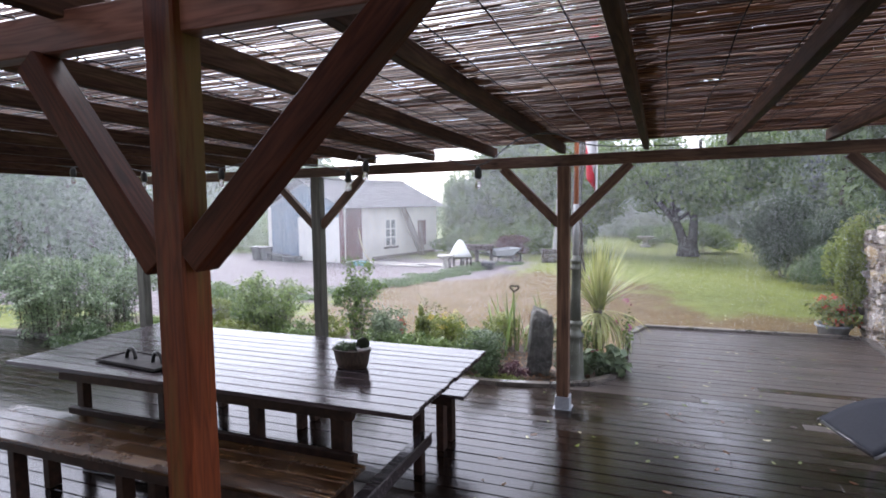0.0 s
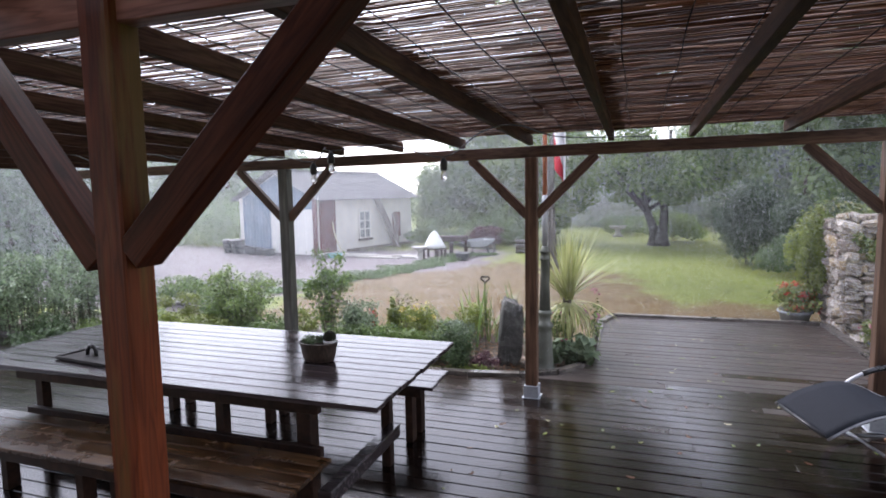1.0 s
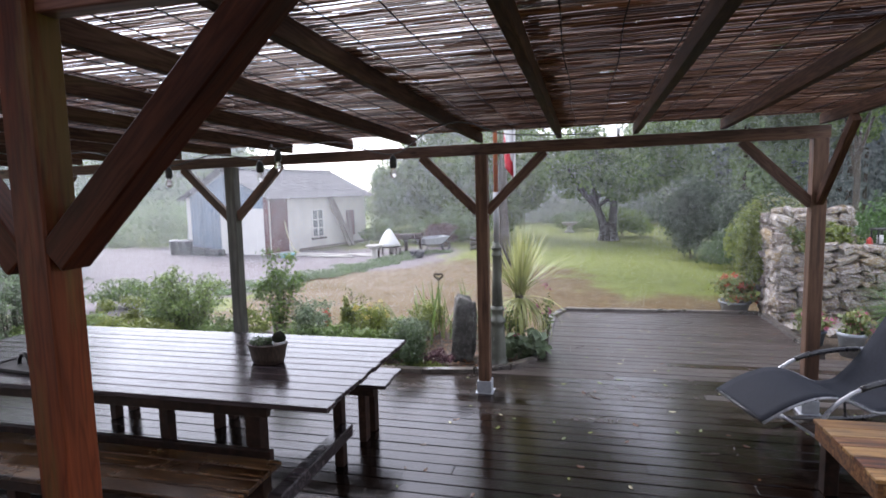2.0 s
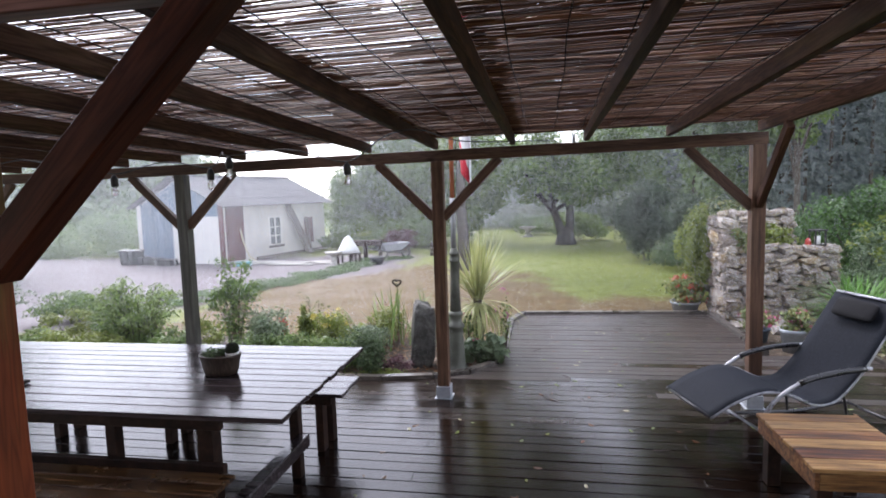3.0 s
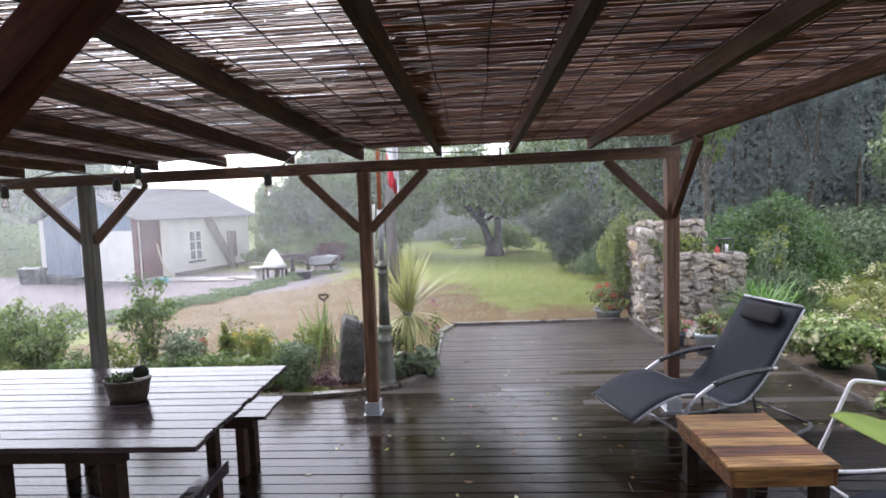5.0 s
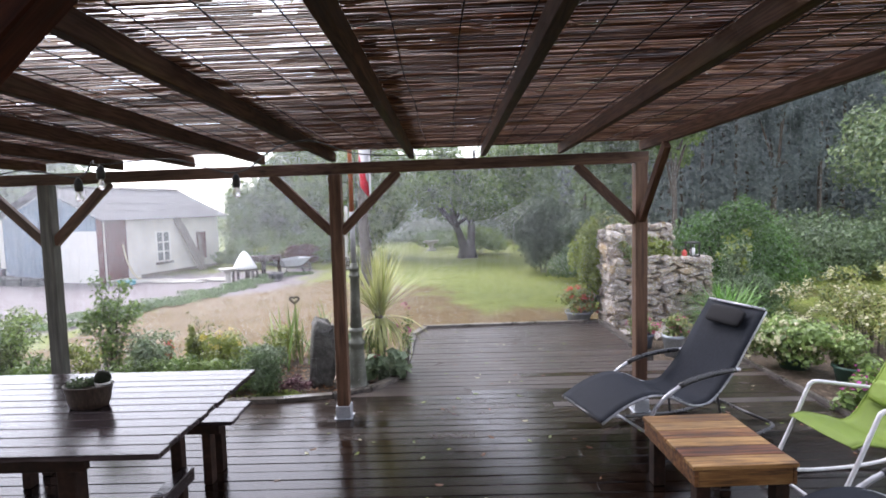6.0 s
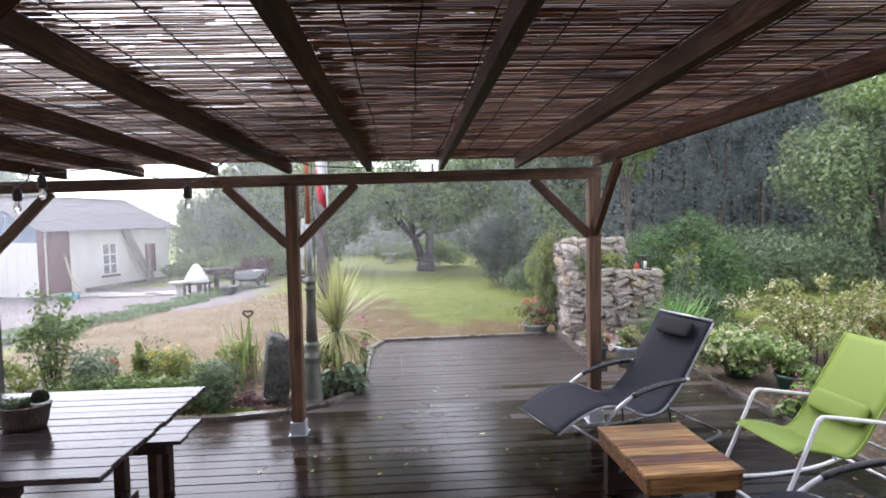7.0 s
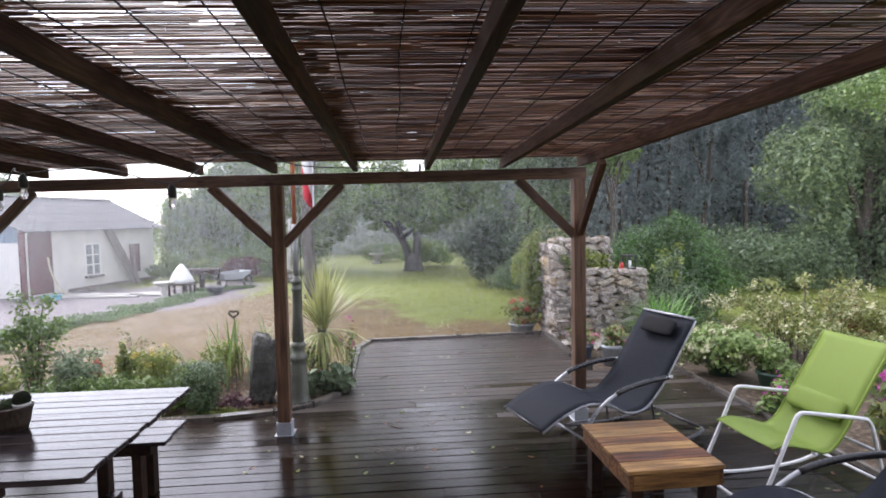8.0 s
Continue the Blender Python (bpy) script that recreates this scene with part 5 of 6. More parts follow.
def make_apple_tree():
    """Two dark trunks from one root, long limbs and ragged hanging boughs."""
    x, y = 1.05, 22.0
    th = thing("tree", "twin-trunked apple tree with a wide ragged crown", "tree", (x, y, gz(x, y)))
    m_bark = wood("wet_apple_bark", (0.012, 0.011, 0.009), (0.03, 0.027, 0.022), (0.06, 0.055, 0.045), (0.6, 0.85), (12, 12, 2), 0.2)
    rng = np.random.default_rng(171)
    left = curve_pts([(-0.1, 0, -0.05), (-0.22, 0, 0.7), (-0.5, 0, 1.5), (-0.75, 0.1, 2.4), (-0.9, 0.2, 3.6)], 16)
    right = curve_pts([(0.12, 0, -0.05), (0.16, 0, 0.8), (0.2, 0, 1.7), (0.3, 0.1, 2.8), (0.35, 0.1, 4.2)], 16)
    for sp in (left, right):
        part("trunk", tube(sp, [0.2 * (1.35 if i == 0 else 1.0) * (1 - 0.045 * i) for i in range(len(sp))], 10), m_bark, th, smooth=True)
    part("root_flare", lathe([(0.46, -0.05), (0.38, 0.12), (0.33, 0.35), (0.28, 0.55), (0.12, 0.72)], 14), m_bark, th, smooth=True)
    lp = []
    for k in range(24):
        sp = left if k % 2 else right
        s0 = sp[6 + int(rng.integers(0, 9))]
        a = rng.uniform(0, 2 * math.pi)
        reach = rng.uniform(1.2, 3.7)
        end = Vector((s0.x + math.cos(a) * reach * (1.25 if k % 2 else 0.95), s0.y + math.sin(a) * reach * 0.7, rng.uniform(1.9, 5.0) - 0.16 * reach))
        mid = s0.lerp(end, 0.55) + Vector((0, 0, rng.uniform(0.2, 0.6)))
        line = curve_pts([s0, mid, end], 12)
        part("limb", tube(line, [0.075 * (1 - 0.068 * i) for i in range(len(line))], 6), m_bark, th, smooth=True)
        for p in line[4:]:
            for _ in range(2):
                q = rng.normal(0, 0.3, 3)
                sz = rng.uniform(0.18, 0.42)
                lp.append((p.x + q[0], p.y + q[1], p.z + q[2] * 0.8 - 0.1, sz * 1.25, sz, sz * 0.75))
    pts, nr = blob_points(lp, 30000, 172, 0.25)
    leaves_mesh("crown", pts, nr, rng.uniform(0.6, 1.3, 30000) * 0.15, M_APPLE, th, aspect=0.6, seed=173, droop=0.6)


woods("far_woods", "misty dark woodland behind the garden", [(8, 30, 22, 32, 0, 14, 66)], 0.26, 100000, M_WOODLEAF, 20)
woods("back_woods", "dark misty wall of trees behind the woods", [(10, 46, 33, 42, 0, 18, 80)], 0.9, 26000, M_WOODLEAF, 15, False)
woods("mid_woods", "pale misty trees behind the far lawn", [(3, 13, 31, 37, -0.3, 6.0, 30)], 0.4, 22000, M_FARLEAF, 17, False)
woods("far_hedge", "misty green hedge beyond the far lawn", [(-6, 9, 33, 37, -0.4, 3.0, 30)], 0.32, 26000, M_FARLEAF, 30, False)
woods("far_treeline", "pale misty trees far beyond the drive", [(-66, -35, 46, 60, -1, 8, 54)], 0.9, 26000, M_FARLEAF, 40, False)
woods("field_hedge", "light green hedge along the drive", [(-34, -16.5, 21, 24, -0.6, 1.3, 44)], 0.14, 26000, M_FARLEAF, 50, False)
tree("tree", "leafy pale green tree behind the shed", (-8.1, 25.6), 5.0, 0.14, (0.0, 0, 1.9, 2.1, 1.6, 2.1), 0.13, 26000, M_TREE, 59, n_lumps=36, lump=(0.22, 0.42))
tree("tree", "leafy green tree behind the yard", (-6.0, 25.5), 6.5, 0.16, (0.2, 0, 2.6, 2.6, 2.0, 2.8), 0.19, 30000, M_TREE, 61, n_lumps=44, lump=(0.15, 0.3))
tree("tree", "leafy green tree at the yard's edge", (-3.0, 23.0), 6.0, 0.15, (-0.4, 0, 3.0, 2.3, 2.0, 2.5), 0.18, 20000, M_TREE, 66, n_lumps=36, lump=(0.15, 0.3))
make_apple_tree()
# Upper crown, unseen above the roof, is added to block sky from the deck.
tree("tree", "tall dark-trunked tree behind the flagpole", (-1.85, 14.5), 13.0, 0.16, (1.4, 0.6, 8.3, 3.9, 2.6, 5.4), 0.14, 42000, M_APPLE, 76, n_lumps=80, lump=(0.11, 0.22))
bush("shrub", "dense green shrub under the apple tree", (1.6, 23.4), (1.4, 0.9, 1.3), 0.11, 6000, M_LEAF_L, 81)
bush("shrub", "dark green shrub at the lawn's edge", (-0.4, 27), (1.0, 0.8, 0.9), 0.1, 2500, M_LEAF, 83)
bush("conifer_shrub", "dark bluish conifer shrub beside the lawn", (3.1, 16.4), (1.05, 0.9, 2.2), 0.1, 16000, M_LEAF_B, 85, aspect=0.25, inner=0.3)
bush("conifer_shrub", "dark bluish conifer shrub beside the lawn", (4.5, 15.6), (1.2, 1.0, 2.1), 0.1, 16000, M_LEAF_B, 87, aspect=0.25, inner=0.3)
bush("conifer_shrub", "low dark conifer shrub beside the lawn", (3.8, 14.2), (1.1, 0.7, 1.0), 0.09, 8000, M_LEAF_D, 89, aspect=0.25)
# Height added out of view here too, to darken the deck's reflection.
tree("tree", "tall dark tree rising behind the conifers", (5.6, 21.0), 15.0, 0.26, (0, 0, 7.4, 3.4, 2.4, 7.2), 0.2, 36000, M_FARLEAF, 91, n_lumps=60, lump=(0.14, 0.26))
tree("tree", "large light green tree beside the woods", (12.7, 13.6), 9.0, 0.2, (0.2, 0, 3.7, 3.4, 2.2, 4.2), 0.12, 56000, M_TREE_R, 95, n_lumps=90, lump=(0.1, 0.22))
tree("tree", "slim leafy tree at the side of the lawn", (7.6, 18.0), 7.0, 0.12, (0, 0, 4.5, 1.4, 1.4, 1.4), 0.14, 7000, M_APPLE, 99, n_lumps=18, lump=(0.16, 0.3))
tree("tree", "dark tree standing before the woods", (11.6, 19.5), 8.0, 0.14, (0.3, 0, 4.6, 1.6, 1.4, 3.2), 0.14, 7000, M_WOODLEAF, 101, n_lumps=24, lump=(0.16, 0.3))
woods("lawn_hedge", "green hedge along the side lawn", [(7.5, 16, 12.5, 14.5, -0.1, 1.2, 30)], 0.11, 24000, M_HEDGE, 103, False)
woods("near_branches", "leafy bough hanging beside the pergola", [(9.5, 11.0, 10.5, 11.2, 4.0, 4.8, 3)], 0.09, 2600, M_LEAF, 107, False)
woods("left_trees", "large misty green trees beside the drive", [(-24, -16.5, 10, 15, -0.5, 5.4, 24)], 0.2, 60000, leaf_mat("drive_tree_leaf", (0.065, 0.115, 0.06), (0.2, 0.3, 0.17)), 110)


# ---- flower bed ----
def leaf_variant(name, dark, light, **k):
    return leaf_mat(name, dark, light, **k)


M_PINK = leaf_variant("pink_petal", (0.5, 0.1, 0.22), (0.75, 0.25, 0.4))
M_RED = leaf_variant("red_petal", (0.5, 0.06, 0.05), (0.75, 0.16, 0.12))
M_MAG = leaf_variant("magenta_petal", (0.4, 0.05, 0.28), (0.65, 0.15, 0.45))
M_CREAM = leaf_variant("cream_petal", (0.45, 0.44, 0.25), (0.74, 0.71, 0.5))
M_YELLOW = leaf_variant("yellow_petal", (0.6, 0.5, 0.08), (0.8, 0.72, 0.25))
M_BROWNLEAF = leaf_variant("brown_leaf", (0.12, 0.05, 0.02), (0.28, 0.14, 0.06))
M_STRAP = leaf_variant("strap_leaf", (0.12, 0.2, 0.05), (0.34, 0.44, 0.16))
M_YUCCA = leaf_variant("variegated_strap_leaf", (0.28, 0.33, 0.1), (0.62, 0.62, 0.3))
M_GRASSC = leaf_variant("fresh_strap_leaf", (0.08, 0.2, 0.035), (0.2, 0.4, 0.08))
M_ARCH = leaf_variant("arching_shrub_leaf", (0.1, 0.15, 0.085), (0.32, 0.42, 0.25))
M_PURPLE = leaf_variant("purple_leaf", (0.08, 0.03, 0.05), (0.2, 0.1, 0.12))


def make_yucca():
    x, y = -0.5, 5.95
    th = thing("cordyline", "yellow-green variegated cordyline with arching strap leaves", "plant", (x, y, gz(x, y)))
    part("stem", tube(curve_pts([(0, 0, -0.02), (0.01, 0, 0.3), (-0.01, 0, 0.7)], 8), [0.055, 0.052, 0.05, 0.05, 0.05, 0.05, 0.05, 0.05, 0.045], 9), M_BARK, th)
    blades("upper_leaves", M_YUCCA, th, 170, 0.8, 0.03, 1.0, 3, (0.03, 0.9), 0.22, base_r=0.02, z0=0.66)
    blades("lower_leaves", M_YUCCA, th, 70, 0.68, 0.034, 1.0, 4, (1.2, 2.0), 0.5, base_r=0.02, z0=0.62)


def make_crocosmia():
    x, y = -1.56, 6.6
    th = thing("crocosmia_clump", "tall green strap-leaved clump with dry stalks", "plant", (x, y, gz(x, y)))
    blades("leaves", M_STRAP, th, 46, 0.8, 0.04, 1.0, 6, (0.05, 0.75), 0.4, base_r=0.2)
    blades("dry_foliage", M_BROWNLEAF, th, 70, 0.66, 0.014, 1.0, 7, (0.15, 0.95), 0.4, base_r=0.24)


def make_rock():
    bm = bmesh.new()
    bmesh.ops.create_icosphere(bm, subdivisions=4, radius=1.0)
    for v in bm.verts:
        x, y, z = v.co
        q = lambda t, p: math.copysign(abs(t) ** p, t)
        v.co = Vector((q(x, 0.32) * 0.14, q(y, 0.32) * 0.1, 0.36 + q(z, 0.25) * 0.39))
        v.co.z -= max(0, v.co.z - 0.3) * (0.9 * v.co.x + 0.05)
        v.co.x *= 1.0 - 0.22 * max(0, (v.co.z - 0.5) / 0.25)
        d = noise.fractal(Vector((v.co.x * 11, v.co.y * 11, v.co.z * 6)), 0.7, 2.0, 6) * 0.055
        v.co += v.co.normalized() * d
        v.co.x += 0.04 * (v.co.z - 0.3)
    m, nt, b = base_mat("dark_mossy_stone")
    f = noise_tex(nt, 7, 8, 0.7)
    f2 = noise_tex(nt, 30, 5, 0.7)
    col = ramp(nt, f, [(0.3, (0.02, 0.019, 0.017)), (0.46, (0.055, 0.052, 0.046)), (0.6, (0.13, 0.127, 0.113)), (0.72, (0.085, 0.095, 0.05))])
    col = mix_col(nt, 0.5, col, ramp(nt, f2, [(0.3, (0.35, 0.35, 0.35)), (0.7, (1, 1, 1))]), "MULTIPLY")
    nt.links.new(col, b.inputs["Base Color"])
    b.inputs["Roughness"].default_value = 0.5
    bump(nt, b, f2, 0.9, 0.02)
    rk = mesh_ob("standing_stone", bm, m, smooth=True)
    rk.matrix_basis = pose(-1.05, 5.5, -0.06, 0, 0, 20) @ Matrix.Diagonal((0.92, 0.92, 0.95, 1))
    tagged(rk, "dark mossy upright stone in the flower bed", "stone")


M_IRON = plain("green_grey_cast_iron", (0.105, 0.11, 0.088), 0.5, 0.2, 0.35, 9, 0.2)
M_GREYPOLE = plain("grey_pole_paint", (0.33, 0.34, 0.34), 0.45, 0, 0.15, 10, 0.05)
M_ORANGE = plain("orange_pole_paint", (0.42, 0.14, 0.06), 0.5, 0, 0.2, 10, 0.05)


def make_flagpole():
    fp = thing("flagpole", "old cast-iron lamp standard used as a flagpole", "flagpole", (-0.66, 5.32, gz(-0.66, 5.32)))
    part("base", lathe([(0.115, 0), (0.115, 0.05), (0.096, 0.07), (0.09, 0.12), (0.073, 0.42), (0.07, 0.47), (0.086, 0.485), (0.086, 0.515), (0.06, 0.54), (0.057, 0.6), (0.073, 0.615), (0.073, 0.635), (0.054, 0.66)], 20), M_IRON, fp, "ribbed cast-iron base", smooth=True)
    part("shaft", lathe([(0.058, 0.66), (0.045, 1.0), (0.042, 1.16), (0.056, 1.17), (0.056, 1.195), (0.044, 1.205), (0.044, 1.235), (0.055, 1.245), (0.055, 1.265), (0.036, 1.275), (0.034, 1.31)], 18), M_IRON, fp, smooth=True)
    part("pole", lathe([(0.028, 1.311), (0.027, 1.82)], 14), M_GREYPOLE, fp, "slim grey pole", smooth=True)
    part("pole", lathe([(0.022, 1.821), (0.02, 4.6)], 12), M_ORANGE, fp, "slim orange pole", smooth=True)
    part("cord", tube([(0.05, -0.03, 0.95), (0.055, -0.03, 1.6), (0.045, 0, 4.4)], 0.004, 5), M_BLACK, fp)
    # the flag hangs in folds from the pole's top
    m, nt, b = base_mat("red_and_white_flag_cloth")
    at = nt.nodes.new("ShaderNodeAttribute")
    at.attribute_name = "stripe"
    col = ramp(nt, at.outputs["Fac"], [(0.49, (0.75, 0.74, 0.73)), (0.51, (0.6, 0.04, 0.06))])
    nt.links.new(col, b.inputs["Base Color"])
    b.inputs["Roughness"].default_value = 0.7
    bm = bmesh.new()
    rows, cols = 40, 16
    grid = []
    vals = []
    for i in range(rows + 1):
        f = i / rows
        z = 4.35 - 2.28 * f
        r = []
        for j in range(cols + 1):
            g = j / cols
            wd = 0.07 + 0.05 * f
            x = 0.1 + wd * g + 0.015 * math.sin(6 * f + 5 * g)
            y = 0.05 * math.sin(9 * g + 3 * f) * (0.6 + 0.4 * f)
            zz = z - 0.12 * g * f * 2
            r.append(bm.verts.new((x, y, zz)))
            vals.append(1.0 if f < 0.62 or f + 0.16 * g < 0.62 or (f - 0.25 * g > 0.84 and g < 0.85) else 0.0)
        grid.append(r)
    for p, q in zip(grid, grid[1:]):
        for j in range(cols):
            bm.faces.new((p[j], p[j + 1], q[j + 1], q[j]))
    fl = part("flag", bm, m, fp, "wet red and white flag hanging in folds", smooth=True)
    lay = fl.data.attributes.new("stripe", "FLOAT", "POINT")
    lay.data.foreach_set("value", vals)
    fl.modifiers.new("cloth", "SOLIDIFY").thickness = 0.003


def make_heart():
    pts = []
    for a in np.linspace(0, 2 * math.pi, 33):
        pts.append((0.0025 * 16 * math.sin(a) ** 3, 0, 0.0025 * (13 * math.cos(a) - 5 * math.cos(2 * a) - 2 * math.cos(3 * a) - math.cos(4 * a))))
    hs = thing("heart_stake", "small rusty metal heart on a garden stake", "ornament", (-1.4, 5.78, gz(-1.4, 5.78)))
    part("heart", tube([(p[0] * 1.2, 0, p[2] + 0.885) for p in pts], 0.012, 6), M_BARK, hs)
    part("stake", tube([(0, 0, 0), (0, 0, 0.85)], 0.003, 5), M_BARK, hs)


make_yucca()
make_crocosmia()
make_rock()
make_flagpole()
make_heart()

airy("shrub", "feathery light green shrub in the flower bed", (-4.9, 6.0), 60, 1.05, 0.55, 0.05, 6500, M_LEAF_L, 120, 0.15, 0.02, root=0.5)
airy("rose_shrub", "tall upright rose shrub beside the post", (-3.35, 5.65), 13, 1.62, 0.27, 0.055, 1700, M_LEAF, 122, 0.1, 0.1)
airy("rose_shrub", "airy grey-green shrub beside the post", (-2.95, 5.7), 16, 0.75, 0.34, 0.045, 2100, M_LEAF_G, 124, 0.2, 0.02, root=0.5)
bush("flower_clump", "yellow flowering clump in the bed", (-2.2, 5.75), (0.3, 0.25, 0.6), 0.04, 1700, M_LEAF_Y, 126, "plant", flowers=(16, 0.05, M_YELLOW, "blossoms"))
bush("box_shrub", "small dark clipped box shrub", (-1.55, 5.12), (0.21, 0.2, 0.48), 0.028, 3800, M_LEAF_D, 128, n_lumps=10, lump=(0.5, 0.7))
bush("hosta", "broad-leaved green plant at the pole's foot", (-0.42, 5.56), (0.22, 0.22, 0.42), 0.13, 230, M_LEAF_G, 130, "plant", aspect=0.75, n_lumps=8, stems=5)
bush("flower_clump", "white flowering clump behind the stone", (-0.82, 5.62), (0.16, 0.15, 0.72), 0.05, 420, M_LEAF_G, 132, "plant", flowers=(6, 0.06, M_CREAM, "blossoms"))
bush("flower_clump", "pink flowering plant beside the cordyline", (-0.58, 5.85), (0.16, 0.14, 0.62), 0.05, 420, M_LEAF, 134, "plant", flowers=(6, 0.07, M_PINK, "blossoms"))
bush("flower_clump", "magenta flower beside the cordyline", (-0.2, 5.85), (0.1, 0.1, 0.78), 0.05, 90, M_LEAF, 136, "plant", flowers=(3, 0.07, M_MAG, "blossoms"))
bush("heather", "low purple-leaved plant by the stone", (-1.28, 5.25), (0.14, 0.2, 0.22), 0.03, 900, M_PURPLE, 138, "plant", n_lumps=8, stems=3)
bush("grass_tuft", "low grassy tuft at the bed's edge", (-1.3, 5.02), (0.5, 0.1, 0.12), 0.05, 1500, M_LEAF_Y, 139, "plant", aspect=0.2, n_lumps=8, stems=0)
low = [(-2.75, 5.5, 0.4, 0.3, 0.42, M_LEAF), (-2.3, 5.3, 0.35, 0.25, 0.36, M_LEAF_L), (-1.9, 5.45, 0.3, 0.3, 0.4, M_LEAF_L), (-3.9, 5.35, 0.5, 0.3, 0.34, M_LEAF_L), (-4.6, 5.3, 0.5, 0.25, 0.3, M_LEAF_Y), (-5.4, 5.5, 0.55, 0.35, 0.34, M_LEAF_Y), (-6.2, 5.6, 0.5, 0.35, 0.4, M_LEAF_L), (-2.6, 5.95, 0.12, 0.12, 0.62, M_LEAF_Y), (-1.75, 5.9, 0.25, 0.2, 0.4, M_LEAF_G)]
for k, (x, y, rx, ry, h, mt) in enumerate(low):
    bush("bed_plant", "low leafy green plants filling the flower bed", (x, y), (rx, ry, h), 0.04, int(6500 * rx * h / 0.2 * 0.5) + 300, mt, 140 + 5 * k, "plant", n_lumps=9, stems=4, group="bed plants")
more = [(-6.6, 5.2), (-6.0, 5.15), (-5.3, 5.1), (-4.7, 5.7), (-4.2, 5.6), (-4.0, 6.2), (-3.4, 5.2), (-2.9, 5.15), (-2.55, 6.3), (-2.1, 6.25), (-1.95, 5.1), (-1.75, 6.35), (-3.3, 6.35), (-5.6, 6.3), (-6.4, 6.4)]
for k, (x, y) in enumerate(more):
    bush("bed_plant", "low leafy green plants filling the flower bed", (x, y), (0.36, 0.26, 0.26 + 0.1 * (k % 3)), 0.045, 1100, (M_LEAF_L, M_LEAF, M_LEAF_Y)[k % 3], 300 + 5 * k, "plant", n_lumps=10, stems=3, group="bed plants")
bush("flower_clump", "orange flower in the bed", (-2.95, 6.1), (0.08, 0.08, 0.52), 0.04, 90, M_LEAF, 190, "plant", flowers=(2, 0.09, M_RED, "blossoms"))
airy("shrub", "arching grey-green shrub beside the terrace", (-7.9, 5.4), 110, 1.45, 1.3, 0.05, 20000, M_ARCH, 192, 0.25, 0.0, jitter=0.04, root=0.6)
bush("shrub", "low dark shrub beside the terrace", (-6.9, 4.7), (0.6, 0.4, 0.55), 0.05, 3000, M_LEAF_D, 194)
bush("shrub", "small green shrub beside the drive", (-7.4, 7.6), (0.9, 0.6, 0.5), 0.06, 3500, M_LEAF, 196)

airy("flower_stalks", "thin dry flower stalks standing in the bed", (-2.5, 6.0), 7, 0.95, 0.2, 0.035, 90, M_LEAF_O, 197, 0.1, 0.4, 0.004, category="plant")
airy("flower_stalks", "single tall dry stalk beside the drive", (-6.6, 7.4), 2, 0.95, 0.05, 0.05, 40, M_LEAF_D, 198, 0.1, 0.5, 0.007, category="plant")

# brown leaf litter on the bed's soil
rl = np.random.default_rng(57)
n = 1500
lx, ly = rl.uniform(-2.3, -0.28, n), rl.uniform(4.95, 6.3, n)
ok = (ly > 4.98 + np.maximum(0, (lx + 1.3)) * 0.35)
lx, ly = lx[ok], ly[ok]
lz = np.array([ground_z(a, c) for a, c in zip(lx, ly)]) + rl.uniform(0.004, 0.03, len(lx))
litter = leaves_mesh("leaf_litter", np.stack([lx, ly, lz], 1), np.tile([0, 0, 2.0], (len(lx), 1)), rl.uniform(0.025, 0.06, len(lx)), M_BROWNLEAF, seed=58, aspect=0.55)
tagged(litter, "brown leaf litter on the soil of the bed", "leaves", kind="stuff")

# ---- stone wall ----
m, nt, b = base_mat("lichen_field_stone")
rnd = per_piece(nt)
f = noise_tex(nt, 9, 8, 0.7, coord="Object", shift=None)
f2 = noise_tex(nt, 45, 5, 0.7)
tone = ramp(nt, rnd, [(0.0, (0.15, 0.125, 0.11)), (0.3, (0.36, 0.31, 0.28)), (0.5, (0.25, 0.18, 0.15)), (0.75, (0.46, 0.42, 0.39)), (1.0, (0.36, 0.25, 0.12))])
col = mix_col(nt, 0.75, tone, ramp(nt, f, [(0.32, (0.22, 0.2, 0.19)), (0.48, (0.8, 0.76, 0.74)), (0.6, (1.35, 1.33, 1.3)), (0.72, (1.2, 0.9, 0.42))]), "MULTIPLY")
col = mix_col(nt, 0.5, col, ramp(nt, f2, [(0.3, (0.35, 0.35, 0.35)), (0.7, (1.1, 1.1, 1.1))]), "MULTIPLY")
lich = noise_tex(nt, 6.5, 7, 0.75, coord="Generated")
spots = noise_tex(nt, 4.2, 6, 0.7, coord="Generated", shift=None)
col = mix_col(nt, ramp(nt, lich, [(0.5, (0, 0, 0)), (0.58, (0.8, 0.8, 0.8))]), col, (0.62, 0.61, 0.57))
col = mix_col(nt, ramp(nt, spots, [(0.55, (0, 0, 0)), (0.64, (0.75, 0.75, 0.75))]), col, (0.42, 0.33, 0.09))
nt.links.new(col, b.inputs["Base Color"])
b.inputs["Roughness"].default_value = 0.6
bump(nt, b, f2, 0.7, 0.02)
M_FIELD = m
M_MORTAR = plain("wall_core", (0.1, 0.085, 0.07), 0.9, 0, 0.4, 8, 0.5)


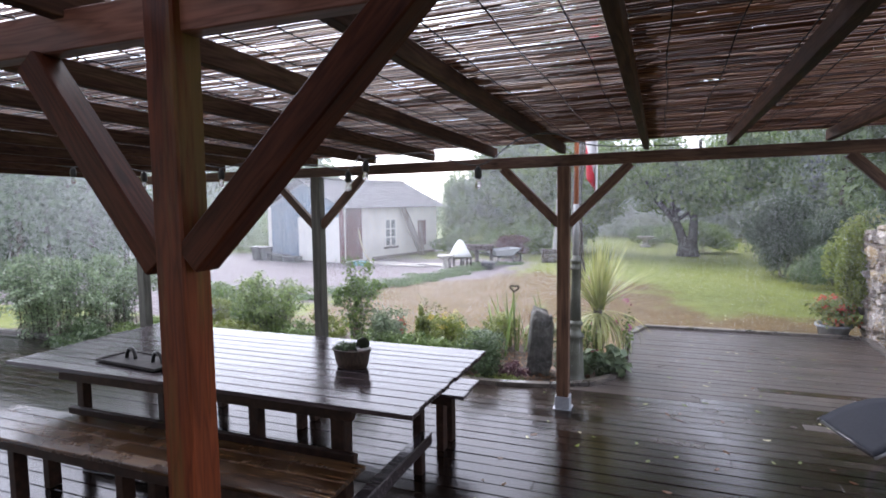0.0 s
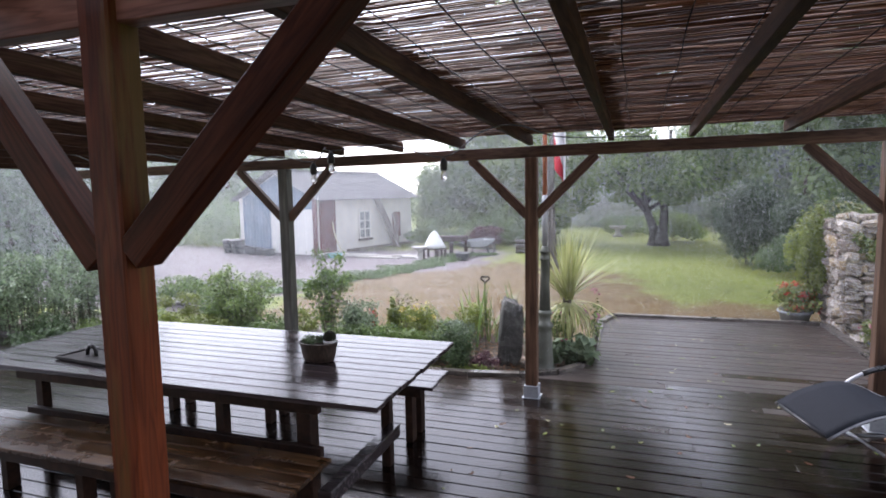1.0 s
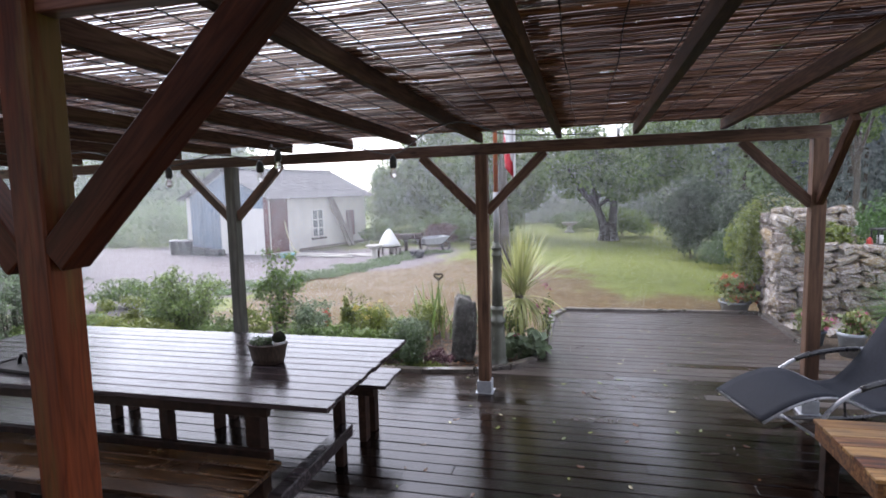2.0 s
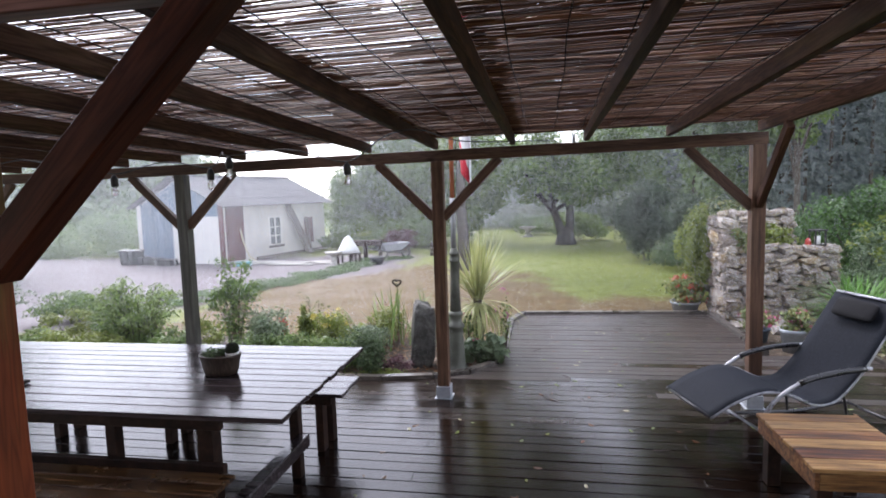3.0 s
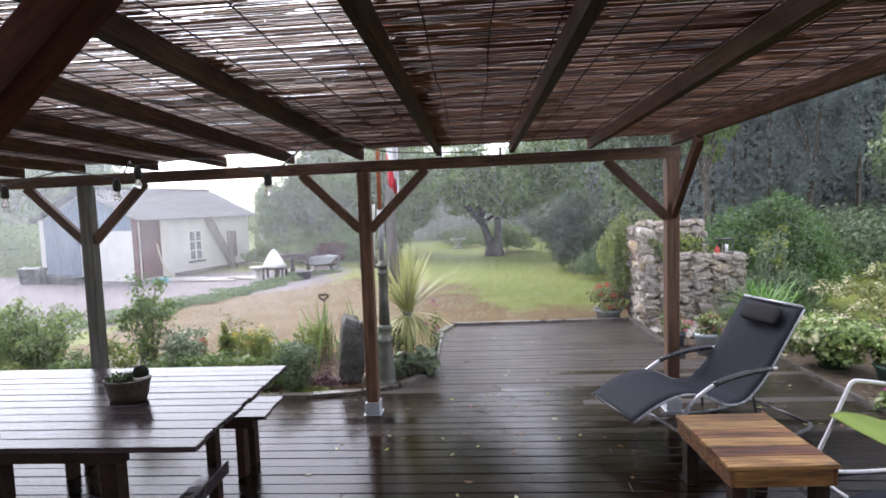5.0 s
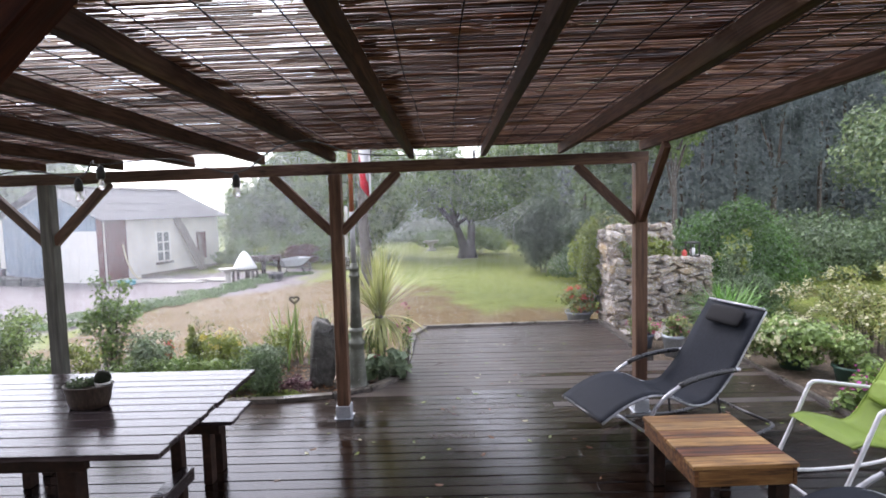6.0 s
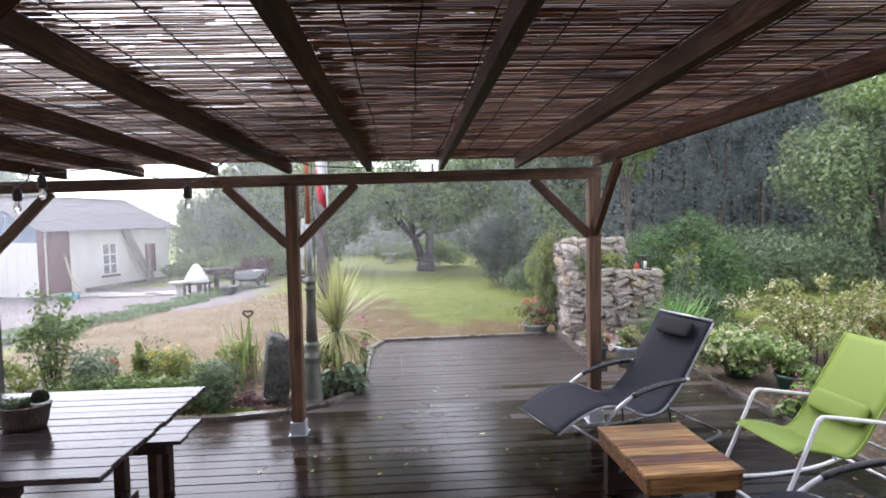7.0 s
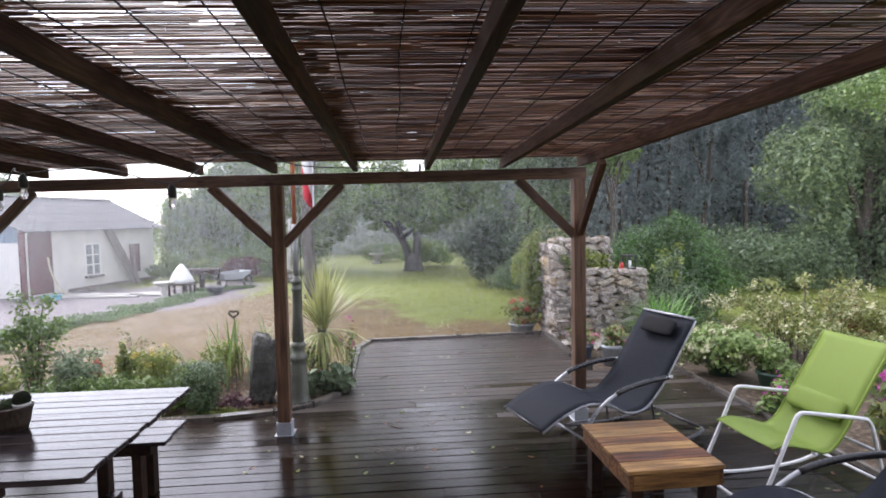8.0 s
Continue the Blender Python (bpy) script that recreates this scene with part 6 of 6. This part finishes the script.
def make_stone_wall():
    wl = thing("stone_wall", "rough dry-stone planter wall with lichen and trailing plants", "wall")
    part("core", box(2.74, 3.94, 7.8, 8.0, -0.2, 0.88), M_MORTAR, wl)
    part("core", box(2.7, 3.56, 8.12, 8.4, -0.2, 1.3), M_MORTAR, wl)
    shapes = []
    for k in range(12):
        bm = bmesh.new()
        bmesh.ops.create_cube(bm, size=1.0)
        bmesh.ops.subdivide_edges(bm, edges=bm.edges[:], cuts=1, use_grid_fill=True)
        cr = random.Random(k + 40)
        for v in bm.verts:
            n_edge = sum(abs(c) > 0.4 for c in v.co)
            v.co *= (1.06, 1.0, 0.93, 0.84)[n_edge]
            v.co += Vector((cr.uniform(-1, 1), cr.uniform(-1, 1), cr.uniform(-1, 1))) * 0.12
        me = bpy.data.meshes.new("stone")
        bm.to_mesh(me)
        bm.free()
        me.materials.append(M_FIELD)
        shapes.append(me)
    rng = random.Random(12)

    def stone(x, y, z, sx, sy, sz):
        ob = new("stone", rng.choice(shapes))
        ob.parent = wl
        ob.matrix_basis = pose(x, y, z, rng.uniform(-18, 18), rng.uniform(-20, 20), rng.uniform(-20, 20)) @ Matrix.Diagonal((sx, sy, sz, 1))

    def face(x0, x1, y, z0, z1, along="x", depth=0.22):
        z = z0
        while z < z1 - 0.04:
            h = min(rng.uniform(0.05, 0.135), z1 - z + 0.03)
            x = x0
            while x < x1 - 0.03:
                w = min(rng.choice((rng.uniform(0.06, 0.14), rng.uniform(0.12, 0.32))), x1 - x + 0.02)
                d = depth * rng.uniform(0.8, 1.15)
                if along == "x":
                    stone(x + w / 2, y + rng.uniform(-0.03, 0.03), z + h / 2, w * 1.04, d, h * 1.08)
                else:
                    stone(y + rng.uniform(-0.03, 0.03), x + w / 2, z + h / 2, d, w * 1.04, h * 1.08)
                x += w
            z += h
    face(2.64, 4.0, 7.76, -0.12, 0.95)
    face(2.66, 3.62, 8.16, 0.78, 1.4)
    face(7.7, 8.45, 2.7, -0.12, 1.36, "y")
    face(7.8, 8.1, 3.98, -0.12, 0.9, "y")
    # fallen stones at the foot
    for k in range(16):
        x, y = rng.uniform(2.65, 4.0), rng.uniform(7.25, 7.6)
        s = rng.uniform(0.1, 0.26)
        stone(x, y, gz(x, y) + s * 0.22, s * 1.3, s, s * 0.55)


make_stone_wall()
M_SHRUBD = leaf_variant("deep_green_leaf", (0.03, 0.08, 0.018), (0.12, 0.24, 0.055))
bush("trailing_plant", "bright yellow-green plants growing in the wall's trough", (3.3, 7.9), (0.48, 0.14, 0.34), 0.065, 1300, M_LEAF_Y, 200, "plant", base=0.9, n_lumps=12, stems=0)
bush("trailing_plant", "reddish and green leaves on the wall top", (2.86, 7.66), (0.18, 0.14, 0.42), 0.06, 520, M_LEAF_O, 202, "plant", base=0.86, n_lumps=7, stems=0)
bush("climber", "yellow-green climber hanging over the wall's end", (2.45, 8.55), (0.34, 0.35, 1.75), 0.06, 7500, M_LEAF_Y, 204, n_lumps=24, lump=(0.22, 0.4), droop=0.8, aspect=0.35)
bush("shrub", "bushy green shrub behind the stone wall", (3.1, 9.3), (0.8, 0.4, 1.75), 0.06, 5200, M_LEAF_O, 206)
bush("shrub", "dense bright green shrub with a bare trunk", (5.2, 9.4), (1.4, 0.7, 1.85), 0.06, 19000, M_SHRUBD, 208, n_lumps=26, stems=9)
bush("shrub", "dark green undergrowth beside the wall", (5.0, 8.4), (0.9, 0.5, 0.85), 0.05, 6500, M_LEAF_D, 210)
bush("panicle_hydrangea", "pale green column-like flowering shrub", (4.35, 7.7), (0.22, 0.2, 1.4), 0.055, 1700, M_LEAF_G, 212, flowers=(12, 0.13, M_LEAF_Y, "blossoms"), n_lumps=14)


def make_lantern():
    ln = thing("lantern", "small black garden lantern with a white candle on the wall", "lantern", (3.78, 7.78, 0.97), 10)
    part("base", box(-0.075, 0.075, -0.075, 0.075, 0, 0.02), M_BLACK, ln)
    for x in (-0.065, 0.065):
        for y in (-0.065, 0.065):
            part("bar", box(x - 0.008, x + 0.008, y - 0.008, y + 0.008, 0.0205, 0.19), M_BLACK, ln)
    part("roof", box(-0.088, 0.088, -0.088, 0.088, 0.1905, 0.212), M_BLACK, ln, bevel=0.006)
    part("candle", lathe([(0.035, 0.0205), (0.035, 0.12), (0.03, 0.125)], 14), M_WHITE, ln, "white candle", smooth=True)
    gn = mesh_ob("ornament", lathe([(0.035, 0), (0.045, 0.04), (0.035, 0.08), (0.04, 0.1), (0.02, 0.14), (0.005, 0.16)], 14), plain("red_glazed_ornament", (0.45, 0.05, 0.04), 0.3), smooth=True)
    gn.matrix_basis = pose(3.66, 7.76, 0.962) @ Matrix.Diagonal((0.9, 0.9, 0.72, 1))
    tagged(gn, "small red and white ceramic ornament on the wall", "ornament")


make_lantern()


# ---- potted plants ----
M_ZINC = plain("weathered_zinc", (0.24, 0.26, 0.275), 0.45, 0.4, 0.2, 12, 0.1)
M_POTG = plain("dark_green_pot", (0.03, 0.07, 0.05), 0.4, 0, 0.2, 12, 0.1)
M_POTB = plain("slate_blue_pot", (0.1, 0.13, 0.18), 0.45, 0, 0.2, 12, 0.1)


def potted(name, label, at, pot, r, h, plant, seed, z=None):
    """A pot with its plant. plant: (half width, height, leaf, count, material, flowers)."""
    x, y = at
    z = gz(x, y) if z is None else z
    th = thing(name, label, "potted plant", (x, y, z))
    part("pot", lathe([(r * 0.75, 0), (r * 0.95, h * 0.8), (r * 1.06, h * 0.86), (r * 1.06, h), (r * 0.96, h), (r * 0.9, h * 0.85)], 20), pot, th, smooth=True)
    part("soil", lathe([(r * 0.92, h * 0.84), (r * 0.5, h * 0.88), (r * 0.1, h * 0.9)], 14), M_SOIL, th)
    w, ph, leaf, count, mt, flowers = plant
    lp = lumps((0, 0, h + ph * 0.42), (w, w, ph * 0.5), 12, seed, (0.34, 0.55))
    pts, nr = blob_points(lp, count, seed + 1, 0.4)
    leaves_mesh("foliage", pts, nr, np.random.default_rng(seed).uniform(0.7, 1.3, count) * leaf, mt, th, seed=seed + 2, aspect=0.65)
    for k in range(4):
        part("stem", tube([(0, 0, h * 0.85), (lp[k][0] * 0.6, lp[k][1] * 0.6, lp[k][2])], 0.006, 5), M_STEM, th)
    if flowers:
        n, fs, fm = flowers
        p2, n2 = blob_points(lp, n, seed + 5, 1.0)
        r2 = np.random.default_rng(seed + 6)
        pet = np.repeat(p2, 16, 0) + r2.normal(0, fs * 0.28, (n * 16, 3))
        leaves_mesh("blossoms", pet, np.repeat(n2, 16, 0), r2.uniform(0.3, 0.5, n * 16) * fs, fm, th, aspect=0.9, seed=seed + 7)
    return th


potted("geranium_tub", "red geraniums in a pale zinc tub by the lawn", (2.28, 8.35), M_ZINC, 0.2, 0.22, (0.34, 0.42, 0.06, 800, M_LEAF_O, (34, 0.075, M_RED)), 220)
potted("flower_bucket", "pink flowers in a zinc bucket beside the wall", (2.95, 6.35), M_ZINC, 0.13, 0.27, (0.2, 0.24, 0.05, 480, M_LEAF_O, (14, 0.06, M_PINK)), 226)
potted("geranium_pot", "pink geraniums in a small pot by the wall", (2.75, 6.8), M_POTB, 0.12, 0.18, (0.22, 0.26, 0.05, 480, M_LEAF_O, (14, 0.06, M_PINK)), 232)
potted("hydrangea", "white hydrangea in full bloom beside the terrace", (4.02, 5.75), M_POTG, 0.18, 0.16, (0.5, 0.52, 0.058, 2600, M_LEAF_L, (60, 0.11, M_CREAM)), 238)
potted("green_pot_plant", "leafy plant in a dark green pot beside the terrace", (4.25, 5.2), M_POTG, 0.165, 0.18, (0.3, 0.36, 0.05, 1200, M_LEAF_L, (6, 0.04, M_CREAM)), 244)
potted("hydrangea", "magenta hydrangea beside the edging", (3.7, 4.3), M_POTG, 0.13, 0.14, (0.2, 0.4, 0.07, 520, M_LEAF, (13, 0.1, M_MAG)), 250)
potted("hydrangea", "magenta hydrangea behind the green chair", (4.35, 3.75), M_POTG, 0.2, 0.25, (0.36, 0.56, 0.08, 900, M_LEAF_O, (9, 0.13, M_MAG)), 256)
gp = thing("ornamental_grass", "bright green strap-leaved clump in a slate blue pot", "potted plant", (3.9, 6.95, gz(3.9, 6.95)))
part("pot", lathe([(0.2, 0), (0.26, 0.26), (0.28, 0.28), (0.28, 0.32), (0.25, 0.32), (0.24, 0.28)], 20), M_POTB, gp, smooth=True)
part("soil", lathe([(0.245, 0.28), (0.12, 0.29), (0.02, 0.295)], 14), M_SOIL, gp)
blades("leaves", M_GRASSC, gp, 480, 0.72, 0.022, 1.0, 8, (0.35, 1.35), 0.6, base_r=0.1, z0=0.28)
airy("shrub", "yellow-green shrub with faded cream flower heads", (5.5, 6.35), 52, 1.2, 1.0, 0.055, 4300, M_LEAF_OY, 262, 0.2, 0.1, root=0.5, tips=(0.1, M_CREAM))
bush("shrub", "yellow-green shrub with faded cream flower heads", (6.6, 6.0), (0.8, 0.6, 0.85), 0.05, 4600, M_LEAF_OY, 264, flowers=(24, 0.1, M_CREAM, "blossoms"), n_lumps=20, stems=9)
bush("shrub", "russet brown shrub beside the lawn", (6.75, 6.9), (0.6, 0.4, 0.8), 0.05, 2600, M_BROWNLEAF, 266)
bush("shrub", "green shrub with thin stems beside the pots", (5.0, 5.2), (0.5, 0.45, 0.6), 0.05, 2600, M_LEAF_O, 268)
bush("shrub", "green leafy plants behind the chairs", (5.2, 4.2), (0.5, 0.5, 0.6), 0.06, 2600, M_LEAF, 270)

# ---- leaves fallen on the deck ----
rng = random.Random(31)
leaf_shapes = []
for k in range(4):
    bm = bmesh.new()
    ring = [bm.verts.new((0.5 * math.cos(a) * (1 + 0.1 * math.sin(3 * a + k)), 0.24 * math.sin(a), 0.05 * math.cos(2 * a))) for a in np.linspace(0, 2 * math.pi, 9)[:-1]]
    c = bm.verts.new((0, 0, 0.0))
    for i in range(8):
        bm.faces.new((c, ring[i], ring[(i + 1) % 8]))
    me = bpy.data.meshes.new("fallen_leaf")
    bm.to_mesh(me)
    bm.free()
    me.materials.append((M_BROWNLEAF, M_LEAF_Y, M_CREAM, M_LEAF_O)[k])
    leaf_shapes.append(me)
for k in range(170):
    x, y = (rng.uniform(-0.9, 2.4), rng.uniform(5.2, 7.8)) if k < 85 else (rng.uniform(-1.0, 3.3), rng.uniform(2.2, 5.0))
    ob = new("fallen_leaf", leaf_shapes[rng.choice((0, 0, 0, 1, 2, 3))])
    s = rng.uniform(0.025, 0.06)
    if x < -0.1 and y > 4.8:
        x += 1.2
    ob.matrix_basis = pose(x, y, 0.0035, 0, 0, rng.uniform(0, 360)) @ Matrix.Diagonal((s, s, s, 1))
    tagged(ob, "wet fallen leaf lying on the deck", "leaf", "fallen leaves")

# broken twigs on the wet boards
rng = random.Random(66)
for k in range(14):
    x, y = (rng.uniform(0.0, 2.2), rng.uniform(4.9, 7.4)) if k < 8 else (rng.uniform(-0.6, 2.2), rng.uniform(2.4, 4.9))
    a, ln = rng.uniform(0, math.pi), rng.uniform(0.06, 0.17)
    d = Vector((math.cos(a), math.sin(a), 0)) * ln
    sd = Vector((-d.y, d.x, 0)) * 0.25
    o = Vector((x, y, 0.0065))
    bm = tube([o - d * 0.5, o + sd * rng.uniform(-0.4, 0.4), o + d * 0.5], [0.0035, 0.003, 0.0018], 5)
    tube([o + sd * 0.05, o + d * 0.3 + sd * rng.choice((-0.8, 0.8))], [0.002, 0.0012], 4, bm)
    tagged(mesh_ob("twig", bm, M_BARK), "small broken twig lying on the wet deck", "twig", "twigs on the deck")

# yellow leaves scattered on the lawn
rs = np.random.default_rng(90)
n = 550
lx, ly = rs.uniform(-2.5, 6.5, n), rs.uniform(8.3, 21, n)
lz = np.array([ground_z(a, c) for a, c in zip(lx, ly)]) + 0.03
lawn_leaves = leaves_mesh("lawn_leaves", np.stack([lx, ly, lz], 1), np.tile([0, 0, 3.0], (n, 1)), rs.uniform(0.03, 0.06, n), M_CREAM, seed=91, aspect=0.6)
tagged(lawn_leaves, "pale yellow leaves scattered on the lawn", "leaves", kind="stuff")

# short wet grass of the lawn
M_GRASSB = leaf_mat("lawn_grass_blade", (0.12, 0.145, 0.038), (0.23, 0.24, 0.08), (0.28, 0.22, 0.11), rough=0.6, trans=0.6)


def make_grass():
    rg = np.random.default_rng(93)
    n = 90000
    gx, gy = rg.uniform(-6.5, 9.5, n), 6.6 + 14.0 * rg.random(n) ** 1.3
    keep = ~((gx > -0.35) & (gx < 2.7) & (gy < 8.15)) & ~((gx > 2.5) & (gx < 4.3) & (gy < 8.7)) & (np.array([drive_mask(a, c) for a, c in zip(gx, gy)]) < rg.uniform(-1.0, 0.2, n)) & ((gx > -0.35) | (gy > 6.9))
    gx, gy = gx[keep], gy[keep]
    patch = np.sin(gx * 1.7 + np.sin(gy * 1.3) * 1.5) * np.sin(gy * 1.9 + gx * 0.6)
    keep = rg.random(len(gx)) < 0.6 + 0.4 * patch
    gx, gy = gx[keep], gy[keep]
    m = len(gx)
    gzz = np.array([ground_z(a, c) for a, c in zip(gx, gy)])
    h, a = rg.uniform(0.008, 0.028, m), rg.uniform(0, 2 * math.pi, m)
    w = rg.uniform(0.002, 0.004, m)
    lean = rg.normal(0, 1.0, (m, 2)) * h[:, None]
    p0 = np.stack([gx - np.cos(a) * w, gy - np.sin(a) * w, gzz - 0.004], 1)
    p1 = np.stack([gx + np.cos(a) * w, gy + np.sin(a) * w, gzz - 0.004], 1)
    p2 = np.stack([gx + lean[:, 0], gy + lean[:, 1], gzz + h], 1)
    ob = data_ob("lawn_grass", np.stack([p0, p1, p2], 1).reshape(-1, 3).tolist(), np.arange(3 * m).reshape(-1, 3).tolist(), M_GRASSB)
    tagged(ob, "short wet green and straw-coloured lawn grass", "grass", kind="stuff")


make_grass()


# ---- rain ----
def make_rain():
    """Falling rain outside the roof: thin streaks, slightly slanted by the wind, packed densely to stand in for haze.
    """
    m, nt, b = base_mat("rain_haze_streak")
    b.inputs["Base Color"].default_value = (0.68, 0.7, 0.73, 1)
    b.inputs["Roughness"].default_value = 0.5
    tr = nt.nodes.new("ShaderNodeBsdfTranslucent")
    tr.inputs["Color"].default_value = (0.68, 0.7, 0.73, 1)
    mx = nt.nodes.new("ShaderNodeMixShader")
    mx.inputs["Fac"].default_value = 0.5
    nt.links.new(b.outputs["BSDF"], mx.inputs[1])
    nt.links.new(tr.outputs["BSDF"], mx.inputs[2])
    nt.links.new(mx.outputs["Shader"], nt.nodes["Material Output"].inputs["Surface"])
    rng = np.random.default_rng(77)
    n = 1260000
    # Extra streaks at the roof edge and behind the lawn, added as a haze veil.
    near = 340000
    bank = 640000
    x, y, z = rng.uniform(-30, 20, n), rng.uniform(6.5, 36, n), rng.uniform(-0.5, 8.0, n)
    x[:near], y[:near], z[:near] = rng.uniform(-12, 9, near), rng.uniform(4.75, 9, near), rng.uniform(-0.1, 3.5, near)
    x[near:bank], y[near:bank], z[near:bank] = rng.uniform(-7, 9, bank - near), rng.uniform(24, 36, bank - near), rng.uniform(-0.5, 7.0, bank - near)
    far = np.arange(n) >= near
    # Streak density follows the wanted haze: thick at left and far off, thin at right.
    keep = rng.random(n) < np.where(far, np.interp(x, (-16, -10, -5, 0, 5, 8), (0.5, 0.95, 0.6, 0.24, 0.1, 0.03)) * np.interp(x, (-7, -3), (0, 1)) * np.interp(y, (7, 22, 25, 34), (0.5, 0.5, 2.2, 3.0)) + np.interp(x, (-15, -11, -3), (0.22, 0.95, 0.5)) * np.interp(x, (-7, -3), (1, 0)), np.interp(x, (-8, -5, 1, 4), (1.0, 1.0, 0.3, 0.06)))
    x, y, z = x[keep], y[keep], z[keep]
    n = len(x)
    L = rng.uniform(1.2, 3.0, n)
    w = rng.uniform(0.7, 1.3, n) * 0.0000092 * np.maximum(y, 7.5)
    a = rng.normal(0, 0.35, n)
    dx, dy = np.cos(a) * w / 2, np.sin(a) * w / 2
    sl = rng.normal(0.07, 0.13, n) * L
    verts = np.stack([np.stack([x - dx, y - dy, z], 1), np.stack([x + dx, y + dy, z], 1), np.stack([x + sl, y, z + L], 1)], 1).reshape(-1, 3)
    me = bpy.data.meshes.new("rain")
    me.vertices.add(3 * n)
    me.vertices.foreach_set("co", verts.astype(np.float32).ravel())
    me.loops.add(3 * n)
    me.loops.foreach_set("vertex_index", np.arange(3 * n, dtype=np.int32))
    me.polygons.add(n)
    me.polygons.foreach_set("loop_start", np.arange(0, 3 * n, 3, dtype=np.int32))
    me.polygons.foreach_set("loop_total", np.full(n, 3, dtype=np.int32))
    me.update(calc_edges=True)
    me.materials.append(m)
    ob = new("rain", me)
    tagged(ob, "heavy falling rain over the garden, thickened to stand in for haze", "rain", kind="stuff")


make_rain()
